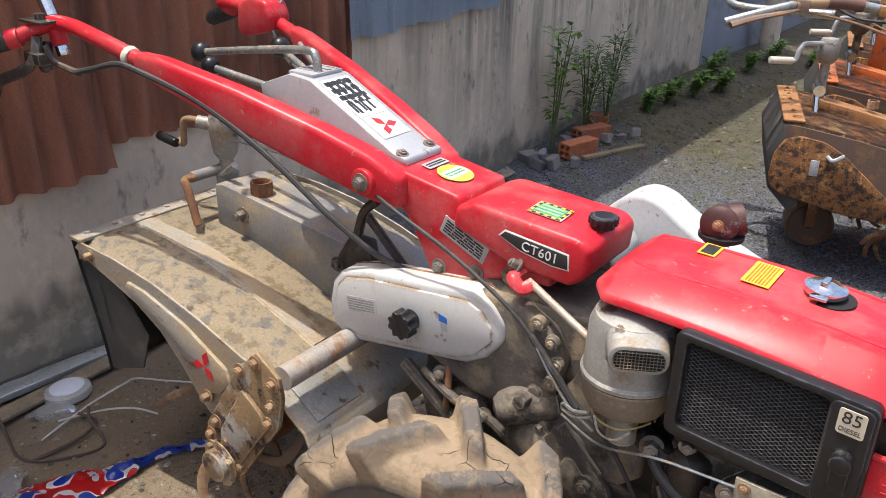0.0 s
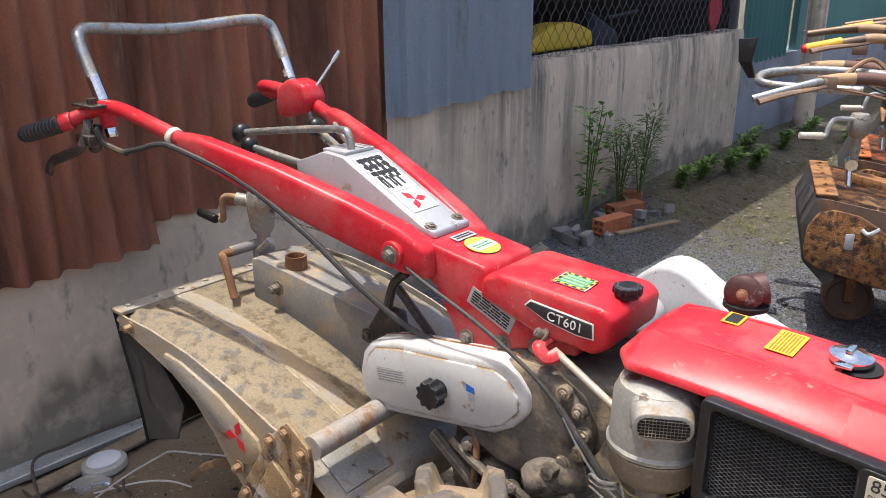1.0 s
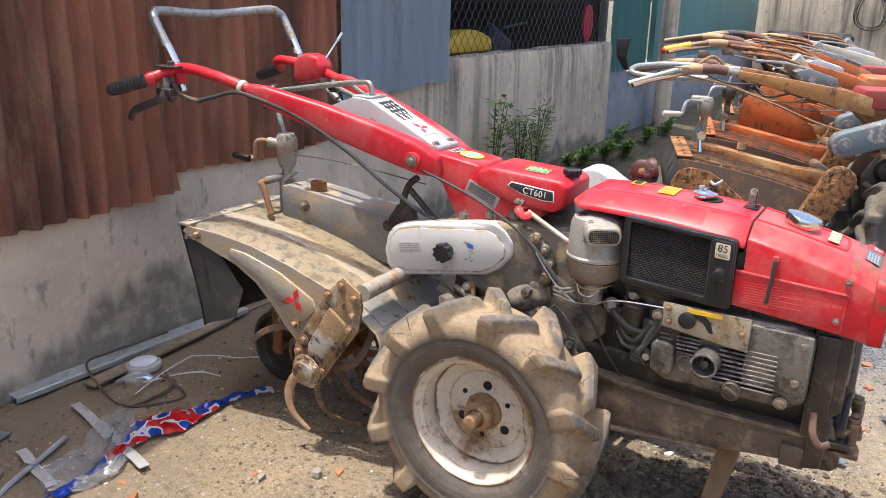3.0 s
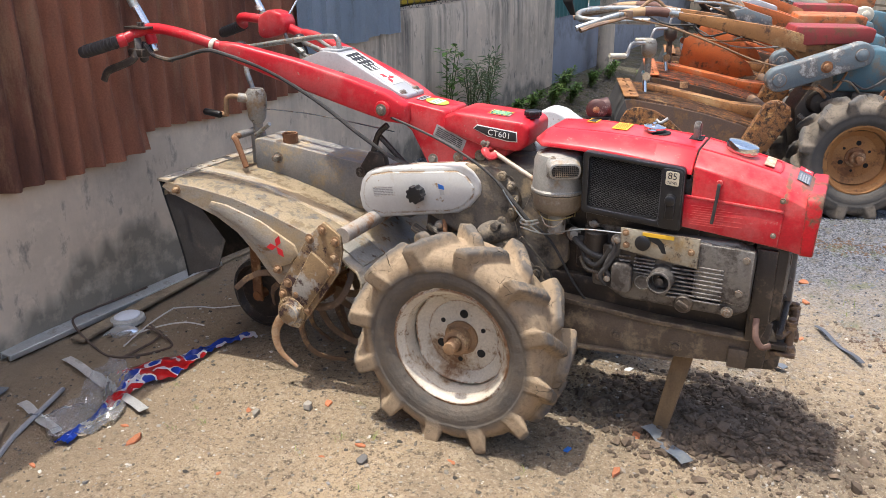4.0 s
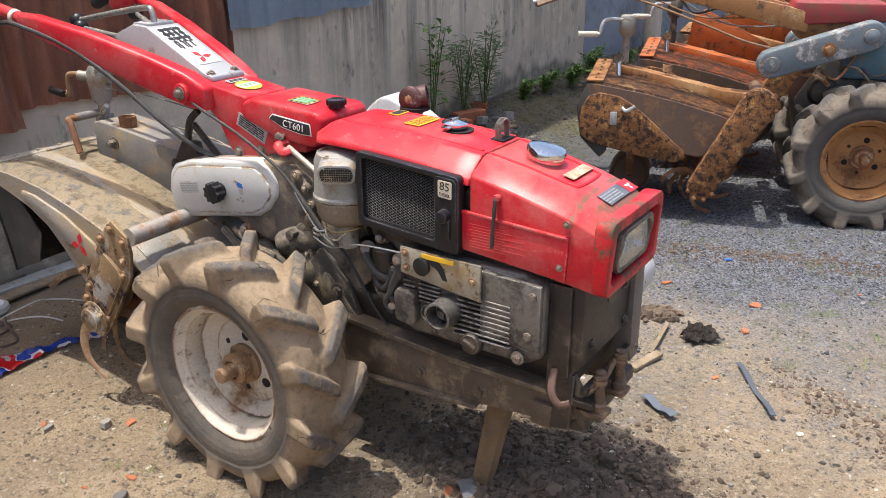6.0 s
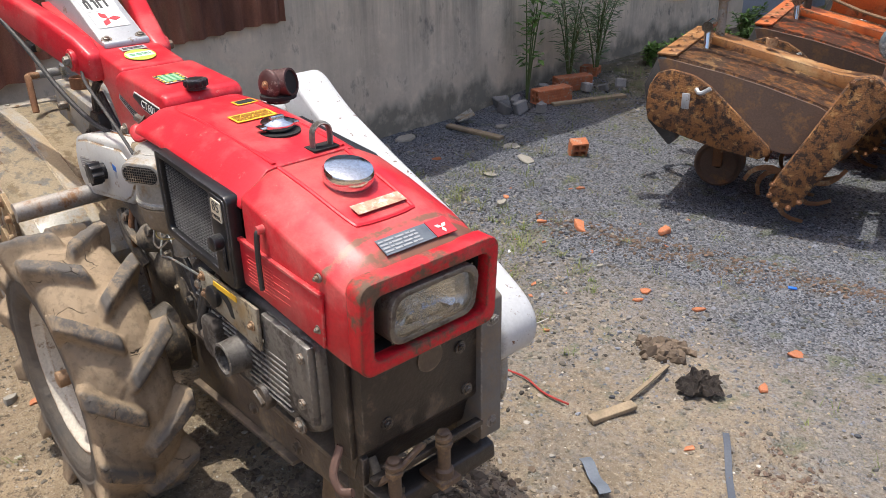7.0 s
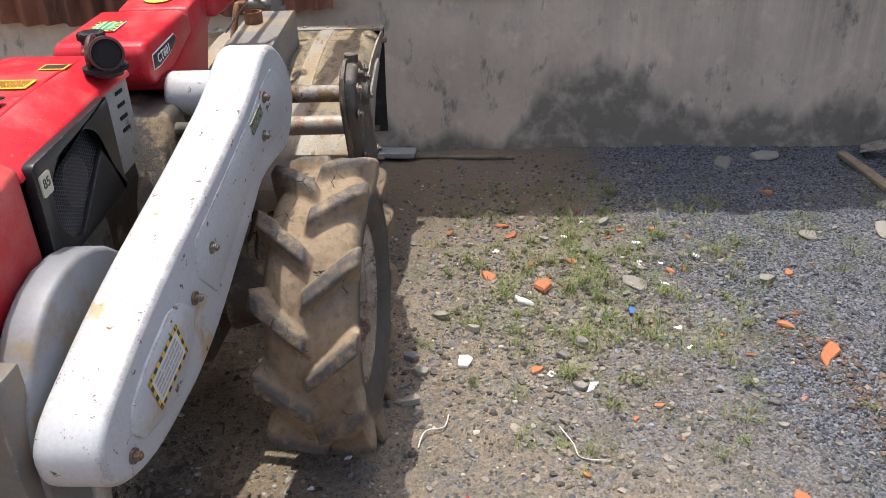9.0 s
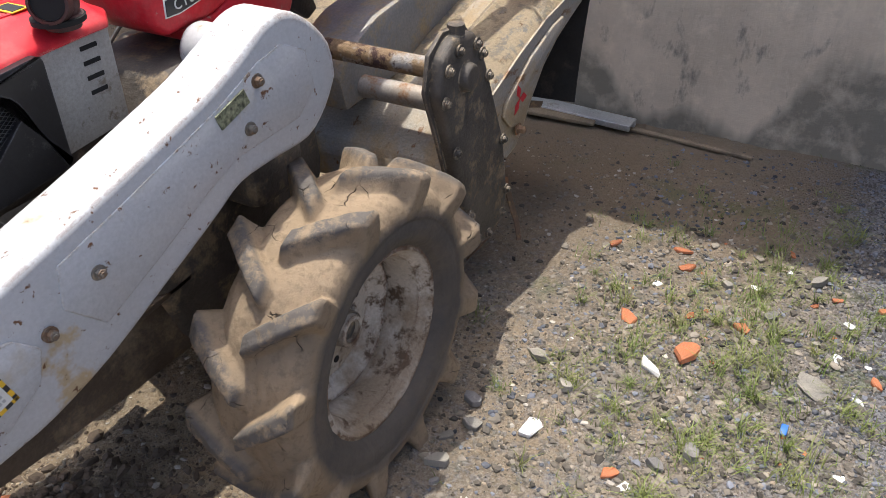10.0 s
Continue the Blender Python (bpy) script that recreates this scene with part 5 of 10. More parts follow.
for i in range(NY):
    for j in range(NZ):
        fs.append(t.faces.new((gr[i][j], gr[i + 1][j], gr[i + 1][j + 1], gr[i][j + 1])))
bmesh.ops.solidify(t, geom=fs, thickness=0.002)
lens = part("lens", t, LENS, hl, "ribbed clear lamp glass")
lens.visible_shadow = False
# cowl details
bm = prism([(0.556, 0.764), (0.775, 0.752), (0.79, 0.752), (0.79, 0.746), (0.556, 0.758)], HN - 0.006, HN + 0.003, "y", 0.001)
part("cowl_rib", bm, RED, tractor)
bm = prism([(0.555, 0.762), (0.79, 0.749), (0.785, 0.66), (0.555, 0.68)], HN - 0.003, HN + 0.002, "y", 0.002)
part("cowl_side_panel", bm, RED, tractor)
bm = B()
for k in range(9):
    z = 0.738 - k * 0.006
    a, b_ = (0.575, 0.655) if k % 2 == 0 else (0.58, 0.70)
    box(a, b_, HN - 0.0036, HN - 0.0026, z, z + 0.0012, bm=bm)
part("side_print", bm, mat("pale_red_print", (0.62, 0.10, 0.09), (0.55, 0.06, 0.06), 20, 0.5, bump=0), tractor, "rows of fine pale print too small to read")
bolts(tractor, "cowl_screw", ((0.784, HN - 0.002, 0.776), (0.773, HN - 0.002, 0.688)), (0, -1, 0), 0.0048, 0.006, BOLT)
bolts(tractor, "cowl_screw", ((0.784, HF, 0.776), (0.773, HF, 0.70)), (0, 1, 0), 0.0048, 0.005, BOLT)
bm = tube([(0.636, HN - 0.006, 0.802), (0.637, HN - 0.012, 0.795), (0.634, HN - 0.013, 0.75), (0.629, HN - 0.010, 0.70)], 0.0042, 8)
part("rubber_latch", bm, RUBBER, tractor, "black rubber hood strap")
bm = cyl((0.637, HN, 0.803), (0.637, HN - 0.012, 0.803), 0.007, n=12)
part("latch_stud", bm, RED, tractor)
def cowl_top(x):
    return float(np.interp(x, [0.572, 0.66, 0.76, 0.815, 0.845], [0.866, 0.848, 0.822, 0.804, 0.788]))


bm = tube([(x, y, cowl_top(x) - 0.0015) for x, y in ((0.575, -0.118), (0.66, -0.114), (0.75, -0.108), (0.762, -0.098), (0.765, -0.05), (0.762, -0.008), (0.75, 0.002), (0.66, 0.006), (0.575, 0.010))], 0.0045, 8, 4)
part("cowl_emboss", bm, REDLINE, tractor)
# caps on the hood
bm = lathe([(0.036, 0), (0.036, 0.004), (0.040, 0.008), (0.041, 0.022), (0.038, 0.028), (0.025, 0.031), (0.0, 0.032)], (0.660, -0.048, 0.846), (0.668, -0.048, 0.878), 40)
part("fuel_cap", bm, CHROME, tractor, "domed chrome fuel cap")
bm = lathe([(0.020, -0.02), (0.020, 0.006), (0.027, 0.008), (0.029, 0.012), (0.029, 0.018), (0.016, 0.021), (0.010, 0.024), (0.0, 0.024)], (0.436, -0.035, 0.876), (0.438, -0.035, 0.9), 32)
box(0.424, 0.448, -0.072, 0.003, 0.886, 0.891, 0.002, bm=bm)
box(0.431, 0.441, -0.048, -0.022, 0.896, 0.905, 0.002, bm=bm)
part("radiator_cap", bm, CHROME, tractor, "eared chrome radiator cap")
part("cap_opening", cyl((0.444, -0.035, 0.8775), (0.444, -0.035, 0.8795), 0.036, n=32), DARKHOLE, tractor)
bm = tube([(0.545, -0.034, 0.86), (0.545, -0.034, 0.895), (0.545, -0.028, 0.907), (0.545, -0.017, 0.911), (0.545, -0.006, 0.907), (0.545, 0.0, 0.895), (0.545, 0.0, 0.86)], 0.0035, 8, 4, flat=2.2)
part("lifting_eye", bm, ALU, tractor, "steel lifting eye")
part("eye_opening", box(0.528, 0.562, -0.042, 0.008, 0.868, 0.8715, 0.001), DARKHOLE, tractor)
# muffler stub, cut open towards the front
def shrink(bm):
    """The outlet is a little smaller than its hole in the hood."""
    for v in bm.verts:
        v.co = Vector((0.246, 0.080, 0.876)) + (v.co - Vector((0.246, 0.080, 0.876))) * 0.78
    return bm


mc = Vector((0.247, 0.080, 0.913))
md, mf = Vector((0.14, -0.98, 0.10)).normalized(), Vector((0.84, 0.50, 0.20)).normalized()
bm = cyl((0.245, 0.079, 0.868), (0.246, 0.080, 0.915), 0.030, 0.034, 28)
ball(mc, 0.0365, 24, bm=bm)
lathe([(0.034, 0.0), (0.039, 0.004), (0.039, 0.009), (0.036, 0.013), (0.022, 0.018), (0.0, 0.020)], mc + md * 0.018, mc + md, 32, bm=bm)
lathe([(0.028, 0.015), (0.0345, 0.015), (0.036, 0.030), (0.035, 0.042), (0.030, 0.043), (0.028, 0.030)], mc, mc + mf, 28, bm=bm, closed=True)
lathe([(0.034, 0), (0.037, 0.003), (0.037, 0.010), (0.034, 0.012)], (0.245, 0.079, 0.880), (0.245, 0.079, 1), 28, bm=bm)
part("muffler_outlet", shrink(bm), MAROON, tractor, "burnt maroon muffler outlet with an open mouth")
part("muffler_bolt", shrink(bolt(mc + md * 0.037, md, 0.008, 0.006)), RUST, tractor)
# black discs paint the shade in the muffler's mouth and its hood hole
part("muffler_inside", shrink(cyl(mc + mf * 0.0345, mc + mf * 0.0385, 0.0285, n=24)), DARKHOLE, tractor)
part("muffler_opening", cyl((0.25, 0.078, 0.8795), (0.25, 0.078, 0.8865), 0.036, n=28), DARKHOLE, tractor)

# side grille: black surround with expanded-metal screen
gx0, gx1, gz0, gz1 = 0.297, 0.557, 0.668, 0.850


def ring_frame_y(y0, y1, out, inn):
    bm = ring_frame(-y1, -y0, out, inn, None, 0.0)
    bm.transform(Matrix(((0, 1, 0, 0), (-1, 0, 0, 0), (0, 0, 1, 0), (0, 0, 0, 1))))
    return bm


def skew(bm):
    for v in bm.verts:
        v.co.z -= (v.co.x - 0.297) * 0.075
    return bm


gf = part("grille_surround", skew(ring_frame_y(-0.207, -0.182, rrect(gx0, gx1, gz0 + 0.02, gz1 + 0.002, 0.012), rrect(0.314, 0.498, 0.706, 0.840, 0.008))), BLACKP, tractor, "black side grille surround")
bm = skew(prism(rrect(0.500, 0.552, 0.690, 0.846, 0.010), -0.2095, -0.2045, "y", 0.003))
part("grille_side_pad", bm, BLACKP, gf)
bm = B()
k = 0
step = 0.0085
for i in range(18):
    for s in (1, -1):
        pts = []
        n = 0
        x = 0.312 + i * 0.0108
        z = 0.704
        while z < 0.842:
            pts.append((x + (0.0054 if n % 2 else 0) * s, -0.197 + 0.0012 * (n % 2), z))
            z += 0.0031
            n += 1
        tube(pts, 0.00078, 4, 1, bm=bm)
part("grille_mesh", skew(bm), MESHM, gf, "dark expanded-metal screen")
# black sheet painted for the shade behind the mesh
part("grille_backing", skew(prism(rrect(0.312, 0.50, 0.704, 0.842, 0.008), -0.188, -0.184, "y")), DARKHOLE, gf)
bm = skew(prism(rrect(0.511, 0.5435, 0.805, 0.840, 0.004), -0.2112, -0.2090, "y"))
badge = part("engine_badge", bm, BEIGE, gf, "small beige engine badge")
part("badge_digits", text_mesh("85", 0.024, basis((0.5272, -0.2112, 0.811), (1, 0, -0.075), (0, 0, 1)), 0.0006), BLACKST, badge)
part("badge_word", text_mesh("DIESEL", 0.0092, basis((0.5272, -0.2112, 0.7945), (1, 0, -0.075), (0, 0, 1)), 0.0006), BLACKST, badge)
bm = lathe([(0.013, 0), (0.014, 0.004), (0.013, 0.018), (0.010, 0.02), (0, 0.02)], (0.528, -0.209, 0.752), (0.528, -1, 0.752), 20)
box(0.516, 0.54, -0.216, -0.207, 0.70, 0.752, 0.005, bm=bm)
part("grille_knob", bm, BLACKP, gf, "black ribbed knob")

# air cleaner
ac = (0.214, -0.145)
bm = lathe([(0.060, 0.060), (0.074, 0.066), (0.0745, 0.072), (0.071, 0.076), (0.0675, 0.15), (0.060, 0.168), (0.040, 0.176), (0.0, 0.178)],
           (ac[0], ac[1], 0.656), (ac[0], ac[1], 1), 40)
acl = part("air_cleaner", bm, GALV, tractor, "dented grey metal air cleaner")
bm = lathe([(0.020, 0.0), (0.045, 0.003), (0.060, 0.014), (0.067, 0.028), (0.069, 0.052), (0.0725, 0.058), (0.0725, 0.063), (0.060, 0.064)], (ac[0], ac[1], 0.656), (ac[0], ac[1], 1), 40)
part("dust_cup", bm, mat("dusty_cup", (0.24, 0.195, 0.14), (0.17, 0.14, 0.105), 8, 0.6, 0.1, c3=(0.30, 0.29, 0.27), th=0.58, s3=14, bump=0.2, edge=(0.40, 0.33, 0.22), er=0.006), acl, "dust-covered lower cup")
bm = tube([(ac[0] + 0.05 * math.cos(k * 0.55), ac[1] + 0.05 * math.sin(k * 0.55), 0.652 + 0.004 * math.sin(k * 1.3)) for k in range(12)], 0.0018, 5, 3)
part("cup_wire", bm, mat("old_yellow_wire", (0.40, 0.31, 0.12), None, 9, 0.6, bump=0), acl, "yellowed wire wound under the cup")
u, w = Vector((0.48, -0.877, 0)), Vector((0.877, 0.48, 0))
def ac_ring(d, hw, hh, zc, r):
    pts = []
    for y, z in rrect(-hw, hw, -hh, hh, r):
        pts.append(Vector((ac[0], ac[1], zc + z)) + u * d + w * y)
    return pts
bm = loft([ac_ring(0.02, 0.045, 0.034, 0.800, 0.02), ac_ring(0.055, 0.045, 0.026, 0.798, 0.02), ac_ring(0.088, 0.042, 0.021, 0.795, 0.019)], 0.002)
part("intake_snout", bm, GALV, acl)
bm = loft([ac_ring(0.0885, 0.036, 0.0155, 0.795, 0.014), ac_ring(0.0895, 0.036, 0.0155, 0.795, 0.014)])
part("intake_opening", bm, DARKHOLE, acl)
bm = B()
for k in range(15):
    y = -0.035 + k * 0.005
    h = 0.0145 if abs(y) < 0.026 else 0.008
    a = Vector((ac[0], ac[1], 0.795)) + u * 0.0905 + w * y
    tube([a - Vector((0, 0, h)), a + Vector((0, 0, h))], 0.0007, 4, 1, bm=bm)
for k in range(6):
    z = 0.795 - 0.0125 + k * 0.005
    a = Vector((ac[0], ac[1], z)) + u * 0.0905
    tube([a - w * 0.034, a + w * 0.034], 0.0007, 4, 1, bm=bm)
part("intake_mesh", bm, CAST, acl)
bm = cyl((0.214, -0.145, 0.60), (0.214, -0.145, 0.66), 0.024, n=18)
tube([(0.185, -0.19, 0.655), (0.20, -0.20, 0.635), (0.225, -0.20, 0.632), (0.245, -0.19, 0.65)], 0.002, 6, bm=bm)
part("air_cleaner_clip", bm, GALV, acl)

# red tank over the gearbox with its name plate
bm = prism([(-0.165, 0.842), (-0.160, 0.882), (-0.125, 0.897), (0.085, 0.884), (0.104, 0.870), (0.100, 0.820), (0.072, 0.797), (-0.035, 0.802)], -0.092, 0.082, "y", 0.014, 4)
tank = part("fuel_tank", bm, RED, tractor, "glossy red tank with rounded edges")
ck = [(0.087 + (0.0238 + 0.0016 * math.cos(12 * a_)) * math.cos(a_), -0.016 + (0.0238 + 0.0016 * math.cos(12 * a_)) * math.sin(a_)) for a_ in [2 * math.pi * q / 96 for q in range(96)]]
bm = prism(ck, 0.8905, 0.904, "z", 0.002)
lathe([(0.020, 0), (0.020, 0.010), (0.018, 0.019), (0.016, 0.0215), (0, 0.0215)], (0.087, -0.016, 0.884), (0.0871, -0.016, 1), 28, bm=bm)
part("tank_cap", bm, BLACKP, tank, "black plastic tank cap")
bm = prism([(-0.062, 0.8545), (-0.052, 0.864), (0.066, 0.853), (0.068, 0.829), (0.040, 0.8285), (-0.02, 0.838)], -0.0942, -0.091, "y", 0.0005)
plate = part("name_plate", bm, BLACKST, tank, "black name plate with white letters")
bm = prism([(-0.066, 0.8545), (-0.053, 0.867), (0.069, 0.8555), (0.071, 0.8265), (0.040, 0.8258), (-0.021, 0.8353)], -0.0928, -0.091, "y", 0.0005)
part("plate_border", bm, WHITEST, plate)
part("plate_letters", text_mesh("CT601", 0.0235, basis((0.016, -0.0945, 0.8445), (1, 0, -0.10), (0.15, 0, 1)), 0.0008, 1.08), WHITEST, plate)
m = basis((-0.005, -0.028, 0.8915), (1, 0, -0.06), (0, 1, 0))
bm = loft([[m @ Vector((x, y, 0)) for x, y in ((-0.032, -0.026), (0.034, -0.026), (0.030, 0.028), (-0.034, 0.028))],
           [m @ Vector((x, y, 0.0012)) for x, y in ((-0.032, -0.026), (0.034, -0.026), (0.030, 0.028), (-0.034, 0.028))]])
lab = part("caution_label", bm, WHITEST, tank, "green caution label with a black and yellow border")
hazard_border(m @ Matrix.Translation((0, 0, 0.0013)), 0.031, 0.026, 0.005, lab)
part("label_field", quad_plate(m @ Vector((0, 0.001, 0.0012)), m.to_3x3() @ Vector((0.0255, 0, 0)), m.to_3x3() @ Vector((0, 0.0195, 0)), 0.0006), GREEN, lab)
part("label_print", bars(m @ Matrix.Translation((0, 0.001, 0.0019)), 0.046, 0.036, 3, seed=3), mat("pale_green_print", (0.35, 0.55, 0.35), None, 40, 0.5, bump=0), lab)
bm = prism([(-0.066, 0.8545), (-0.053, 0.867), (0.069, 0.8555), (0.071, 0.8265), (0.040, 0.8258), (-0.021, 0.8353)], 0.080, 0.0828, "y", 0.0005)
plate2 = part("name_plate", bm, WHITEST, tank, "black name plate with white letters")
bm = prism([(-0.062, 0.8545), (-0.052, 0.864), (0.066, 0.853), (0.068, 0.829), (0.040, 0.8285), (-0.02, 0.838)], 0.081, 0.0842, "y", 0.0005)
part("plate_field", bm, BLACKST, plate2)
part("plate_letters", text_mesh("CT601", 0.0235, basis((0.016, 0.0845, 0.8445), (-1, 0, 0.10), (0.10, 0, 1)), 0.0008, 1.08), WHITEST, plate2)

# handle column
bm = prism([(-0.66, 0.985), (-0.30, 0.912), (-0.165, 0.892), (-0.15, 0.84), (-0.04, 0.802), (0.03, 0.800), (0.03, 0.775), (-0.06, 0.765), (-0.105, 0.742), (-0.225, 0.728), (-0.28, 0.825), (-0.33, 0.856), (-0.60, 0.935)],
           -0.072, 0.078, "y", 0.007, 3)
col = part("handle_column", bm, RED, tractor, "red folded-steel handle column")
bolts(col, "column_bolt", ((-0.122, -0.072, 0.758), (-0.052, -0.072, 0.772), (-0.205, -0.072, 0.745)), (0, -1, 0), 0.011, 0.010, BOLT)
m = basis((-0.150, -0.0722, 0.815), (1, 0, -0.42), (0.42, 0, 1))
lab = part("column_label", quad_plate(m.translation, m.to_3x3() @ Vector((0.052, 0, 0)), m.to_3x3() @ Vector((0, 0.018, 0)), 0.0012), SILVERST, col, "silver information label")
part("label_print", bars(m @ Matrix.Translation((0, 0, 0.0013)), 0.09, 0.028, 5, seed=5), BLACKST, lab)
m = basis((-0.225, 0.0, 0.9035), (1, 0, -0.16), (0, 1, 0))
lab = part("green_sticker", lathe([(0.035, 0), (0.035, 0.0012), (0, 0.0012)], m.translation, m @ Vector((0, 0, 1)), 32), LIME, col, "oval green and white sticker")
part("sticker_band", quad_plate(m @ Vector((0, 0, 0.0013)), m.to_3x3() @ Vector((0.014, 0, 0)), m.to_3x3() @ Vector((0, 0.030, 0)), 0.0006), WHITEST, lab)
part("sticker_print", bars(m @ Matrix.Translation((0, 0, 0.002)) @ Matrix.Rotation(math.pi / 2, 4, "Z"), 0.05, 0.016, 2, seed=9), GREEN, lab)
m = basis((-0.275, 0.005, 0.9105), (1, 0, -0.16), (0, 1, 0))
lab = part("serial_label", quad_plate(m.translation, m.to_3x3() @ Vector((0.011, 0, 0)), m.to_3x3() @ Vector((0, 0.030, 0)), 0.0012), SILVERST, col, "small silver plate")
part("label_print", bars(m @ Matrix.Translation((0, 0, 0.0013)) @ Matrix.Rotation(math.pi / 2, 4, "Z"), 0.05, 0.014, 2, seed=4), BLACKST, lab)


# handle arms
def arm(s):
    def sec(x, y, z, h, w):
        return [(x, s * (y - w), z - h), (x, s * (y + w), z - h), (x, s * (y + w), z + h), (x, s * (y - w), z + h)]
    bm = loft([sec(-0.86, 0.212, 1.056, 0.020, 0.018), sec(-0.80, 0.197, 1.040, 0.030, 0.020), sec(-0.62, 0.152, 0.985, 0.042, 0.022), sec(-0.45, 0.110, 0.930, 0.046, 0.024),
               sec(-0.345, 0.085, 0.895, 0.044, 0.026), sec(-0.28, 0.080, 0.875, 0.030, 0.020)], 0.012, 3)
    a = part("handle_arm", bm, RED, tractor, "red tapered handlebar arm")
    tube([(-0.84, s * 0.207, 1.052), (-0.95, s * 0.222, 1.082), (-1.05, s * 0.224, 1.100), (-1.12, s * 0.226, 1.104), (-1.155, s * 0.245, 1.094), (-1.175, s * 0.275, 1.080), (-1.185, s * 0.30, 1.070)], 0.0165, 16, bm=(b := B()))
    part("handle_tube", b, RED, a)
    bm = cyl((-0.352, s * 0.09, 0.889), (-0.352, s * 0.120, 0.889), 0.026, n=24, bev=0.004)
    part("pivot_boss", bm, RED, a)
    part("pivot_bolt", bolt((-0.352, s * 0.121, 0.889), (0, s, 0), 0.012, 0.012), BOLT, a)
    rib = [(0.015, 0), (0.0185, 0.003)]
    for k in range(9):
        h0 = 0.018 + 0.0135 * k
        rib += [(0.0185, h0), (0.0205, h0 + 0.0012), (0.0205, h0 + 0.0045), (0.0185, h0 + 0.0057)]
    bm = lathe(rib + [(0.0185, 0.143), (0.016, 0.148), (0, 0.15)], (-1.185, s * 0.302, 1.070), (-1.325, s * 0.334, 1.030), 18)
    part("grip", bm, RUBBER, a, "black ribbed rubber grip")
    return a


an = arm(-1)
af = arm(1)
bm = cyl((-1.172, -0.286, 1.075), (-1.190, -0.304, 1.069), 0.021, n=18, bev=0.002)
part("grip_collar", bm, RED, an)
bm = lathe([(0.0195, 0), (0.021, 0.002), (0.021, 0.012), (0.0195, 0.014)], (-0.877, -0.214, 1.060), (-0.900, -0.216, 1.068), 20, closed=False)
part("cable_tie", bm, IVORY, an, "ivory cable tie")
# brake lever and linkage
bm = tube([(-1.15, -0.262, 1.075), (-1.14, -0.275, 1.045), (-1.15, -0.29, 1.015), (-1.19, -0.305, 0.995), (-1.24, -0.315, 0.975), (-1.26, -0.318, 0.945)], 0.006, 8, flat=2.0)
box(-1.175, -1.115, -0.285, -0.25, 1.02, 1.045, 0.004, bm=bm)
cyl((-1.15, -0.24, 1.06), (-1.13, -0.26, 1.01), 0.011, n=12, bm=bm)
box(-1.19, -1.10, -0.275, -0.235, 1.105, 1.112, 0.002, bm=bm)
cyl((-1.135, -0.255, 1.11), (-1.135, -0.255, 1.125), 0.012, n=8, bm=bm)
ball((-1.13, -0.265, 1.015), 0.013, bm=bm)
tube([(-1.12, -0.262, 1.06), (-1.10, -0.258, 1.03), (-1.07, -0.25, 1.018), (-1.03, -0.245, 1.012)], 0.007, 8, bm=bm)
part("brake_lever", bm, DARK, an, "rusty hand brake lever and bracket")
bm = tube([(-1.04, -0.247, 1.013), (-0.98, -0.24, 1.028), (-0.90, -0.238, 1.048), (-0.84, -0.228, 1.040), (-0.70, -0.19, 0.99), (-0.55, -0.16, 0.905), (-0.42, -0.135, 0.81), (-0.33, -0.105, 0.745), (-0.27, -0.07, 0.71), (-0.24, -0.04, 0.66)], 0.0062, 8, 8)
part("brake_cable", bm, RUBBER, tractor, "black sheathed control cable")
bm = tube([(-0.36, -0.095, 0.87), (-0.26, -0.122, 0.852), (-0.134, -0.132, 0.812), (-0.022, -0.134, 0.756), (0.048, -0.134, 0.70), (0.107, -0.134, 0.636), (0.197, -0.137, 0.565), (0.26, -0.13, 0.46), (0.30, -0.12, 0.40)], 0.0038, 8, 8)
tube([(0.035, -0.136, 0.715), (0.085, -0.139, 0.665), (0.13, -0.139, 0.615)], 0.0062, 8, bm=bm)
part("clutch_cable", bm, RUBBER, tractor, "black sheathed control cable")
bm = tube([(0.05, -0.142, 0.70), (0.085, -0.145, 0.655), (0.12, -0.145, 0.617), (0.165, -0.144, 0.587)], 0.0022, 6, 6)
tube([(0.165, -0.16, 0.632), (0.135, -0.158, 0.622), (0.112, -0.15, 0.622), (0.112, -0.15, 0.611), (0.14, -0.158, 0.613), (0.17, -0.162, 0.626)], 0.003, 6, bm=bm)
part("wire", bm, PIPE, tractor)
# link rod from the column to the clutch arm
bm = tube([(0.005, -0.105, 0.795), (0.16, -0.118, 0.72)], 0.0068, 10, 1)
part("clutch_rod", bm, mat("rust_streaked_rod", (0.45, 0.36, 0.26), (0.50, 0.46, 0.40), 12, 0.5, 0.3, c3=(0.30, 0.15, 0.07), th=0.55, s3=14), tractor, "rust-streaked link rod")
bm = tube([(-0.018, -0.075, 0.80), (-0.018, -0.115, 0.80), (0.0, -0.12, 0.785), (0.014, -0.105, 0.79)], 0.0075, 10, flat=1.6)
part("rod_clevis", bm, RED, tractor)
part("rod_pin", bolt((-0.022, -0.10, 0.812), (-0.5, -0.6, 0.6), 0.009, 0.014), BOLT, tractor)
bm = prism([(0.14, 0.73), (0.165, 0.735), (0.178, 0.71), (0.172, 0.66), (0.155, 0.645), (0.14, 0.66)], -0.128, -0.118, "y", 0.003)
bolt((0.158, -0.128, 0.662), (0, -1, 0), 0.014, 0.012, bm=bm)
bolt((0.160, -0.128, 0.716), (0, -1, 0), 0.010, 0.010, bm=bm)
part("clutch_arm", bm, CAST, tractor)

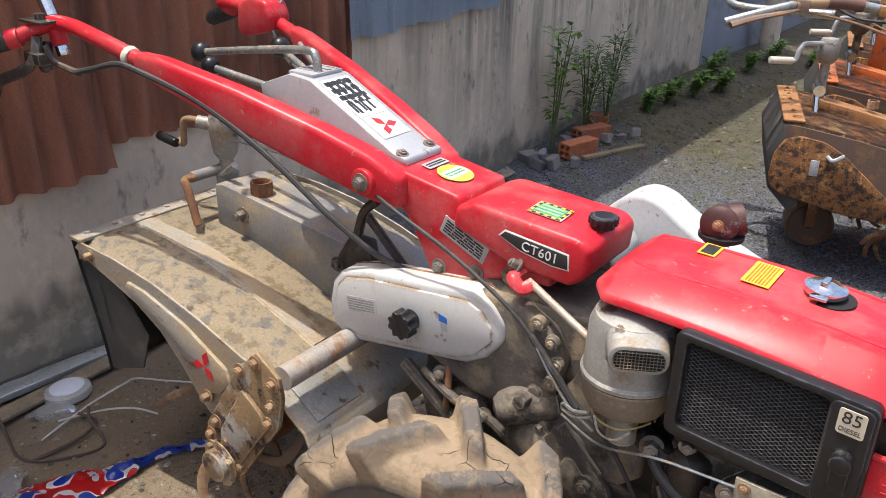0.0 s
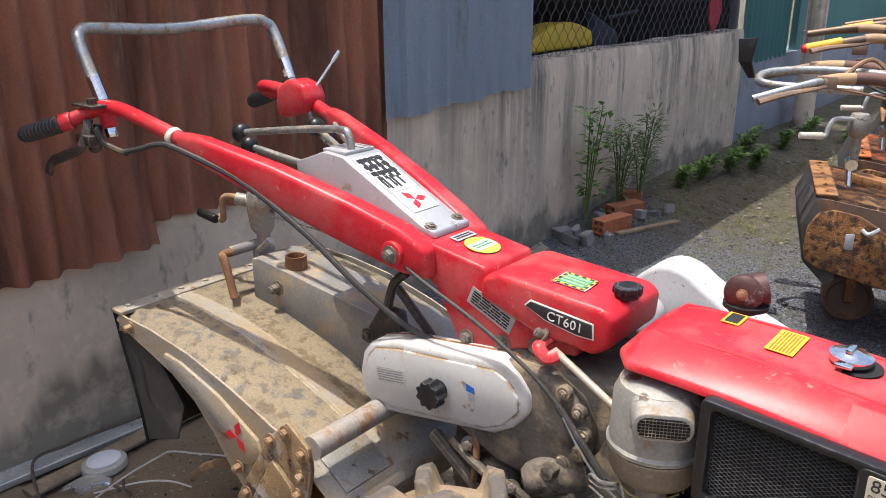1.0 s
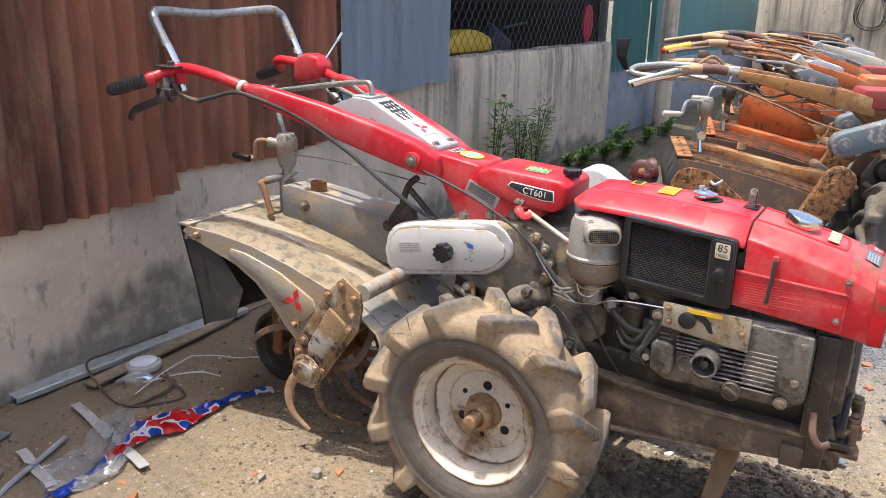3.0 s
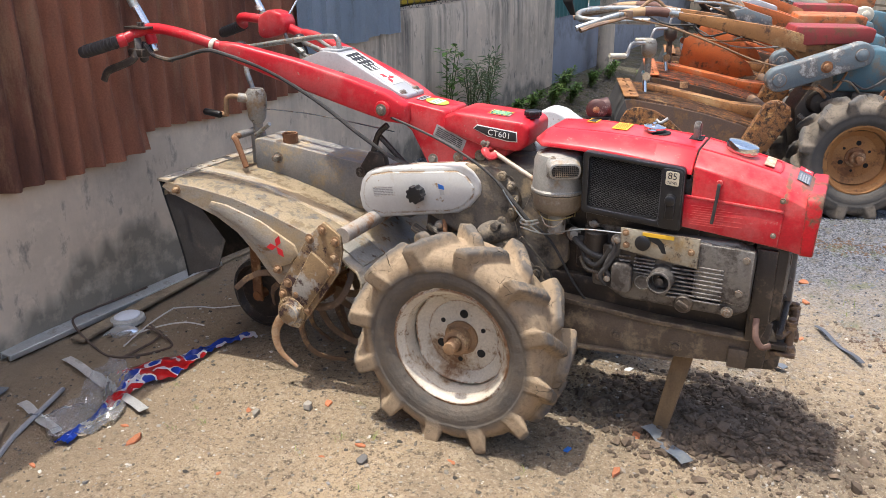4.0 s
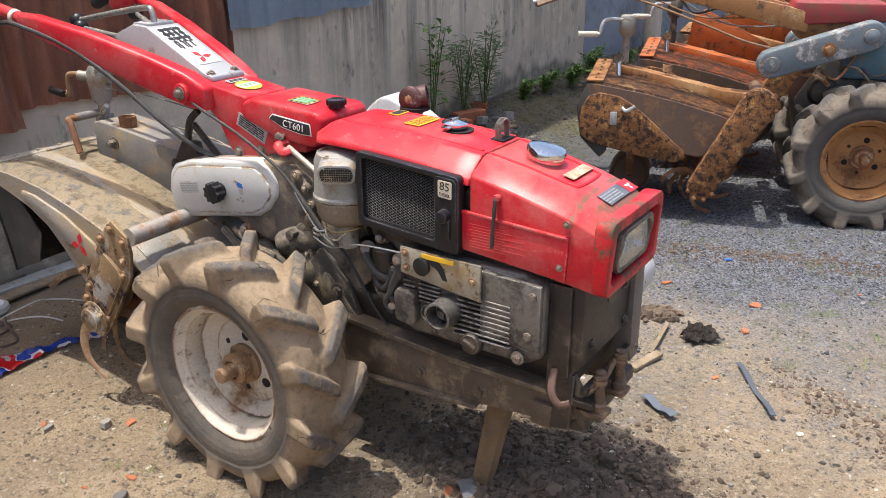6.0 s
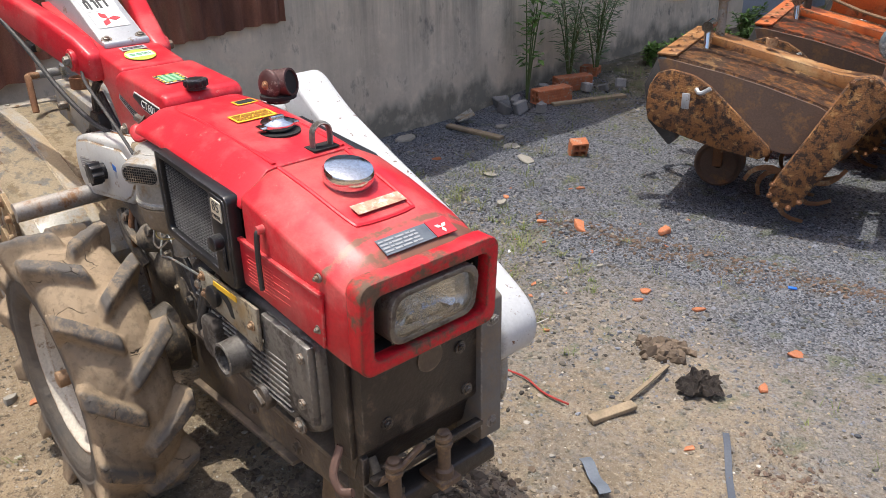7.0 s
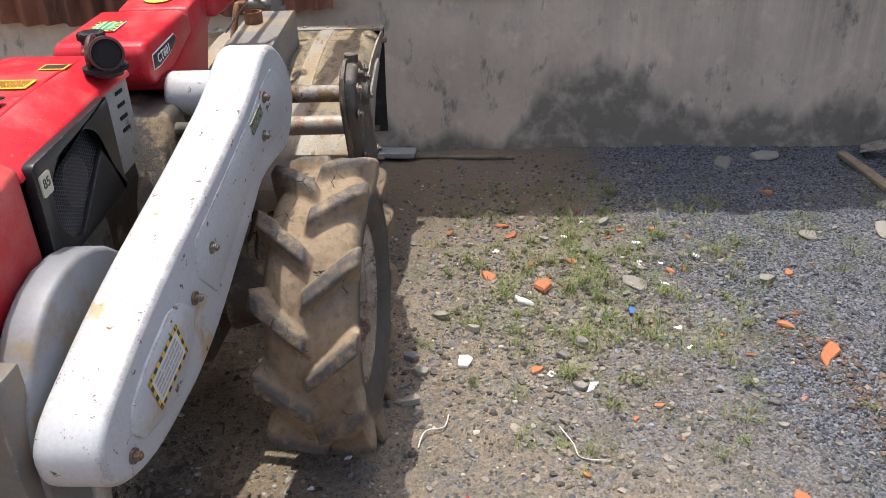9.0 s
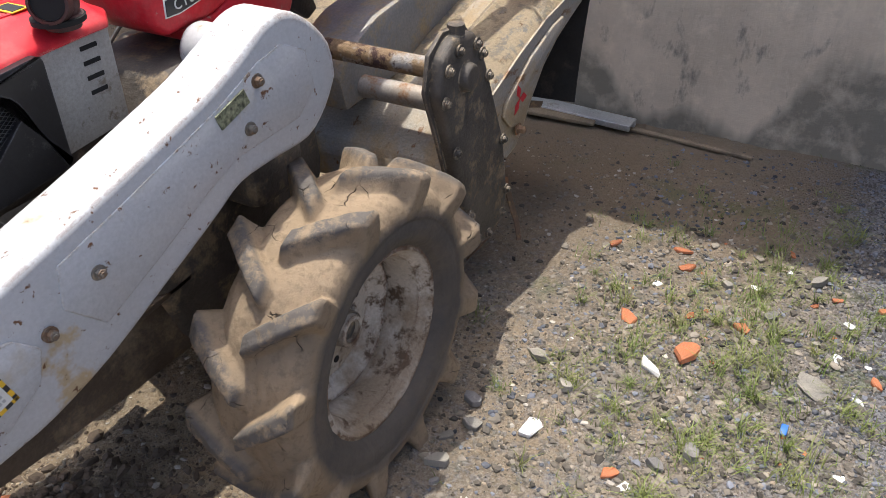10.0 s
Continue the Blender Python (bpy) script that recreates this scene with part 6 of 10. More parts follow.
# far handle end: red lever housing
bm = prism([(-1.02, 1.055), (-1.0, 1.045), (-0.93, 1.062), (-0.915, 1.09), (-0.93, 1.118), (-0.975, 1.128), (-1.015, 1.108)], 0.180, 0.250, "y", 0.012, 3)
for v_ in bm.verts:
    v_.co.x, v_.co.z = -0.965 + (v_.co.x + 0.965) * 1.22, 1.085 + (v_.co.z - 1.085) * 1.25
part("lever_housing", bm, RED, af, "scuffed red lever housing")
bm = cyl((-0.925, 0.225, 1.115), (-0.902, 0.287, 1.197), 0.0042, n=10)
cyl((-0.907, 0.272, 1.178), (-0.900, 0.29, 1.203), 0.0065, n=10, bm=bm)
part("lever_stalk", bm, CHROME, af)
bm = tube([(-0.93, 0.205, 1.06), (-0.90, 0.20, 1.02), (-0.82, 0.18, 0.985), (-0.76, 0.165, 0.97)], 0.006, 8)
cyl((-0.88, 0.195, 1.015), (-0.84, 0.185, 0.995), 0.011, n=12, bm=bm)
part("far_cable", bm, PIPE, af)
bm = tube([(-0.935, 0.238, 1.12), (-0.90, 0.235, 1.06), (-0.86, 0.22, 1.02), (-0.84, 0.21, 0.99)], 0.004, 6)
part("far_cable", bm, RUBBER, af)
# grab bar across the handles
bm = tube([(-1.140, -0.221, 1.085), (-1.150, -0.221, 1.115), (-1.235, -0.213, 1.235), (-1.258, -0.195, 1.262), (-1.262, -0.16, 1.268), (-1.235, 0.02, 1.258), (-1.19, 0.24, 1.272), (-1.178, 0.285, 1.262), (-1.165, 0.303, 1.235), (-1.085, 0.283, 1.120), (-1.07, 0.27, 1.09)], 0.0145, 16, 8)
bar = part("grab_bar", bm, PIPE, tractor, "worn tubular steel grab bar")
part("bar_sleeve", cyl((-1.148, -0.221, 1.112), (-1.185, -0.218, 1.166), 0.0155, n=16), CHROME, bar, "brighter chromed lower sleeve")
part("bar_sleeve", cyl((-1.083, 0.282, 1.118), (-1.118, 0.29, 1.168), 0.0155, n=16), CHROME, bar, "brighter chromed lower sleeve")
bm = cyl((-1.139, -0.222, 1.100), (-1.128, -0.222, 1.055), 0.018, n=18, bev=0.003)
part("bar_socket", bm, RED, bar)
part("socket_nut", cyl((-1.128, -0.222, 1.055), (-1.122, -0.222, 1.033), 0.014, n=6, bev=0.001), CHROME, bar)

# gear console
bm = prism([(-0.300, 0.912), (-0.303, 0.926), (-0.335, 0.932), (-0.545, 1.036), (-0.605, 1.040), (-0.690, 1.008), (-0.685, 0.975), (-0.60, 0.94)], -0.050, 0.060, "y", 0.004, 2)
con = part("gear_console", bm, SILVER, tractor, "silver gear-lever console")
pu, pv = Vector((0.21, 0, -0.104)).normalized(), Vector((0, 1, 0))
pc = Vector((-0.45, 0.005, 0.9895))
m = basis(pc, pv, -pu)
mm = m.to_3x3()
part("shift_chart", quad_plate(pc + mm @ Vector((0, 0.035, 0)), mm @ Vector((0.040, 0, 0)), mm @ Vector((0, 0.060, 0)), 0.0012), WHITEST, con, "worn black and white shift chart")
part("chart_print", bars(m @ Matrix.Translation((0, 0.058, 0.0014)), 0.072, 0.068, 3, seed=11), BLACKST, con)
part("chart_print", bars(m @ Matrix.Translation((0, 0.052, 0.0014)) @ Matrix.Rotation(math.pi / 2, 4, "Z"), 0.075, 0.070, 4, seed=12), BLACKST, con)
bm = B()
for k in range(7):
    x = -0.030 + k * 0.008
    if k not in (2, 5):
        quad_plate(pc + mm @ Vector((x, 0.003, 0.0014)), mm @ Vector((0.0030, 0, 0)), mm @ Vector((0, 0.015 + 0.004 * (k % 3), 0)), 0.0006, bm=bm)
part("chart_bars", bm, BLACKST, con)
part("emblem_field", quad_plate(pc + mm @ Vector((0, -0.060, 0)), mm @ Vector((0.038, 0, 0)), mm @ Vector((0, 0.033, 0)), 0.0012), WHITEST, con)
part("emblem", diamonds(m @ Matrix.Translation((-0.002, -0.060, 0.0015)) @ Matrix.Rotation(0.5, 4, "Z"), 0.031), REDST, con, "red three-diamond emblem")
bolts(con, "console_bolt", ((-0.322, -0.036, 0.930), (-0.322, 0.046, 0.930)), (0.3, 0, 1), 0.0085, 0.006, BOLT)
bm = box(-0.62, -0.55, -0.035, 0.05, 1.036, 1.044, 0.003)
for y in (-0.01, 0.02, 0.04):
    box(-0.615, -0.555, y - 0.003, y + 0.003, 1.0435, 1.0455, bm=bm)
part("lever_gate", bm, SILVER, con)
# gear levers
bm = tube([(-0.565, -0.005, 1.035), (-0.57, -0.005, 1.070), (-0.60, 0.0, 1.080), (-0.75, 0.02, 1.060), (-0.985, 0.042, 1.022)], 0.0085, 12)
lv = part("gear_lever", bm, PIPE, con, "plated gear lever with a black ball")
part("lever_ball", ball((-0.995, 0.043, 1.020), 0.025), BLACKP, lv)
bm = tube([(-0.66, -0.025, 0.995), (-0.86, -0.025, 1.012)], 0.0075, 12, 1)
lv = part("gear_lever", bm, PIPE, con, "plated gear lever with a black ball")
part("lever_ball", ball((-0.878, -0.025, 1.015), 0.0215), BLACKP, lv)
bm = tube([(-0.64, 0.045, 1.02), (-0.78, 0.10, 1.045)], 0.0075, 12, 1)
tube([(-0.62, 0.05, 1.03), (-0.74, 0.115, 1.06)], 0.006, 12, 1, bm=bm)
lv = part("gear_lever", bm, PIPE, con, "plated gear lever with a black ball")
part("lever_ball", ball((-0.795, 0.106, 1.048), 0.023), BLACKP, lv)

# white side case with its knob
prof = [(-0.430, 0.575), (-0.412, 0.560), (-0.365, 0.553), (-0.10, 0.603), (-0.060, 0.628), (-0.025, 0.672), (-0.026, 0.705), (-0.052, 0.738), (-0.085, 0.752), (-0.34, 0.716), (-0.405, 0.697), (-0.428, 0.668), (-0.438, 0.620)]
bm = prism(prof, -0.128, -0.060, "y", 0.010, 3)
cx_, cz_ = -0.232, 0.652
inner = [(cx_ + (x - cx_) * 0.90, cz_ + (z - cz_) * 0.80) for x, z in prof]
prism(inner, -0.133, -0.120, "y", 0.004, 2, bm=bm)
case = part("side_case", bm, CREAM, tractor, "white enamelled side case")
bm = prism([(cx_ + (x - cx_) * 1.006, cz_ + (z - cz_) * 1.012) for x, z in prof], -0.085, -0.077, "y", 0.002)
part("case_seam", bm, RUST, case)
kc = (-0.222, -0.133, 0.655)
kn = [((0.0255 + 0.0028 * math.cos(9 * a_)) * math.cos(a_) + kc[0], (0.0255 + 0.0028 * math.cos(9 * a_)) * math.sin(a_) + kc[2]) for a_ in [2 * math.pi * q / 72 for q in range(72)]]
bm = prism(kn, kc[1] - 0.036, kc[1] - 0.010, "y", 0.002)
cyl((kc[0], kc[1], kc[2]), (kc[0], kc[1] - 0.012, kc[2]), 0.020, n=24, bm=bm)
part("case_knob", bm, BLACKP, case, "black fluted knob")
m = basis((-0.345, -0.1332, 0.643), (1, 0, 0.17), (-0.17, 0, 1))
part("case_label", quad_plate(m.translation, m.to_3x3() @ Vector((0.038, 0, 0)), m.to_3x3() @ Vector((0, 0.016, 0)), 0.0008), CREAM, case)
part("label_print", bars(m @ Matrix.Translation((0, 0, 0.0009)), 0.07, 0.026, 5, seed=8), mat("grey_print", (0.30, 0.29, 0.28), None, 30, 0.5, bump=0), case)
m = basis((-0.148, -0.1332, 0.676), (1, 0, 0.17), (-0.17, 0, 1))
part("arrow_sticker", quad_plate(m.translation, m.to_3x3() @ Vector((0.009, 0, 0)), m.to_3x3() @ Vector((0, 0.015, 0)), 0.0008, pts=[(-1, 1), (1, 0.5), (1, -0.3), (-1, 0.0)]), BLUEST, case, "small blue arrow sticker")
part("arrow_tail", quad_plate(m @ Vector((0, -0.012, 0)), m.to_3x3() @ Vector((0.007, 0, 0)), m.to_3x3() @ Vector((0, 0.008, 0)), 0.0007), SILVERST, case)

# ---------------- rotary tiller ----------------
TN, TF = -0.285, 0.360
PROF = [(-1.105, 0.618), (-1.08, 0.627), (-0.95, 0.624), (-0.81, 0.609), (-0.66, 0.572), (-0.53, 0.530), (-0.45, 0.500)]


def hood_z(x):
    return float(np.interp(x, [p[0] for p in PROF], [p[1] for p in PROF]))


t = bmesh.new()
ys = [TN, TN + 0.006, TN + 0.035, -0.15, -0.10, 0.03, 0.16, 0.22, TF - 0.035, TF - 0.006, TF]
dz = [-0.045, -0.020, 0.0, 0.0, 0.0, 0.0, 0.0, 0.0, 0.0, -0.020, -0.045]
xs = np.linspace(-1.105, -0.45, 22)
rows = [[t.verts.new((x, y, hood_z(x) + d)) for y, d in zip(ys, dz)] for x in xs]
fs = []
for A, C in zip(rows, rows[1:]):
    for i in range(len(ys) - 1):
        fs.append(t.faces.new((A[i], A[i + 1], C[i + 1], C[i])))
bmesh.ops.solidify(t, geom=fs, thickness=0.004)
tiller = part("tiller_hood", t, TILL, tractor, "dented grey tiller hood caked with dried mud")
for y0 in (-0.150, 0.165):
    bm = loft([[(x, y0, hood_z(x)), (x, y0 + 0.05, hood_z(x)), (x, y0 + 0.045, hood_z(x) + 0.006), (x, y0 + 0.005, hood_z(x) + 0.006)] for x in np.linspace(-1.06, -0.47, 12)])
    part("hood_rib", bm, TILL, tiller)
bm = box(-1.118, -1.070, TN - 0.004, TF + 0.004, 0.622, 0.632, 0.002)
for y in np.linspace(TN + 0.03, TF - 0.03, 9):
    cyl((-1.094, y, 0.632), (-1.094, y, 0.636), 0.007, n=10, bm=bm)
part("rear_strip", bm, TILL, tiller)
for s, y in ((-1, TN), (1, TF)):
    side = [(-1.10, 0.605), (-1.07, 0.588), (-0.97, 0.560), (-0.88, 0.532), (-0.80, 0.490), (-0.735, 0.430), (-0.69, 0.375), (-0.65, 0.340), (-0.60, 0.335), (-0.50, 0.40), (-0.44, 0.49), (-0.45, 0.515), (-0.53, 0.527), (-0.66, 0.568), (-0.81, 0.604), (-0.95, 0.620), (-1.08, 0.624)]
    bm = prism(side, y - 0.0025, y + 0.0025, "y", 0.0008, 1)
    part("side_skirt", bm, TILL, tiller)
    rp = [(-0.905, 0.565), (-0.89, 0.585), (-0.83, 0.580), (-0.70, 0.545), (-0.575, 0.485), (-0.56, 0.455), (-0.60, 0.415), (-0.66, 0.395), (-0.72, 0.455), (-0.79, 0.515)]
    bm = prism(rp, y + s * 0.002, y + s * 0.012, "y", 0.006, 2)
    part("raised_panel", bm, TILL, tiller)
    part("emblem", diamonds(basis((-0.640, y + s * 0.0125, 0.470), (-s, 0, 0.35 * s), (0, 0, 1)), 0.040), REDST, tiller, "faded red three-diamond emblem")
    bolts(tiller, "skirt_bolt", ((-1.035, y + s * 0.003, 0.603), (-0.640, y + s * 0.012, 0.395)), (0, s, 0), 0.010, 0.016, HUBM)
# drive tubes across the front
bm = cyl((-0.385, -0.31, 0.548), (-0.385, 0.37, 0.553), 0.024, n=24)
part("cross_tube", bm, mat("rusty_painted_tube", (0.30, 0.29, 0.28), (0.36, 0.31, 0.25), 9, 0.55, 0.2, c3=(0.26, 0.14, 0.07), th=0.56, s3=14, bump=0.2), tiller, "grey cross tube with rust")
bm = cyl((-0.30, 0.10, 0.66), (-0.30, 0.37, 0.66), 0.020, n=20)
part("drive_tube", bm, PLATE, tiller)
# near side plate with bolts
pl = [(-0.445, 0.585), (-0.388, 0.548), (-0.384, 0.500), (-0.40, 0.430), (-0.52, 0.262), (-0.56, 0.222), (-0.605, 0.222), (-0.632, 0.26), (-0.625, 0.345), (-0.505, 0.530)]
bm = prism(pl, -0.318, -0.306, "y", 0.003, 2)
sp = part("side_plate", bm, PLATE, tiller, "rusty bolted side plate")
bm = prism([(-0.49, 0.49), (-0.435, 0.45), (-0.425, 0.42), (-0.53, 0.275), (-0.575, 0.31), (-0.57, 0.36)], -0.328, -0.316, "y", 0.008, 2)
part("plate_boss", bm, PLATE, sp)
bolts(sp, "plate_bolt", [(x, -0.318, z) for x, z in ((-0.450, 0.560), (-0.497, 0.525), (-0.405, 0.530), (-0.412, 0.478), (-0.425, 0.432), (-0.590, 0.365), (-0.612, 0.325), (-0.52, 0.285), (-0.556, 0.335))], (0, -1, 0), 0.0105, 0.011, HUBM)
bm = lathe([(0.050, 0), (0.050, 0.014), (0.038, 0.020), (0.034, 0.034), (0.020, 0.037), (0, 0.037)], (-0.577, -0.316, 0.272), (-0.577, -1, 0.272), 28)
for k in range(4):
    a = k * math.pi / 2 + 0.5
    bolt((-0.577 + 0.042 * math.cos(a), -0.331, 0.272 + 0.042 * math.sin(a)), (0, -1, 0), 0.008, 0.008, bm=bm)
part("bearing_cap", bm, PLATE, sp)
# far chain case
ch = [(-0.37, 0.70), (-0.345, 0.728), (-0.27, 0.738), (-0.225, 0.712), (-0.21, 0.65), (-0.255, 0.52), (-0.32, 0.33), (-0.355, 0.252), (-0.42, 0.225), (-0.49, 0.245), (-0.515, 0.30), (-0.485, 0.45), (-0.40, 0.64)]
bm = prism(ch, 0.368, 0.408, "y", 0.012, 3)
prism([(-0.345 + (x + 0.345) * 1.10, 0.49 + (z - 0.49) * 1.04) for x, z in ch], 0.376, 0.384, "y", 0.001, 1, bm=bm)
cyl((-0.305, 0.405, 0.655), (-0.305, 0.425, 0.655), 0.03, 0.024, 20, 0.003, bm=bm)
cyl((-0.302, 0.390, 0.732), (-0.302, 0.390, 0.752), 0.016, n=14, bm=bm)
cc = part("chain_case", bm, CAST, tiller, "grimy cast chain case")
c0 = Vector((-0.345, 0.49))
bolts(cc, "case_bolt", [(p.x, 0.411, p.y) for p in [Vector(q).lerp(c0, 0.10) for q in ch]], (0, 1, 0), 0.008, 0.008, CAST)
# rotor shaft and tines
bm = cyl((-0.577, -0.31, 0.272), (-0.577, 0.37, 0.272), 0.024, n=18)
part("rotor_shaft", bm, RUST, tiller)
rnd = random.Random(4)
k = 0
for y in np.linspace(-0.27, 0.33, 9):
    for a0 in (0.0, math.pi / 2, math.pi, 1.5 * math.pi):
        a = a0 + k * 0.7
        k += 1
        s = 1 if k % 2 else -1
        c = Vector((-0.577, y, 0.278))
        pts = []
        for f in np.linspace(0, 1, 9):
            r = 0.03 + 0.20 * f
            ang = a + 0.75 * f ** 2
            pts.append(c + Vector((r * math.cos(ang), s * 0.045 * max(0, f - 0.7) / 0.3, r * math.sin(ang))))
        if min(p.z for p in pts) < 0.02:
            continue
        part("tine", tube(pts, lambda q: 0.016 - 0.006 * q, 6, 1, flat=0.25), PINM, tiller)
bm = tube([(-0.577, -0.30, 0.272), (-0.625, -0.325, 0.235), (-0.640, -0.338, 0.185), (-0.620, -0.342, 0.130), (-0.565, -0.335, 0.085)], lambda q: 0.020 - 0.015 * q, 8, 6, flat=0.3)
part("tine", bm, mat("worn_tine_steel", (0.34, 0.20, 0.10), (0.25, 0.14, 0.08), 9, 0.5, 0.3, c3=(0.46, 0.36, 0.24), th=0.56, s3=8, soft=0.08), tiller, "curved worn steel tine")
# pale inner guard between tiller and wheel
bm = prism([(-0.47, 0.505), (-0.44, 0.500), (-0.345, 0.435), (-0.33, 0.40), (-0.345, 0.335), (-0.351, 0.335), (-0.337, 0.40), (-0.35, 0.43), (-0.445, 0.494), (-0.47, 0.498)], -0.300, 0.365, "y", 0.001, 1)
ap = part("front_apron", bm, TILL, tiller, "bent grey sheet apron")
bm = quad_plate((-0.392, -0.20, 0.4705), (0.044, 0, -0.030), (0, 0.062, 0), 0.0025, 0.001)
part("apron_patch", bm, GALV, ap, "pale bare metal patch")
# rear flaps
t = bmesh.new()
rows = []
for i in range(13):
    v = i / 12
    row = []
    for j in range(15):
        uu = j / 14
        y = TN - 0.004 + (TF - TN + 0.008) * uu
        row.append(t.verts.new((-1.108 + 0.075 * v + 0.014 * math.sin(uu * 7 + v * 3) * v, y, 0.622 - 0.325 * v)))
    rows.append(row)
fs = []
for A, C in zip(rows, rows[1:]):
    for i in range(14):
        fs.append(t.faces.new((A[i], A[i + 1], C[i + 1], C[i])))
bmesh.ops.solidify(t, geom=fs, thickness=0.005)
part("rear_flap", t, RUBBER, tiller, "black rubber mud flap")
bm = prism([(-1.108, 0.615), (-1.035, 0.300), (-0.90, 0.352), (-0.86, 0.45), (-0.95, 0.55)], TN + 0.004, TN + 0.008, "y")
part("side_flap", bm, RUBBER, tiller)
# centre beam and depth gear
bm = prism([(-0.93, 0.620), (-0.93, 0.722), (-0.90, 0.728), (-0.45, 0.678), (-0.35, 0.640), (-0.30, 0.60), (-0.32, 0.52), (-0.53, 0.528), (-0.66, 0.572), (-0.80, 0.60)], -0.008, 0.125, "y", 0.005, 2)
beam = part("tiller_beam", bm, TILLB, tiller, "dark grey box beam")
bm = lathe([(0.024, 0), (0.026, 0.002), (0.026, 0.034), (0.021, 0.034), (0.021, 0.010), (0, 0.010)], (-0.805, 0.030, 0.714), (-0.805, 0.030, 1), 28)
part("beam_socket", bm, RUST, beam, "rusty round socket")
bm = bolt((-0.833, -0.009, 0.668), (0, -1, 0), 0.013, 0.02)
cyl((-0.833, -0.009, 0.668), (-0.833, -0.034, 0.668), 0.008, n=10, bm=bm)
part("beam_bolt", bm, BOLT, beam)
def shift(bm):
    bm.transform(Matrix.Translation((-0.018, 0.040, 0)))
    return bm


bm = cyl((-0.945, 0.02, 0.62), (-0.945, 0.02, 0.785), 0.017, n=18)
box(-0.962, -0.930, -0.005, 0.045, 0.60, 0.73, 0.004, bm=bm)
cyl((-0.962, 0.02, 0.735), (-0.962, -0.075, 0.735), 0.013, n=14, bm=bm)
dg = part("depth_gear_post", shift(bm), TILLB, tiller)
bm = lathe([(0.020, -0.07), (0.030, -0.055), (0.034, -0.02), (0.037, 0.01), (0.036, 0.03), (0.026, 0.048), (0.0, 0.052)], (-0.945, 0.02, 0.835), (-0.945, 0.02, 1), 28)
cyl((-0.96, 0.0, 0.85), (-0.99, -0.02, 0.856), 0.016, n=14, bm=bm)
part("depth_gear_head", shift(bm), GALV, dg, "cast metal gear head")
bm = tube([(-0.985, -0.015, 0.857), (-1.020, -0.025, 0.858), (-1.034, -0.03, 0.845), (-1.038, -0.03, 0.80), (-1.05, -0.028, 0.792), (-1.075, -0.015, 0.793)], 0.0085, 10)
part("depth_crank", shift(bm), HUBM, dg, "rusty bent crank")
part("crank_grip", shift(cyl((-1.058, -0.038, 0.793), (-1.132, -0.034, 0.798), 0.012, n=14, bev=0.003)), BLACKP, dg)
bm = tube([(-0.957, -0.07, 0.735), (-0.955, -0.10, 0.735), (-0.94, -0.105, 0.72), (-0.90, -0.115, 0.64)], 0.010, 10, 4)
part("clamp_handle", shift(bm), RUST, dg)
bm = tube([(-0.94, 0.0, 0.725), (-0.89, -0.02, 0.755), (-0.86, -0.025, 0.775)], 0.008, 8)
tube([(-0.945, 0.02, 0.815), (-0.70, 0.02, 0.812), (-0.40, 0.03, 0.78)], 0.0022, 6, bm=bm)
tube([(-0.96, 0.03, 0.87), (-0.99, 0.04, 0.93), (-1.0, 0.05, 0.96)], 0.009, 10, 4, bm=bm)
part("depth_rod", shift(bm), PIPE, dg)
# tail wheel under the hood
bm = lathe([(0.115, -0.052), (0.130, -0.046), (0.136, -0.02), (0.136, 0.02), (0.130, 0.046), (0.115, 0.052), (0.10, 0.03), (0.02, 0.03), (0.02, -0.03), (0.10, -0.03)], (-0.955, 0.035, 0.140), (-0.955, 1, 0.140), 36, closed=True)
tw = part("tail_wheel", bm, DARK, tiller, "dark muddy tail wheel")
part("wheel_fork", box(-0.975, -0.935, -0.035, -0.024, 0.12, 0.60, 0.004), RUST, tw)
part("wheel_axle", cyl((-0.955, -0.04, 0.14), (-0.955, 0.10, 0.14), 0.018, n=14), RUST, tw)
# black hitch link block over the beam
bm = prism([(-0.475, 0.665), (-0.46, 0.70), (-0.43, 0.745), (-0.38, 0.745), (-0.37, 0.70), (-0.44, 0.65)], -0.075, -0.045, "y", 0.005)
tube([(-0.42, -0.06, 0.74), (-0.40, -0.06, 0.80), (-0.37, -0.055, 0.83)], 0.010, 8, bm=bm)
tube([(-0.40, -0.05, 0.79), (-0.30, -0.05, 0.70), (-0.24, -0.05, 0.64)], 0.009, 8, bm=bm)
bolt((-0.462, -0.076, 0.675), (0, -1, 0), 0.011, 0.010, bm=bm)
part("hitch_link", bm, DARK, tractor)

# ---------------- far side: belt guard, flywheel guard, second grille ----------------
def slant(bm):
    for v in bm.verts:
        v.co.y -= 0.088 * (v.co.x - 0.12)
    return bm


bg = [(-0.048, 0.735), (-0.040, 0.790), (0.0, 0.838), (0.045, 0.864), (0.090, 0.860), (0.13, 0.838), (0.20, 0.803), (0.29, 0.771), (0.38, 0.741), (0.48, 0.710), (0.56, 0.685), (0.65, 0.652), (0.72, 0.622), (0.785, 0.590),
      (0.815, 0.555), (0.812, 0.512), (0.788, 0.484), (0.74, 0.464), (0.68, 0.458), (0.60, 0.466), (0.54, 0.476), (0.449, 0.507), (0.338, 0.562), (0.236, 0.614), (0.177, 0.645), (0.107, 0.652), (0.028, 0.656), (-0.018, 0.690)]
bm = prism([tuple(v.xy) for v in curve_pts([(*p, 0) for p in bg + bg[:1]], 3)[:-1]], 0.205, 0.296, "y", 0.011, 3)
guard = part("belt_guard", slant(bm), WHITE, tractor, "long white belt guard with chipped rusty edges")
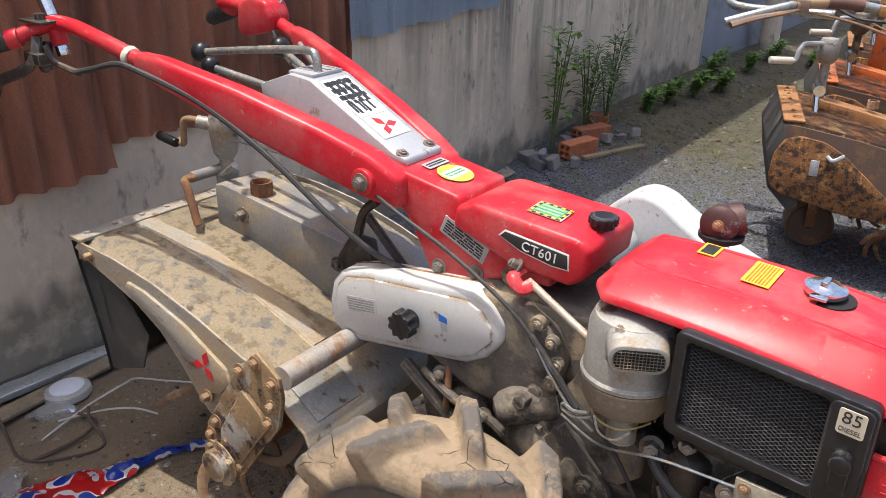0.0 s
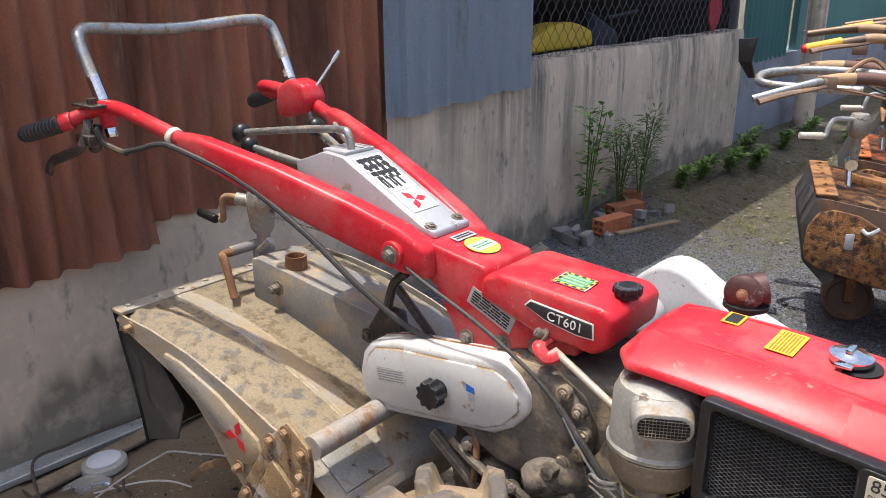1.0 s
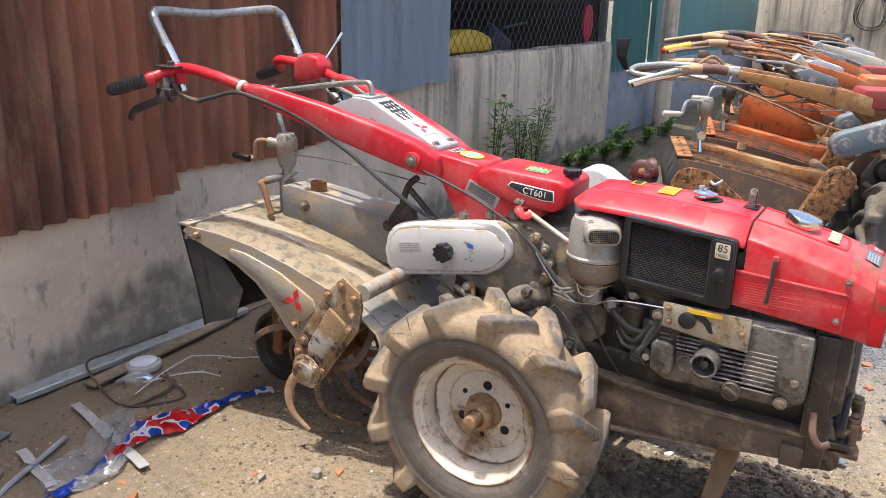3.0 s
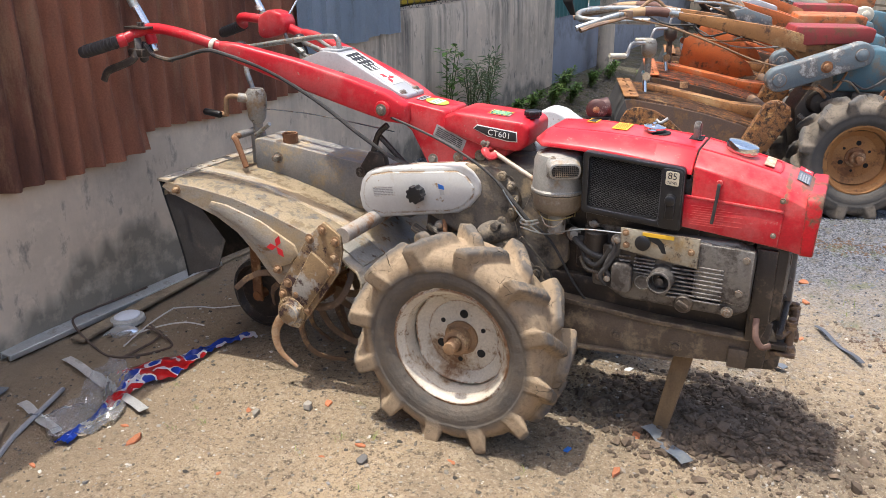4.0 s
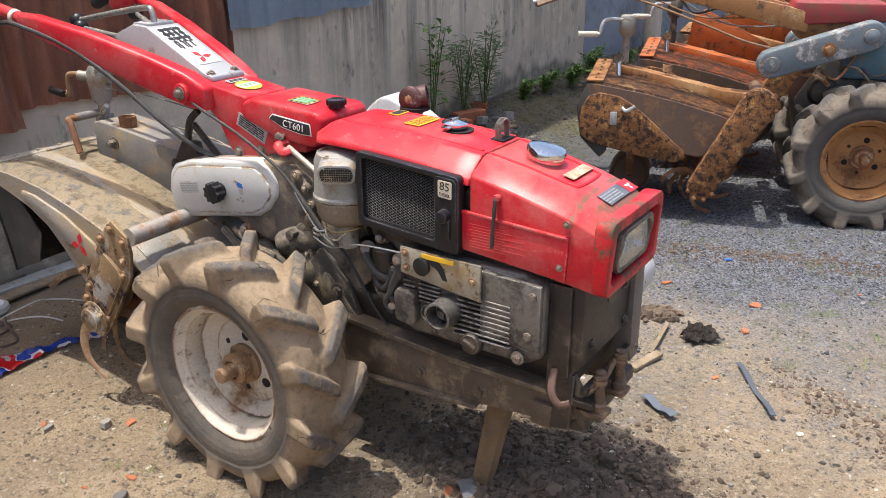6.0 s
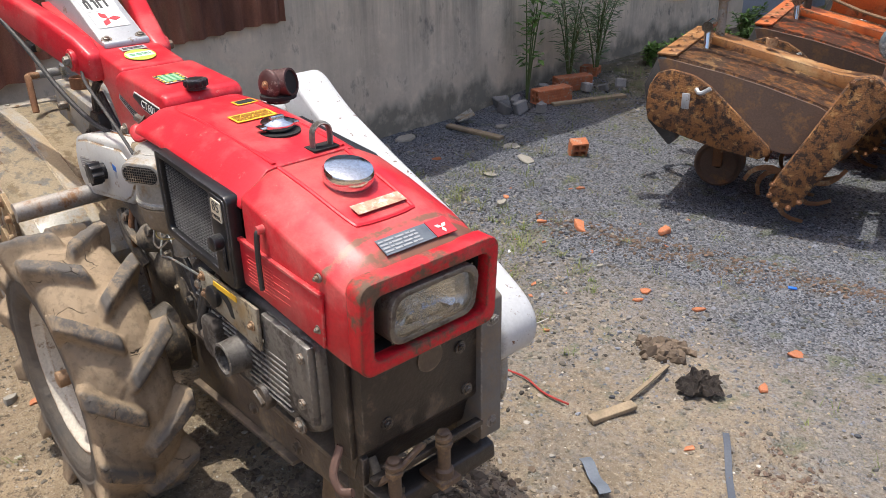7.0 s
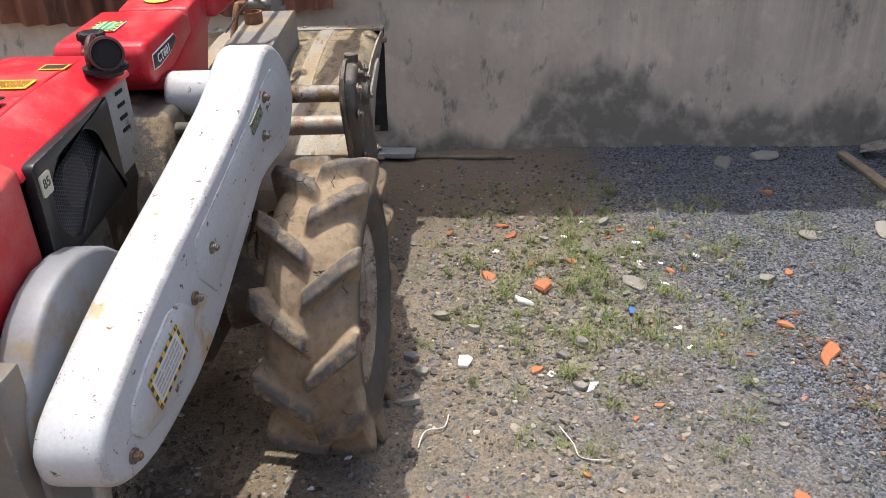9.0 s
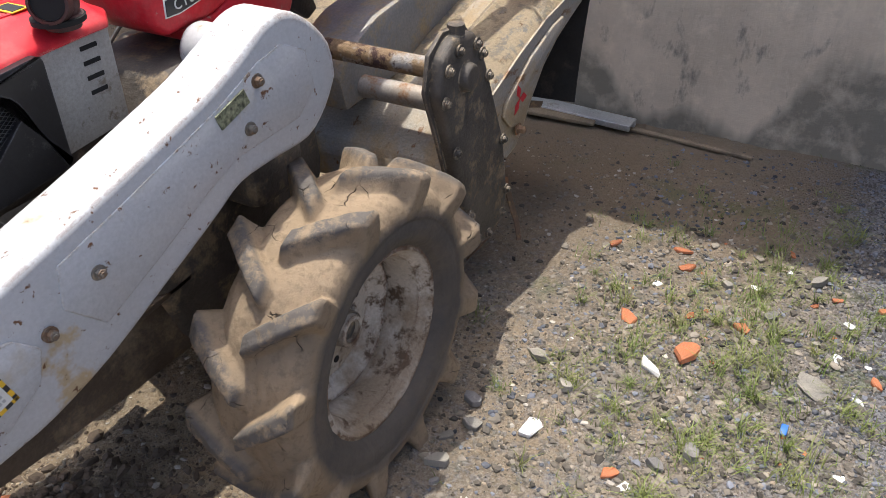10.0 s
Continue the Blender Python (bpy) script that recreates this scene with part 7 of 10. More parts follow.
bm = prism([(0.02, 0.80), (0.07, 0.825), (0.12, 0.812), (0.20, 0.775), (0.38, 0.712), (0.48, 0.680), (0.49, 0.62), (0.44, 0.565), (0.34, 0.612), (0.24, 0.665), (0.18, 0.690), (0.05, 0.700), (0.008, 0.735)], 0.293, 0.2985, "y", 0.004, 2)
part("guard_panel", slant(bm), WHITEP, guard)
bm = prism([(0.53, 0.590), (0.56, 0.622), (0.60, 0.628), (0.68, 0.600), (0.735, 0.568), (0.748, 0.535), (0.725, 0.508), (0.67, 0.498), (0.60, 0.508), (0.545, 0.545)], 0.293, 0.301, "y", 0.005, 2)
part("guard_end_panel", slant(bm), WHITEP, guard)
m = basis((0.635, 0.3015, 0.561), (-1, 0, 0.30), (0.30, 0, 1))
lab = part("guard_label", slant(quad_plate(m.translation, m.to_3x3() @ Vector((0.052, 0, 0)), m.to_3x3() @ Vector((0, 0.030, 0)), 0.0008)), mat("olive_label", (0.20, 0.22, 0.13), (0.32, 0.32, 0.24), 40, 0.5, bump=0), guard, "worn olive and white warning label")
part("label_field", slant(quad_plate(m @ Vector((0, 0, 0.0009)), m.to_3x3() @ Vector((0.046, 0, 0)), m.to_3x3() @ Vector((0, 0.024, 0)), 0.0006)), WHITEST, lab)
hazard_border(m @ Matrix.Translation((0, 0, 0.0010)), 0.052, 0.030, 0.006, lab, slant)
part("label_print", slant(bars(m @ Matrix.Translation((0, 0, 0.0016)), 0.08, 0.04, 5, seed=15)), SILVERST, lab)
m = basis((0.178, 0.2985, 0.765), (-1, 0, 0.36), (0.36, 0, 1))
part("guard_sticker", slant(quad_plate(m.translation, m.to_3x3() @ Vector((0.030, 0, 0)), m.to_3x3() @ Vector((0, 0.012, 0)), 0.0028)), mat("hatched_sticker", (0.36, 0.38, 0.24), (0.02, 0.025, 0.015), 150, 0.5, bump=0), guard, "small dark hatched sticker")
bolts(guard, "guard_bolt", [(x, 0.2985, z) for x, z in ((0.151, 0.724), (0.433, 0.643), (0.125, 0.788), (0.515, 0.60), (0.755, 0.505))], (0, 1, 0), 0.0072, 0.009, BOLT, slant)
bm = tube([(0.76, 0.25, 0.50), (0.77, 0.245, 0.42), (0.765, 0.23, 0.38), (0.75, 0.18, 0.36), (0.72, 0.13, 0.36)], 0.012, 12)
part("guard_stay", slant(bm), GALV, guard)
bm = cyl((0.02, 0.085, 0.765), (0.02, 0.21, 0.765), 0.044, n=28, bev=0.008)
part("pulley_housing", bm, WHITE, tractor)
bm = cyl((0.10, 0.09, 0.72), (0.10, 0.21, 0.72), 0.014, n=14)
part("pulley_bracket", bm, CAST, tractor)
bm = box(-0.08, 0.06, 0.11, 0.20, 0.50, 0.60, 0.02)
tube([(0.0, 0.13, 0.63), (0.02, 0.16, 0.56), (0.04, 0.16, 0.50)], 0.012, 10, bm=bm)
part("clutch_housing", bm, CAST, tractor)
fw = []
for k in range(15):
    a = radians(175 - k * 13)
    fw.append((0.60 + 0.195 * math.cos(a), 0.52 + 0.19 * math.sin(a)))
fw += [(0.80, 0.36), (0.76, 0.34), (0.45, 0.42)]
bm = prism(fw, 0.086, 0.138, "y", 0.008, 3)
part("flywheel_guard", bm, GREYP, tractor, "grey curved flywheel guard")
bm = prism([(0.760, 0.36), (0.826, 0.37), (0.826, 0.645), (0.80, 0.66), (0.760, 0.66)], 0.083, 0.132, "y", 0.004)
bolt((0.826, 0.108, 0.61), (1, 0, 0), 0.009, 0.008, bm=bm)
bolt((0.826, 0.108, 0.40), (1, 0, 0), 0.007, 0.006, bm=bm)
part("front_side_plate", bm, mat("dirty_grey_plate", (0.15, 0.148, 0.145), (0.10, 0.093, 0.085), 6, 0.55, speck=0.06, c3=(0.20, 0.15, 0.10), th=0.55, s3=9, soft=0.1, bump=0.15, edge=(0.30, 0.28, 0.25), er=0.005), tractor, "grey upright side plate")


def mirror_y(bm, yc):
    bm.transform(Matrix.Translation((0, 2 * yc, 0)) @ Matrix.Diagonal((1, -1, 1, 1)))
    return bm


YM = (HN + HF) / 2
gf2 = part("grille_surround", mirror_y(skew(ring_frame_y(-0.200, -0.184, rrect(0.30, 0.557, gz0 + 0.02, gz1 + 0.002, 0.012), rrect(0.345, 0.525, 0.702, 0.836, 0.06, 6))), YM), BLACKP, tractor, "black side grille surround")
bm = B()
for i in range(17):
    for s in (1, -1):
        pts, n, z = [], 0, 0.70
        x = 0.345 + i * 0.0108
        while z < 0.838:
            pts.append((x + (0.0054 if n % 2 else 0) * s, -0.191, z))
            z += 0.0031
            n += 1
        tube(pts, 0.00078, 4, 1, bm=bm)
part("grille_mesh", mirror_y(skew(bm), YM), MESHM, gf2, "dark expanded-metal screen")
# the far screen's inner shade, again put in as a black sheet
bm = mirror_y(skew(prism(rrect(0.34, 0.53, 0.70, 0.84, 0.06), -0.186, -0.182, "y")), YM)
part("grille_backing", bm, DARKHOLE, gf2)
part("fan_hub", cyl((0.43, 0.077, 0.757), (0.43, 0.0806, 0.757), 0.042, 0.034, 28), DARK, gf2)
bm = prism([(0.17, 0.70), (0.30, 0.69), (0.30, 0.842), (0.17, 0.848)], HF - 0.016, HF - 0.012, "y", 0.001)
part("perforated_shield", bm, mat("pale_heat_shield", (0.40, 0.395, 0.37), (0.33, 0.32, 0.295), 9, 0.5, 0.3, c3=(0.20, 0.17, 0.13), th=0.62, s3=20, soft=0.04, bump=0.5, fine=220), tractor, "pale ribbed heat shield")
bm = B()
for k in range(4):
    box(0.195, 0.225, HF - 0.013, HF - 0.0105, 0.825 - k * 0.022, 0.832 - k * 0.022, 0.003, bm=bm)
part("shield_slot", bm, DARKHOLE, tractor)
bm = skew(prism(rrect(0.520, 0.548, 0.80, 0.832, 0.004), -0.2025, -0.1995, "y"))
bd = part("engine_badge", mirror_y(bm, YM), BEIGE, gf2, "small beige engine badge")
part("badge_digits", text_mesh("85", 0.020, basis((0.534, 2 * YM + 0.2026, 0.800), (-1, 0, 0.075), (0, 0, 1)), 0.0006), BLACKST, bd)
for pts, r, m_ in (([(0.255, -0.13, 0.60), (0.285, -0.165, 0.585), (0.33, -0.18, 0.565), (0.37, -0.18, 0.562), (0.40, -0.195, 0.585), (0.405, -0.20, 0.625)], 0.0085, RUBBER),
                   ([(0.40, -0.195, 0.62), (0.385, -0.20, 0.575), (0.372, -0.198, 0.535), (0.39, -0.195, 0.515)], 0.0075, RUBBER),
                   ([(0.285, -0.14, 0.535), (0.31, -0.165, 0.515), (0.345, -0.175, 0.512), (0.37, -0.185, 0.505)], 0.0055, CAST),
                   ([(0.33, -0.15, 0.64), (0.335, -0.165, 0.60), (0.325, -0.165, 0.55)], 0.006, CAST),
                   ([(-0.20, -0.12, 0.55), (-0.12, -0.13, 0.52), (-0.05, -0.12, 0.50), (0.0, -0.11, 0.46)], 0.010, CAST),
                   ([(-0.26, -0.10, 0.53), (-0.18, -0.12, 0.50), (-0.12, -0.11, 0.44)], 0.014, CASTD),
                   ([(-0.15, -0.11, 0.58), (-0.14, -0.125, 0.53), (-0.15, -0.12, 0.47)], 0.007, RUST)):
    part("pipe", tube(pts, r, 9), m_, tractor)
for p, r, h in (((0.262, -0.135, 0.598), 0.013, 0.02), ((0.375, -0.188, 0.507), 0.010, 0.018), ((0.398, -0.198, 0.622), 0.010, 0.012), ((0.325, -0.165, 0.648), 0.009, 0.016), ((-0.16, -0.12, 0.555), 0.011, 0.014), ((-0.06, -0.12, 0.505), 0.010, 0.014)):
    part("union_nut", bolt(p, (0.3, -1, 0.2), r, h), BOLT, tractor)
# flat lower body between block and rails, seen as dark gaps
part("sump", box(0.18, 0.74, -0.11, 0.08, 0.385, 0.47, 0.01), DARK, tractor)
part("rear_housing", box(0.17, 0.36, -0.09, 0.058, 0.44, 0.84, 0.012), DARK, tractor)
part("cylinder_block", box(0.30, 0.60, -0.17, 0.06, 0.645, 0.80, 0.012), DARK, tractor)
part("water_hopper", box(0.595, 0.735, -0.17, 0.06, 0.645, 0.775, 0.012), DARK, tractor)

# stickers on the hood and cowl
def top_label(name, x, y, z, hx, hy, slope, material, label, thick=0.0012, rot=0.0):
    m = basis((x, y, z), (math.cos(rot), math.sin(rot), -slope), (-math.sin(rot), math.cos(rot), 0))
    return m, part(name, quad_plate(m.translation, m.to_3x3() @ Vector((hx, 0, 0)), m.to_3x3() @ Vector((0, hy, 0)), thick), material, tractor, label)


m, lab = top_label("yellow_label", 0.352, -0.036, 0.8862, 0.020, 0.040, 0.05, YELLOW, "yellow instruction label")
part("label_print", bars(m @ Matrix.Translation((0, 0, 0.0013)) @ Matrix.Rotation(math.pi / 2, 4, "Z"), 0.072, 0.032, 7, seed=21), mat("brown_print", (0.35, 0.16, 0.02), None, 20, 0.5, bump=0), lab)
m, lab = top_label("danger_label", 0.262, -0.002, 0.8875, 0.014, 0.022, 0.03, YELLOW, "small yellow danger label")
part("label_field", quad_plate(m @ Vector((0, 0, 0.0013)), m.to_3x3() @ Vector((0.010, 0, 0)), m.to_3x3() @ Vector((0, 0.018, 0)), 0.0006), BLACKST, lab)
m, lab = top_label("torn_label", 0.735, -0.045, 0.8325, 0.012, 0.045, 0.255, mat("torn_paper", (0.50, 0.40, 0.26), (0.34, 0.16, 0.10), 60, 0.6, c3=(0.62, 0.58, 0.52), th=0.54, s3=50, bump=0.1), "torn faded label")
m, lab = top_label("maker_plate", 0.818, -0.06, 0.8045, 0.016, 0.046, 0.42, mat("slate_plate", (0.06, 0.075, 0.10), (0.12, 0.14, 0.16), 40, 0.6, bump=0), "slate-blue maker's plate with a red corner")
part("label_print", bars(m @ Matrix.Translation((0, -0.01, 0.0013)) @ Matrix.Rotation(math.pi / 2, 4, "Z"), 0.07, 0.026, 4, seed=25), mat("faded_print", (0.30, 0.31, 0.32), None, 40, 0.6, bump=0), lab)
m, lab = top_label("emblem_plate", 0.818, 0.006, 0.8045, 0.017, 0.019, 0.42, REDST, "small red plate with a white three-diamond emblem", 0.0016)
part("emblem", diamonds(m @ Matrix.Translation((0.002, 0, 0.0018)) @ Matrix.Rotation(-math.pi / 2, 4, "Z"), 0.012), WHITEST, lab)

# wooden prop under the frame
bm = loft([[(0.505, -0.09, -0.03), (0.545, -0.09, -0.03), (0.545, -0.05, -0.03), (0.505, -0.05, -0.03)], [(0.555, -0.075, 0.285), (0.61, -0.075, 0.285), (0.61, -0.03, 0.285), (0.555, -0.03, 0.285)]], 0.004)
thing("wooden_prop", bm, WOOD, "muddy wooden stake propping the tractor frame off the soil", "wooden prop")

# ---------------- older walking tractors in a row ----------------
ORANGE = mat("orange_paint", (0.50, 0.125, 0.026), (0.40, 0.095, 0.022), 6, 0.5, c3=(0.15, 0.075, 0.038), th=0.57, s3=14, soft=0.04, bump=0.3, c4=(0.42, 0.20, 0.09), th4=0.60, s4=6, edge=(0.10, 0.05, 0.03), er=0.009, eth=0.46)
OCHRE = mat("rusty_ochre_paint", (0.40, 0.185, 0.055), (0.28, 0.125, 0.042), 4, 0.55, c3=(0.095, 0.05, 0.03), th=0.585, s3=15, soft=0.05, bump=0.5, c4=(0.46, 0.29, 0.13), th4=0.60, s4=4.5, soft4=0.06, edge=(0.08, 0.042, 0.026), er=0.009, eth=0.46)
LEAFRUST = mat("flaking_rust", (0.29, 0.125, 0.034), (0.16, 0.07, 0.026), 16, 0.85, c3=(0.045, 0.026, 0.018), th=0.53, s3=38, soft=0.05, bump=1.0, fine=110, dist=0.008, c4=(0.40, 0.21, 0.075), th4=0.60, s4=24, soft4=0.04, edge=(0.05, 0.03, 0.02), er=0.008, eth=0.48)
BROWNP = mat("dull_brown_panel", (0.15, 0.095, 0.065), (0.11, 0.07, 0.05), 6, 0.7, c3=(0.27, 0.15, 0.07), th=0.60, s3=12, soft=0.07, bump=0.2)
BLUEG = mat("chalky_blue_grey_paint", (0.10, 0.135, 0.155), (0.15, 0.185, 0.205), 7, 0.6, c3=(0.38, 0.40, 0.39), th=0.575, s3=10, soft=0.04, bump=0.4, c4=(0.13, 0.075, 0.042), th4=0.57, s4=10, edge=(0.18, 0.105, 0.06), er=0.009, eth=0.47)
TEALB = mat("faded_teal_blue_paint", (0.05, 0.12, 0.16), (0.07, 0.14, 0.17), 7, 0.6, c3=(0.16, 0.12, 0.08), th=0.6, s3=10, soft=0.08, bump=0.2)
CREAMP = mat("old_cream_paint", (0.58, 0.54, 0.44), (0.48, 0.44, 0.35), 6, 0.55, c3=(0.3, 0.2, 0.1), th=0.62, s3=11, soft=0.05, bump=0.15)
TAPE = mat("brown_wrapped_grip", (0.16, 0.075, 0.055), (0.12, 0.06, 0.045), 15, 0.7, bump=0.2)
TANGRIP = mat("tan_wrapped_grip", (0.42, 0.28, 0.15), (0.34, 0.22, 0.12), 15, 0.7, bump=0.2)
YGRIP = mat("yellow_grip", (0.72, 0.46, 0.03), (0.6, 0.36, 0.03), 12, 0.5, c3=(0.25, 0.15, 0.04), th=0.62, s3=14)


def old_tractor(base, yaw, hoodm, armm, tankm, casem, label, gripm, lift=0.0, seed=1, rimm=None, tip=None):
    rnd = random.Random(seed)
    e = empty("walking_tractor", label, "tractor", "row of old tractors")
    e.location = (base[0], base[1], 0)
    e.rotation_euler = (radians(rnd.uniform(-2, 2)) if seed > 1 else 0, 0, radians(yaw))
    wheel(e, (0, -0.24, 0.302), -1, TYREOLD, rimm or RUSTRIM, rnd.uniform(0, 0.4), RUST, 1.02, tyre=tyre_old)
    wheel(e, (0, 0.30, 0.302), 1, TYREOLD, rimm or RUSTRIM, rnd.uniform(0, 0.4), RUST, 1.02, tyre=tyre_old)
    part("axle", cyl((0, -0.25, 0.302), (0, 0.3, 0.302), 0.035, n=18), CAST, e)
    bm = prism([(-0.24, 0.24), (0.16, 0.24), (0.22, 0.42), (0.20, 0.62), (0.05, 0.74), (-0.20, 0.70), (-0.30, 0.52)], -0.10, 0.12, "y", 0.02)
    gb_ = part("gearbox", bm, DARK, e)
    part("bearing_cover", cyl((-0.18, -0.09, 0.56), (-0.18, -0.14, 0.56), 0.07, 0.055, 20, 0.006), DARK, gb_)
    part("bearing_cover", cyl((-0.05, -0.09, 0.48), (-0.05, -0.15, 0.48), 0.06, 0.045, 20, 0.006), DARK, gb_)
    bm = prism([(-0.12, 0.62), (0.14, 0.62), (0.17, 0.70), (0.15, 0.83), (-0.06, 0.85), (-0.14, 0.78)], -0.14, 0.10, "y", 0.02)
    part("clutch_cover", bm, TEALB, e, "faded teal-blue clutch cover")
    part("frame_rail", prism([(0.12, 0.30), (0.80, 0.34), (0.80, 0.40), (0.12, 0.42)], -0.13, -0.115, "y", 0.003), DARK, e)
    part("frame_rail", prism([(0.12, 0.30), (0.80, 0.34), (0.80, 0.40), (0.12, 0.42)], 0.105, 0.12, "y", 0.003), DARK, e)
    # long pulley case
    pts = []
    a, b_, r = Vector((-0.42, 0.685)), Vector((-0.04, 0.815)), 0.062
    d = (b_ - a).normalized()
    ang = math.atan2(d.y, d.x)
    for k in range(10):
        t_ = ang + math.pi / 2 + math.pi * k / 9
        pts.append((a.x + r * math.cos(t_), a.y + r * math.sin(t_)))
    for k in range(10):
        t_ = ang - math.pi / 2 + math.pi * k / 9
        pts.append((b_.x + r * math.cos(t_), b_.y + r * math.sin(t_)))
    bm = prism(pts, -0.205, -0.125, "y", 0.012, 3)
    lathe([(0.032, 0), (0.030, 0.012), (0.012, 0.02), (0, 0.02)], (b_.x, -0.203, b_.y), (b_.x, -1, b_.y), 20, bm=bm)
    lathe([(0.035, 0), (0.033, 0.008), (0.0, 0.012)], (a.x, -0.203, a.y), (a.x, -1, a.y), 20, bm=bm)
    cs = part("pulley_case", bm, casem, e, "chalky blue-grey pulley case")
    bm = bolt((-0.20, -0.205, 0.755), (0, -1, 0), 0.02, 0.02)
    part("case_nut", bm, RUST, cs)
    # arms and column
    def up(x, y, z):
        return (x, y, z + lift * max(0.0, -x - 0.28) / 1.1)
    for s in (-1, 1):
        def sec(x, y, z, h, w):
            return [up(x, s * (y - w), z - h), up(x, s * (y + w), z - h), up(x, s * (y + w), z + h), up(x, s * (y - w), z + h)]
        bm = loft([sec(-0.95, 0.20, 1.0, 0.018, 0.016), sec(-0.72, 0.155, 0.955, 0.032, 0.018), sec(-0.45, 0.10, 0.895, 0.046, 0.022), sec(-0.28, 0.075, 0.855, 0.046, 0.022)], 0.006, 2)
        ar = part("handle_arm", bm, armm, e, "tapered handlebar arm")
        bm = tube([up(*q) for q in ((-0.93, s * 0.195, 1.003), (-1.05, s * 0.21, 1.02), (-1.18, s * 0.235, 1.018), (-1.28, s * 0.28, 1.0), (-1.46, s * 0.32, 0.945))], 0.0155, 12)
        part("handle_tube", bm, PIPE if seed == 1 and s < 0 else mat_lever, ar)
        bm = tube([up(*q) for q in ((-1.0, s * 0.205, 1.013), (-1.05, s * 0.21, 1.02), (-1.12, s * 0.22, 1.021))], 0.0225, 12)
        part("grip", bm, gripm[0], ar)
        bm = tube([up(*q) for q in ((-1.12, s * 0.22, 1.021), (-1.18, s * 0.235, 1.018), (-1.23, s * 0.255, 1.01))], 0.0215, 12)
        part("grip_wrap", bm, gripm[1], ar)
        bm = tube([up(*q) for q in ((-1.20, s * 0.25, 1.0), (-1.26, s * 0.285, 0.985), (-1.36, s * 0.33, 0.965), (-1.44, s * 0.36, 0.94))], lambda q: 0.007 + 0.006 * q, 8, flat=1.6)
        box(-1.25, -1.18, min(s * 0.235, s * 0.27), max(s * 0.235, s * 0.27), 0.985, 1.03, 0.006, bm=bm)
        part("brake_lever", bm, mat_lever, ar, "worn hand lever")
        if tip and s < 0:
            bm = tube([up(*q) for q in ((-1.32, s * 0.288, 0.990), (-1.38, s * 0.304, 0.970), (-1.46, s * 0.322, 0.945))], 0.0215, 12)
            part("grip", bm, tip, ar)
            part("grip_end", ball(up(-1.462, s * 0.322, 0.944), 0.019), REDST, ar)
    bm = tube([(-1.20, -0.25, 0.99), (-1.0, -0.22, 0.95), (-0.75, -0.19, 0.86), (-0.55, -0.15, 0.78), (-0.4, -0.12, 0.74)], 0.006, 6)
    part("cable", bm, HUBM, e)
    # tangle of rods and cables between the handles
    for k in range(11):
        a = Vector((rnd.uniform(-1.15, -0.5), rnd.uniform(-0.24, 0.22), 0))
        c = Vector((a.x + rnd.uniform(0.2, 0.6), rnd.uniform(-0.16, 0.16), 0))
        za, zc = 0.93 - 0.13 * (a.x + 0.9), 0.86 - 0.25 * (c.x + 0.5)
        mid = (a + c) / 2 + Vector((0, rnd.uniform(-0.08, 0.08), (za + zc) / 2 + rnd.uniform(-0.08, 0.10)))
        bm = tube([up(a.x, a.y, za + rnd.uniform(-0.03, 0.06)), up(*mid), up(c.x, c.y, zc)], rnd.choice((0.004, 0.006, 0.009)), 7)
        part("cable", bm, rnd.choice((RUBBER, HUBM, DARK, PIPE)), e)
    for k in range(7):
        a = Vector((rnd.uniform(-0.42, 0.05), -0.14, rnd.uniform(0.45, 0.72)))
        bm = tube([a, a + Vector((0.06, -0.05, rnd.uniform(-0.05, 0.05))), a + Vector((rnd.uniform(0.1, 0.2), -0.01, rnd.uniform(-0.12, 0.12)))], rnd.choice((0.006, 0.010, 0.014)), 7)
        part("hose", bm, rnd.choice((RUBBER, RUST, CAST)), e)
    bm = prism([(-0.50, 0.90), (-0.28, 0.90), (-0.10, 0.86), (-0.10, 0.76), (-0.26, 0.74), (-0.36, 0.83)], -0.075, 0.075, "y", 0.008)
    part("handle_column", bm, armm, e)
    bm = prism([(-0.36, 0.885), (-0.34, 0.945), (0.02, 0.940), (0.05, 0.925), (0.04, 0.862), (-0.30, 0.845)], -0.10, 0.10, "y", 0.010, 3)
    part("tank", bm, tankm, e, "dented tank")
    bm = prism([(-0.62, 0.945), (-0.66, 1.01), (-0.60, 1.03), (-0.46, 0.985), (-0.45, 0.935)], -0.06, 0.06, "y", 0.006)
    con2 = part("gear_console", bm, BLUEG if seed % 2 else SILVER, e)
    bm = lathe([(0.045, 0), (0.05, 0.02), (0.05, 0.09), (0.04, 0.10), (0, 0.10)], (-0.60, 0.09, 0.99), (-0.66, 0.09, 1.06), 20)
    if seed != 2:
        part("lamp_can", bm, GALV if seed == 1 else BLUEG, con2)
    else:
        bm.free()
    for k in range(3):
        y = -0.03 + 0.035 * k
        bm = tube([(-0.58, y, 1.02), (-0.72, y + 0.03 * (k - 1), 1.05 + 0.02 * k), (-0.86 - 0.05 * k, y + 0.05 * (k - 1), 1.06 + 0.03 * k)], 0.0075, 8)
        part("gear_lever", bm, RUST if k else PIPE, con2)
    # tiller
    tn, tf = -0.375, 0.215
    t = bmesh.new()
    prof = [(-1.20, 0.618), (-1.12, 0.612), (-0.95, 0.578), (-0.80, 0.545), (-0.62, 0.495), (-0.50, 0.455)]
    rows = []
    for x in np.linspace(-1.20, -0.50, 14):
        z = float(np.interp(x, [p[0] for p in prof], [p[1] for p in prof]))
        rows.append([t.verts.new((x, y, z + d_)) for y, d_ in ((tn, -0.03), (tn + 0.012, 0), (-0.2, 0.004), (0.1, 0.004), (tf - 0.012, 0), (tf, -0.03))])
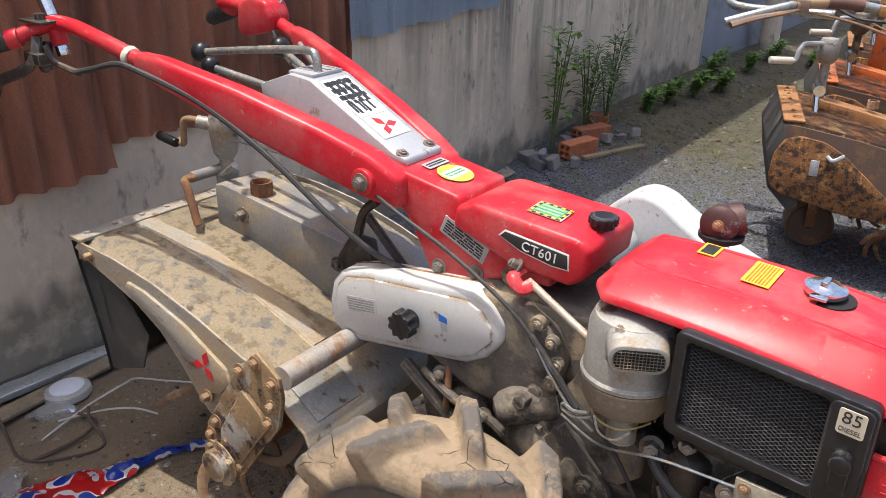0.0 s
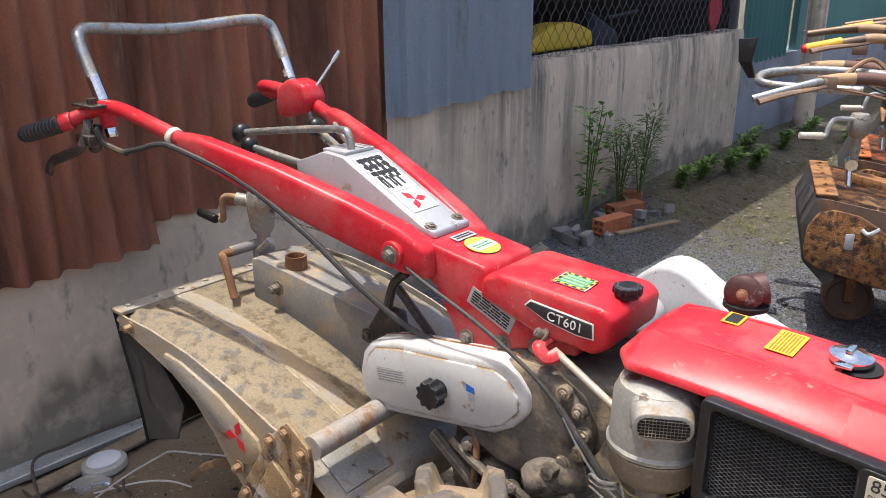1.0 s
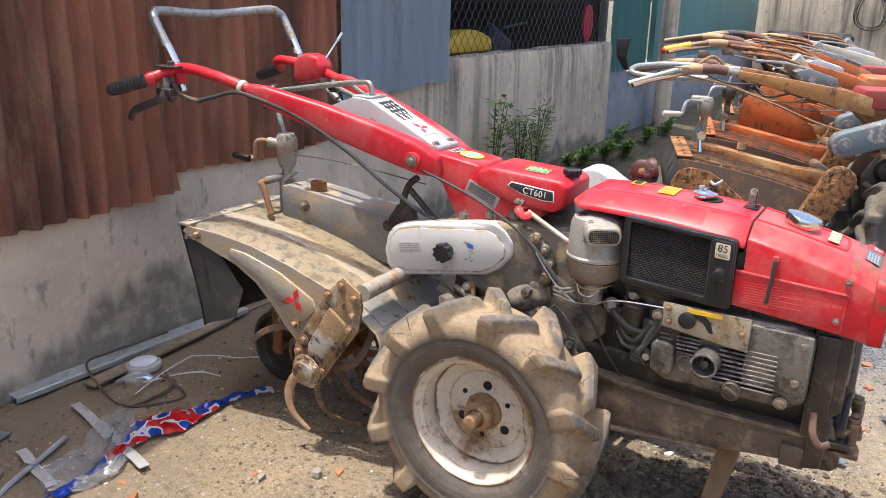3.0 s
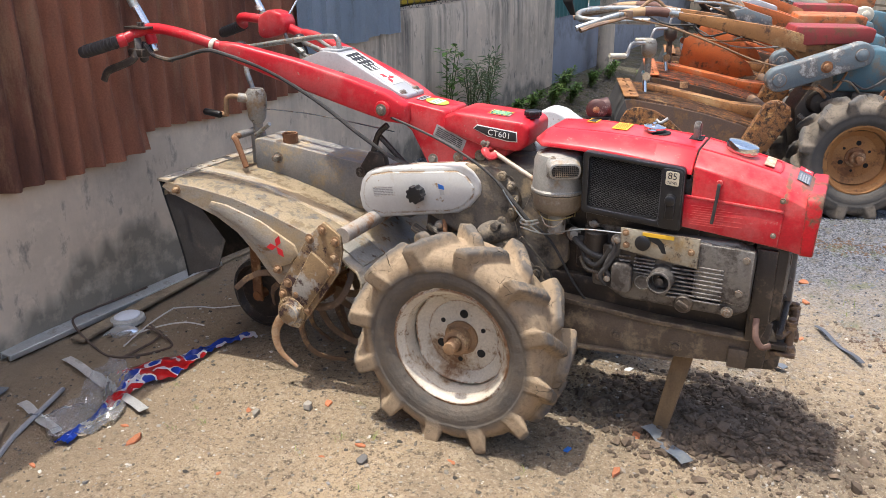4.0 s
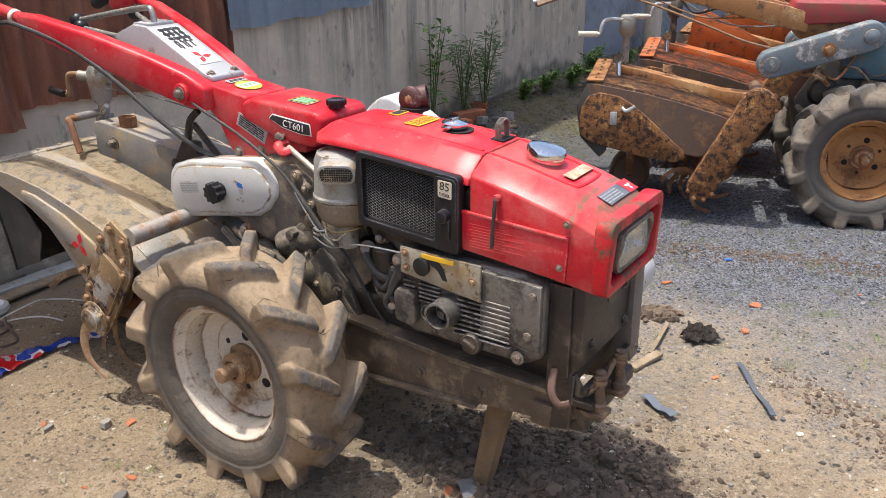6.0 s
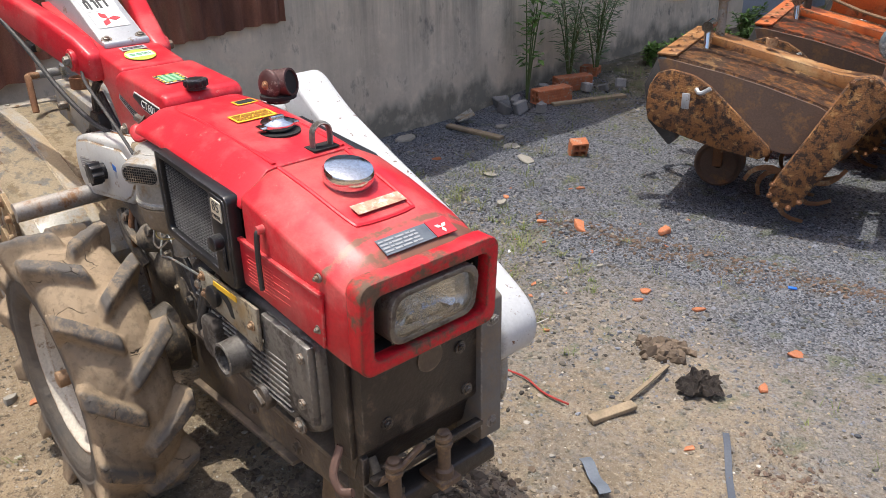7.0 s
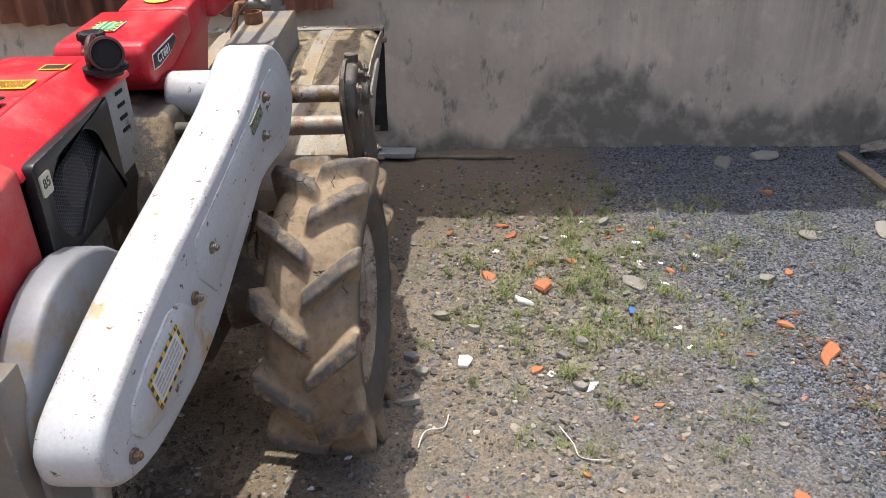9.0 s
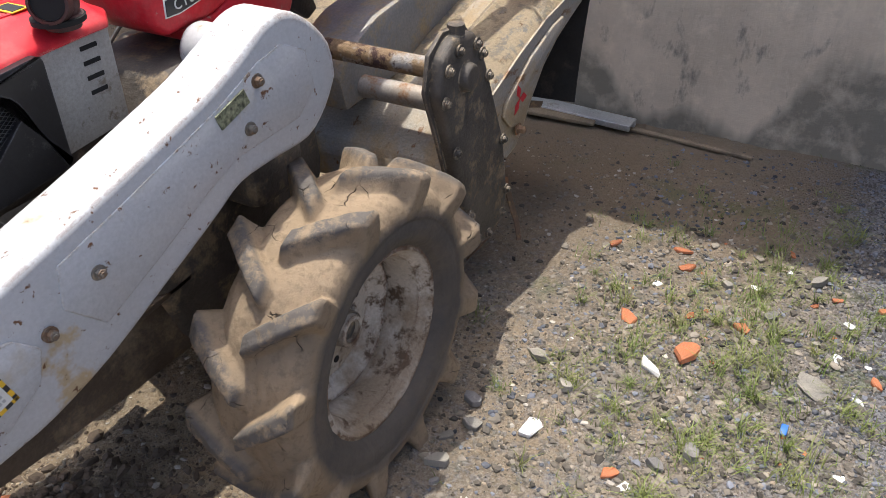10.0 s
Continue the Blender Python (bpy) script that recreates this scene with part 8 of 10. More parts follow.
    fs = []
    for A, C in zip(rows, rows[1:]):
        for i in range(5):
            fs.append(t.faces.new((A[i], A[i + 1], C[i + 1], C[i])))
    bmesh.ops.solidify(t, geom=fs, thickness=0.004)
    th_ = part("tiller_hood", t, hoodm, e, "rusty tiller hood")
    for y in (0.10,):
        bm = loft([[(x, y, z), (x, y + 0.02, z), (x, y + 0.015, z + 0.012), (x, y + 0.005, z + 0.012)] for x, z in ((-1.18, 0.616), (-0.95, 0.580), (-0.8, 0.547), (-0.55, 0.473))])
        part("hood_rib", bm, hoodm, th_)
    part("rear_strip", box(-1.205, -1.13, tn, tf, 0.616, 0.624, 0.002), hoodm, th_)
    bolts(th_, "strip_bolt", [(-1.165, y_, 0.624) for y_ in np.linspace(tn + 0.05, tf - 0.05, 6)], (0, 0, 1), 0.007, 0.004, RUST)
    for s, y in ((-1, tn), (1, tf)):
        bm = prism([(-1.20, 0.60), (-1.14, 0.40), (-0.92, 0.335), (-0.70, 0.30), (-0.60, 0.33), (-0.50, 0.43), (-0.62, 0.488), (-0.80, 0.538), (-0.95, 0.571), (-1.16, 0.605)], y - 0.003, y + 0.003, "y", 0.001, 1)
        part("side_skirt", bm, BROWNP, th_)
        leaf = [(-1.225, 0.42), (-1.22, 0.50), (-1.19, 0.555), (-1.14, 0.572), (-1.05, 0.556), (-0.98, 0.515), (-0.76, 0.325), (-0.75, 0.295), (-0.79, 0.272), (-0.95, 0.292), (-1.17, 0.345), (-1.215, 0.375)]
        bm = prism(leaf, y + s * 0.003, y + s * 0.026, "y", 0.008, 2)
        lf = part("end_plate", bm, LEAFRUST, th_, "flaking rusty end plate")
        bm = tube([(-1.04, y + s * 0.03, 0.51), (-1.02, y + s * 0.045, 0.50), (-0.985, y + s * 0.045, 0.522)], 0.008, 8)
        box(-1.09, -1.06, min(y, y + s * 0.03), max(y, y + s * 0.03), 0.43, 0.49, 0.004, bm=bm)
        part("latch", bm, SILVER, lf)
    bm = prism([(-1.245, 0.50), (-1.20, 0.61), (-1.17, 0.61), (-1.10, 0.30), (-1.13, 0.27), (-1.22, 0.36)], tn - 0.002, tf + 0.002, "y", 0.008)
    part("rear_flap", bm, RUBBER, th_, "black rubber rear flap")
    # chain case on the outer side
    pts = []
    a, b_ = Vector((-0.675, 0.17)), Vector((-0.475, 0.545))
    d = (b_ - a).normalized()
    ang = math.atan2(d.y, d.x)
    for c_, r, st in ((a, 0.058, 1), (b_, 0.075, -1)):
        for k in range(9):
            t_ = ang + st * math.pi / 2 + math.pi * k / 8
            pts.append((c_.x + r * math.cos(t_), c_.y + r * math.sin(t_)))
    bm = prism(pts, -0.440, -0.382, "y", 0.012, 2)
    cc2 = part("chain_case", bm, LEAFRUST, th_, "rusty mud-crusted chain case")
    part("case_flange", prism([(a.x + (x - a.x) * 1.0, z) for x, z in pts], -0.412, -0.404, "y", 0.002), BROWNP, cc2)
    for k in range(0, len(pts), 2):
        p = Vector(pts[k]).lerp((a + b_) / 2, 0.03)
        part("case_bolt", bolt((p.x, -0.441, p.y), (0, -1, 0), 0.007, 0.006), RUST, cc2)
    part("cross_tube", cyl((-0.43, -0.39, 0.50), (-0.43, 0.28, 0.50), 0.03, n=18), BROWNP, th_)
    part("rotor_shaft", cyl((-0.675, -0.40, 0.17), (-0.675, 0.28, 0.17), 0.022, n=14), RUST, th_)
    for k in range(7):
        c = Vector((-0.675, -0.33 + 0.1 * k, 0.18))
        for a0 in (0.3, 2.4, 4.2):
            pp = []
            for f in np.linspace(0, 1, 8):
                r = 0.02 + 0.15 * f
                an_ = a0 + k * 0.6 + 0.9 * f * f
                pp.append(c + Vector((r * math.cos(an_), 0.03 * max(0, f - 0.7) / 0.3, r * math.sin(an_))))
            if min(p.z for p in pp) > 0.0:
                part("tine", tube(pp, lambda q: 0.015 - 0.006 * q, 6, 1, flat=0.25), RUST, th_)
    bm = lathe([(0.088, -0.06), (0.098, -0.05), (0.098, 0.05), (0.088, 0.06), (0.075, 0.045), (0.02, 0.045), (0.02, -0.045), (0.075, -0.045)], (-1.0, 0.02, 0.105), (-1.0, 1, 0.105), 28, closed=True)
    part("depth_wheel", bm, BROWNP, th_, "rusty depth wheel")
    part("wheel_fork", box(-1.02, -0.98, -0.055, -0.043, 0.10, 0.58, 0.004), RUST, th_)
    # beam, depth screw and crank
    bm = prism([(-1.08, 0.60), (-1.08, 0.640), (-0.60, 0.535), (-0.35, 0.515), (-0.33, 0.46), (-0.55, 0.46)], -0.06, 0.04, "y", 0.005)
    part("tiller_beam", bm, hoodm, th_)
    bm = cyl((-1.06, -0.01, 0.58), (-1.06, -0.01, 0.82), 0.018, n=14)
    lathe([(0.025, 0), (0.04, 0.02), (0.042, 0.07), (0.03, 0.095), (0, 0.10)], (-1.06, -0.01, 0.77), (-1.06, -0.01, 1), 20, bm=bm)
    dg2 = part("depth_gear", bm, GALV if seed == 1 else CAST, th_)
    bm = tube([(-1.08, -0.03, 0.845), (-1.15, -0.08, 0.85), (-1.17, -0.095, 0.83), (-1.18, -0.10, 0.79), (-1.20, -0.11, 0.785)], 0.009, 8)
    part("depth_crank", bm, SILVER, dg2)
    part("crank_grip", cyl((-1.19, -0.105, 0.786), (-1.275, -0.145, 0.79), 0.014, n=12, bev=0.003), CREAMP, dg2)
    bm = cyl((-1.085, -0.12, 0.68), (-1.075, -0.15, 0.555), 0.013, n=12)
    cyl((-1.08, -0.08, 0.69), (-1.08, -0.16, 0.69), 0.022, n=12, bm=bm)
    part("clamp_pin", bm, CHROME, dg2)
    # loose upright fender sheet beside the beam
    if seed == 1:
        bm = lathe([(0.022, 0), (0.022, 0.03), (0.017, 0.03), (0.017, 0.01), (0, 0.01)], (-0.86, -0.01, 0.61), (-0.86, -0.01, 1), 18)
        part("beam_socket", bm, RUST, th_)
        return e
    bm = prism([(-0.98, 0.60), (-0.96, 0.76), (-0.90, 0.80), (-0.55, 0.62), (-0.50, 0.54), (-0.60, 0.52)], 0.14, 0.148, "y", 0.003)
    part("fender_sheet", bm, ORANGE if seed > 1 else OCHRE, th_)
    return e


mat_lever = mat("worn_lever_metal", (0.30, 0.22, 0.16), (0.20, 0.13, 0.09), 12, 0.45, 0.5, c3=(0.25, 0.15, 0.08), th=0.58, s3=16)
YAW = 19
OB = Vector((0.88, 2.66))
old_tractor(OB, YAW, OCHRE, OCHRE, REDDULL, BLUEG, "old ochre tractor with flaking rust and a blue-grey pulley case", (TAPE, TANGRIP), seed=1)
old_tractor(OB + Vector((-0.05, 0.80)), YAW - 3, ORANGE, ORANGE, ORANGE, BLUEG, "old orange walking tractor without an engine", (TAPE, TANGRIP), 0.12, seed=2, tip=YGRIP)
old_tractor(OB + Vector((-0.10, 1.62)), YAW - 6, OCHRE, ORANGE, REDDULL, CREAMP, "old orange walking tractor with yellow grips", (TAPE, RUBBER), 0.13, seed=3, tip=YGRIP)
old_tractor(OB + Vector((0.0, 2.55)), YAW - 2, ORANGE, CREAMP, ORANGE, CREAMP, "old cream and orange walking tractor", (TAPE, TANGRIP), 0.08, seed=4)
# bent bar with a black lever that belongs to the nearest old tractor
bm = tube([(-0.10, 2.20, 0.965), (-0.35, 2.18, 0.962), (-0.46, 2.19, 0.965), (-0.50, 2.23, 0.98), (-0.47, 2.30, 1.0), (-0.30, 2.40, 1.01), (0.0, 2.45, 1.0)], 0.017, 12)
gb = thing("handlebar", bm, PIPE, "bent chromed handlebar resting on an old tractor", "handlebar")
part("lever_blade", loft([[(-0.50, 2.10, 0.99), (-0.48, 2.12, 0.99), (-0.48, 2.14, 0.99), (-0.50, 2.13, 0.99)], [(-0.52, 2.03, 1.06), (-0.48, 2.06, 1.06), (-0.48, 2.075, 1.06), (-0.52, 2.05, 1.06)],
                          [(-0.525, 2.02, 1.145), (-0.465, 2.06, 1.15), (-0.465, 2.075, 1.15), (-0.525, 2.035, 1.145)]], 0.004), BLACKP, gb, "black plastic lever blade")

# ---------------- end of the yard ----------------
BLUEW = mat("blue_grey_render", (0.28, 0.30, 0.34), (0.23, 0.25, 0.28), 3, 0.85, c3=(0.14, 0.14, 0.14), th=0.6, s3=4, soft=0.1, bump=0.2)
bm = box(WX - 0.25, WX - 0.02, 5.125, 11.8, -0.1, 0.72, 0.01)
thing("wall_low", bm, BLUEW, "low blue-grey rendered wall", "wall", kind="structure")
thing("corrugated_sheet", corrugated(5.13, 6.15, lambda y: 0.70, 2.6, WX - 0.02, 0.11, 0.012, 12), TEAL, "teal corrugated sheet over a low wall", "metal sheet", "sheets along the wall")
thing("wall_gate", box(WX - 0.10, WX - 0.04, 6.5, 11.8, 0.6, 2.8, 0.004), TEAL, "teal sheet-metal gate", "gate", kind="structure")
bm = cyl((-1.46, 6.30, -0.1), (-1.46, 6.30, 2.8), 0.085, 0.075, 20)
tube([(-1.37, 6.30, 0.9), (-1.46, 6.21, 0.905), (-1.55, 6.3, 0.9), (-1.46, 6.39, 0.905), (-1.37, 6.30, 0.9)], 0.006, 6, bm=bm)
thing("concrete_post", bm, CONC, "round grey concrete post before the gate", "post")
bm = box(-1.8, 9.0, 12.0, 12.2, -0.1, 3.0, 0.01)
thing("wall_east", bm, CONC, "grey concrete wall closing the yard", "wall", kind="structure")
bm = box(9.0, 9.2, -9.0, 12.2, -0.1, 2.4)
thing("wall_south", bm, CONC, "grey yard wall", "wall", kind="structure")
bm = box(-1.8, 9.2, -9.2, -9.0, -0.1, 2.4)
thing("wall_west", bm, CONC, "grey yard wall", "wall", kind="structure")


def coil(c, r, n, seed):
    rnd = random.Random(seed)
    bm = B()
    for k in range(n):
        pts = []
        ox, oz, rr = rnd.uniform(-0.04, 0.04), rnd.uniform(-0.05, 0.03), r * rnd.uniform(0.8, 1.1)
        for i in range(17):
            a = 2 * math.pi * i / 16
            pts.append((c[0] + ox + rr * 0.75 * math.cos(a), c[1] - 0.02 - 0.01 * k, c[2] + oz + rr * math.sin(a) - 0.25 * rr * math.cos(a) ** 2))
        tube(pts, 0.006, 5, 2, bm=bm)
    return bm


for k, (x, z) in enumerate(((-0.1, 1.25), (0.45, 1.2), (0.85, 1.25), (1.3, 1.22))):
    thing("wire_coil", coil((x, 11.98, z), 0.28, 5, k), RUBBER, "coil of dark cable hanging on the wall", "cable coil", "coils on the wall")
for k in range(10):
    col_, row_ = k % 2, k // 2
    bm = lathe([(0.16, -0.08), (0.26, -0.09), (0.30, -0.04), (0.30, 0.04), (0.26, 0.09), (0.16, 0.08)], (-1.15 + 0.62 * col_, 11.5, 0.09 + row_ * 0.185), (-1.15 + 0.62 * col_, 11.5, 9), 28, closed=True)
    thing("tyre", bm, RUBBER, "worn black tyre in a stack", "tyre", "stack of tyres")
rnd = random.Random(31)
for k in range(34):
    a = rnd.uniform(-0.7, 0.7) + (0 if k % 3 else 1.2)
    L, w, h = rnd.uniform(0.6, 1.3), rnd.uniform(0.06, 0.11), rnd.uniform(0.02, 0.04)
    c = (1.6 + rnd.uniform(-0.6, 0.9), 10.6 + rnd.uniform(-0.4, 0.4), 0.03 + 0.026 * k)
    bm = box(-L / 2, L / 2, -w / 2, w / 2, -h / 2, h / 2, 0.003, 1, m=pose(*c, rnd.uniform(-10, 10), rnd.uniform(-12, 12), math.degrees(a)))
    thing("plank", bm, PLANK, "weathered scrap plank in a heap", "plank", "heap of planks")

# ---------------- things inside the fence ----------------
bm = loft([[(-1.95, 2.55 + 0.75 * f, 0.95 + 0.22 * math.sin(f * 2.6) * 0.0), (-1.83, 2.55 + 0.75 * f, 0.95 + 0.02), (-1.84, 2.55 + 0.75 * f, 0.97 + 0.15 * math.sin(f * 2.4 + 0.35)), (-2.0, 2.55 + 0.75 * f, 0.96 + 0.15 * math.sin(f * 2.4 + 0.35))] for f in np.linspace(0, 1, 9)], 0.02, 2)
thing("yellow_tarp", bm, mat("yellow_tarpaulin", (0.62, 0.42, 0.02), (0.48, 0.32, 0.02), 14, 0.5, bump=0.4, fine=25, dist=0.02), "crumpled yellow tarpaulin draped behind the fence", "tarpaulin")
bm = loft([[(-1.86, 3.22 + 0.3 * f, 0.95), (-1.82, 3.22 + 0.3 * f, 0.95), (-1.82, 3.22 + 0.3 * f, 1.15 - 0.12 * f), (-1.9, 3.22 + 0.3 * f, 1.17 - 0.12 * f)] for f in (0, 0.5, 1)], 0.02)
tube([(-1.84, 3.4, 1.12), (-1.82, 3.75, 1.15)], 0.01, 8, 1, bm=bm)
thing("dark_cloth", bm, mat("dark_blue_cloth", (0.02, 0.025, 0.04), None, 12, 0.8, bump=0.2), "dark bundle behind the wire fence", "bundle")
bm = loft([[(-1.72, 4.72 - w_, z), (-1.70, 4.72 - w_, z), (-1.70, 4.72 + w_, z), (-1.73, 4.72 + w_, z)] for z, w_ in ((0.98, 0.03), (1.05, 0.09), (1.15, 0.11), (1.24, 0.08), (1.28, 0.03))], 0.008)
thing("red_cloth", bm, mat("red_cloth", (0.48, 0.03, 0.05), (0.36, 0.02, 0.04), 14, 0.8, bump=0.3, fine=30, dist=0.01), "red cloth hung on the wire fence", "cloth")

# ---------------- plants by the wall ----------------
LEAF = mat("fresh_green_leaf", (0.16, 0.27, 0.05), (0.10, 0.19, 0.035), 20, 0.5, bump=0, vary=0.35, island=True)
LEAFG = mat("grey_green_leaf", (0.20, 0.27, 0.12), (0.15, 0.20, 0.09), 20, 0.6, bump=0, vary=0.35, island=True)
STEM = mat("green_stem", (0.13, 0.17, 0.05), (0.10, 0.12, 0.04), 20, 0.6, bump=0)
GRASSM = mat("grass_blades", (0.12, 0.175, 0.035), (0.19, 0.20, 0.065), 10, 0.6, bump=0, vary=0.35, island=True)


def leaves_bm(points, size, rnd, narrow=0.35, droop=0.3):
    """Small folded leaves at the given points and directions."""
    verts, faces = [], []
    for p, d in points:
        L = size * rnd.uniform(0.6, 1.25)
        d = (Vector(d) + Vector((rnd.uniform(-.5, .5), rnd.uniform(-.5, .5), rnd.uniform(-.4, .4)))).normalized()
        s = d.cross(Vector((rnd.uniform(-.3, .3), rnd.uniform(-.3, .3), 1)))
        s = s.normalized() if s.length > 0.01 else Vector((1, 0, 0))
        n = s.cross(d)
        b = len(verts)
        mid, tip = p + d * L * 0.5 - n * 0.04 * L, p + d * L - Vector((0, 0, droop * L * 0.5))
        verts += [p, mid + s * L * narrow * 0.5 + n * 0.05 * L, tip, mid - s * L * narrow * 0.5 + n * 0.05 * L, mid]
        faces += [(b, b + 1, b + 4), (b + 1, b + 2, b + 4), (b + 2, b + 3, b + 4), (b + 3, b, b + 4)]
    return verts, faces


def raw(name, verts, faces, material, parent=None):
    me = bpy.data.meshes.new(name)
    me.from_pydata([tuple(v) for v in verts], [], faces)
    me.materials.append(material)
    ob = new(name, me)
    if parent:
        ob.parent = parent
    return ob


def weed(at, h, stems, leafm, size, narrow, seed, label, spread=0.35, per=26):
    rnd = random.Random(seed)
    z0 = gz(*at)
    e = empty("weed", label, "plant", "weeds by the wall", (at[0], at[1], z0))
    bm, pts = B(), []
    for k in range(stems):
        a, r = rnd.uniform(0, 6.28), rnd.uniform(0.3, 1) * spread * h
        hh = h * rnd.uniform(0.65, 1.05)
        end = Vector((abs(math.cos(a)) * r * 0.5, math.sin(a) * r, hh))
        path = [Vector((0, 0, -0.02)), end * 0.5 + Vector((0, 0, 0.12 * h)), end]
        tube(path, lambda q: 0.006 * (1 - 0.7 * q), 5, 5, bm=bm)
        P = curve_pts(path, 8)
        for i in range(per):
            f = rnd.uniform(0.25, 1.0)
            p = P[min(len(P) - 1, int(f * len(P)))]
            aa = rnd.uniform(0, 6.28)
            tw = Vector((math.cos(aa), math.sin(aa), rnd.uniform(-.1, .8)))
            off = rnd.uniform(0, 0.07) * h
            pts.append((p + tw * off, tw))
    tagged(part("stem", bm, STEM, e), kind="stuff")
    v, f = leaves_bm(pts, size, rnd, narrow)
    tagged(raw("leaf", v, f, leafm, e), kind="stuff")
    return e


weed((-1.50, 2.66), 0.66, 4, LEAF, 0.060, 0.5, 1, "tall light-green weed growing against the wall", 0.22, 42)
weed((-1.48, 3.0), 0.50, 8, LEAFG, 0.07, 0.16, 2, "feathery grey-green weed by the wall", 0.45, 46)
weed((-1.46, 3.22), 0.52, 9, LEAFG, 0.07, 0.16, 3, "feathery grey-green weed by the wall", 0.45, 46)
for k, (x, y, h) in enumerate(((-1.40, 3.65, 0.20), (-1.38, 3.95, 0.24), (-1.32, 4.25, 0.26), (-1.25, 4.55, 0.24), (-1.42, 4.8, 0.3), (-1.30, 5.3, 0.22), (-1.05, 6.2, 0.2), (-1.3, 5.9, 0.25))):
    weed((x, y), 0.62 * h, 12, LEAF, 0.048, 0.36, 10 + k, "low leafy green weed at the foot of the wall", 1.1, 34)

# grass tufts and sprigs
rnd = random.Random(77)
v, f = [], []


def tuft(x, y, n, h, r):
    for i in range(n):
        a, d = rnd.uniform(0, 6.28), rnd.uniform(0, r)
        px, py = x + math.cos(a) * d, y + math.sin(a) * d
        p = Vector((px, py, gz(px, py) - 0.004))
        b, hh = len(v), h * rnd.uniform(0.4, 1.1)
        la = rnd.uniform(0, 6.28)
        lean = Vector((math.cos(la), math.sin(la), 0)) * hh * rnd.uniform(0.4, 1.8)
        s = Vector((-math.sin(la), math.cos(la), 0)) * 0.0012
        v.extend([p - s, p + s, p + lean * 0.4 + Vector((0, 0, hh * 0.7)) + s * 0.7, p + lean * 0.4 + Vector((0, 0, hh * 0.7)) - s * 0.7, p + lean + Vector((0, 0, hh))])
        f.extend([(b, b + 1, b + 2, b + 3), (b + 3, b + 2, b + 4)])


for i in range(300):
    tuft(rnd.gauss(-0.55, 0.33), rnd.gauss(1.02, 0.22), rnd.randint(4, 34), rnd.uniform(0.015, 0.05), rnd.uniform(0.01, 0.06))
for i in range(26):
    tuft(rnd.uniform(-1.45, -0.5), rnd.uniform(1.3, 2.9), rnd.randint(8, 24), rnd.uniform(0.03, 0.07), 0.05)
for i in range(22):
    tuft(rnd.uniform(-0.8, 1.8), rnd.uniform(0.9, 2.2), rnd.randint(6, 14), rnd.uniform(0.02, 0.04), 0.04)
for i in range(14):
    tuft(rnd.uniform(-1.3, 1.2), rnd.uniform(-1.0, -0.3), rnd.randint(5, 10), rnd.uniform(0.015, 0.03), 0.02)
for i in range(60):
    tuft(rnd.uniform(-1.4, -0.6), rnd.uniform(2.9, 5.5), rnd.randint(8, 20), rnd.uniform(0.03, 0.07), 0.08)
for i in range(90):
    tuft(rnd.uniform(0.5, 4.0), rnd.uniform(8.0, 10.0), rnd.randint(10, 20), rnd.uniform(0.1, 0.3), 0.2)
tagged(raw("grass", v, f, GRASSM), "sparse short grass sprouting through gravel", "grass", kind="stuff")


# ---------------- stones, gravel and clods ----------------
def rock_field(name, n, place, size, material, label, seed, flat=0.7, cat="gravel", sink=0.25):
    rnd = np.random.RandomState(seed)
    phi = (1 + 5 ** 0.5) / 2
    ico = np.array([(-1, phi, 0), (1, phi, 0), (-1, -phi, 0), (1, -phi, 0), (0, -1, phi), (0, 1, phi), (0, -1, -phi), (0, 1, -phi), (phi, 0, -1), (phi, 0, 1), (-phi, 0, -1), (-phi, 0, 1)]) / 1.9
    tri = [(0, 11, 5), (0, 5, 1), (0, 1, 7), (0, 7, 10), (0, 10, 11), (1, 5, 9), (5, 11, 4), (11, 10, 2), (10, 7, 6), (7, 1, 8), (3, 9, 4), (3, 4, 2), (3, 2, 6), (3, 6, 8), (3, 8, 9), (4, 9, 5), (2, 4, 11), (6, 2, 10), (8, 6, 7), (9, 8, 1)]
    P = place(rnd, n)
    n = len(P)
    Z = height(P[:, 0], P[:, 1])
    s = size[0] * (size[1] / size[0]) ** (rnd.rand(n) ** 2.2)
    q = ico[None] * (1 + rnd.uniform(-0.42, 0.42, (n, 12, 1))) * s[:, None, None]
    q = q * np.stack([rnd.uniform(0.7, 1.3, n), rnd.uniform(0.7, 1.3, n), flat * rnd.uniform(0.6, 1.1, n)], 1)[:, None]
    a = rnd.uniform(0, 6.28, n)[:, None]
    c, s_ = np.cos(a), np.sin(a)
    q = np.stack([q[..., 0] * c + q[..., 1] * s_ + P[:, :1], q[..., 1] * c - q[..., 0] * s_ + P[:, 1:2], q[..., 2] + (Z + s * flat * (0.5 - sink))[:, None]], -1)
    V = q.reshape(-1, 3).tolist()
    F = (np.array(tri)[None] + 12 * np.arange(n)[:, None, None]).reshape(-1, 3).tolist()
    ob = raw(name, V, F, material)
    return tagged(ob, label, cat, kind="stuff")


def in_box(x0, x1, y0, y1):
    return lambda r, n: np.stack([r.uniform(x0, x1, n), r.uniform(y0, y1, n)], 1)


def gravel_zone(r, n):
    P = np.stack([r.uniform(-1.58, 2.0, n * 4), r.uniform(0.5, 3.2, n * 4)], 1)
    keep = (P[:, 1] - 0.22 * np.maximum(P[:, 0], 0) + 1.1 * hnoise(P[:, 0], P[:, 1], 1.7, 9) + r.uniform(-0.55, 0.55, n * 4)) > 1.06
    keep |= (P[:, 0] < -0.9) & (P[:, 1] > 1.1)
    return P[keep][:n]


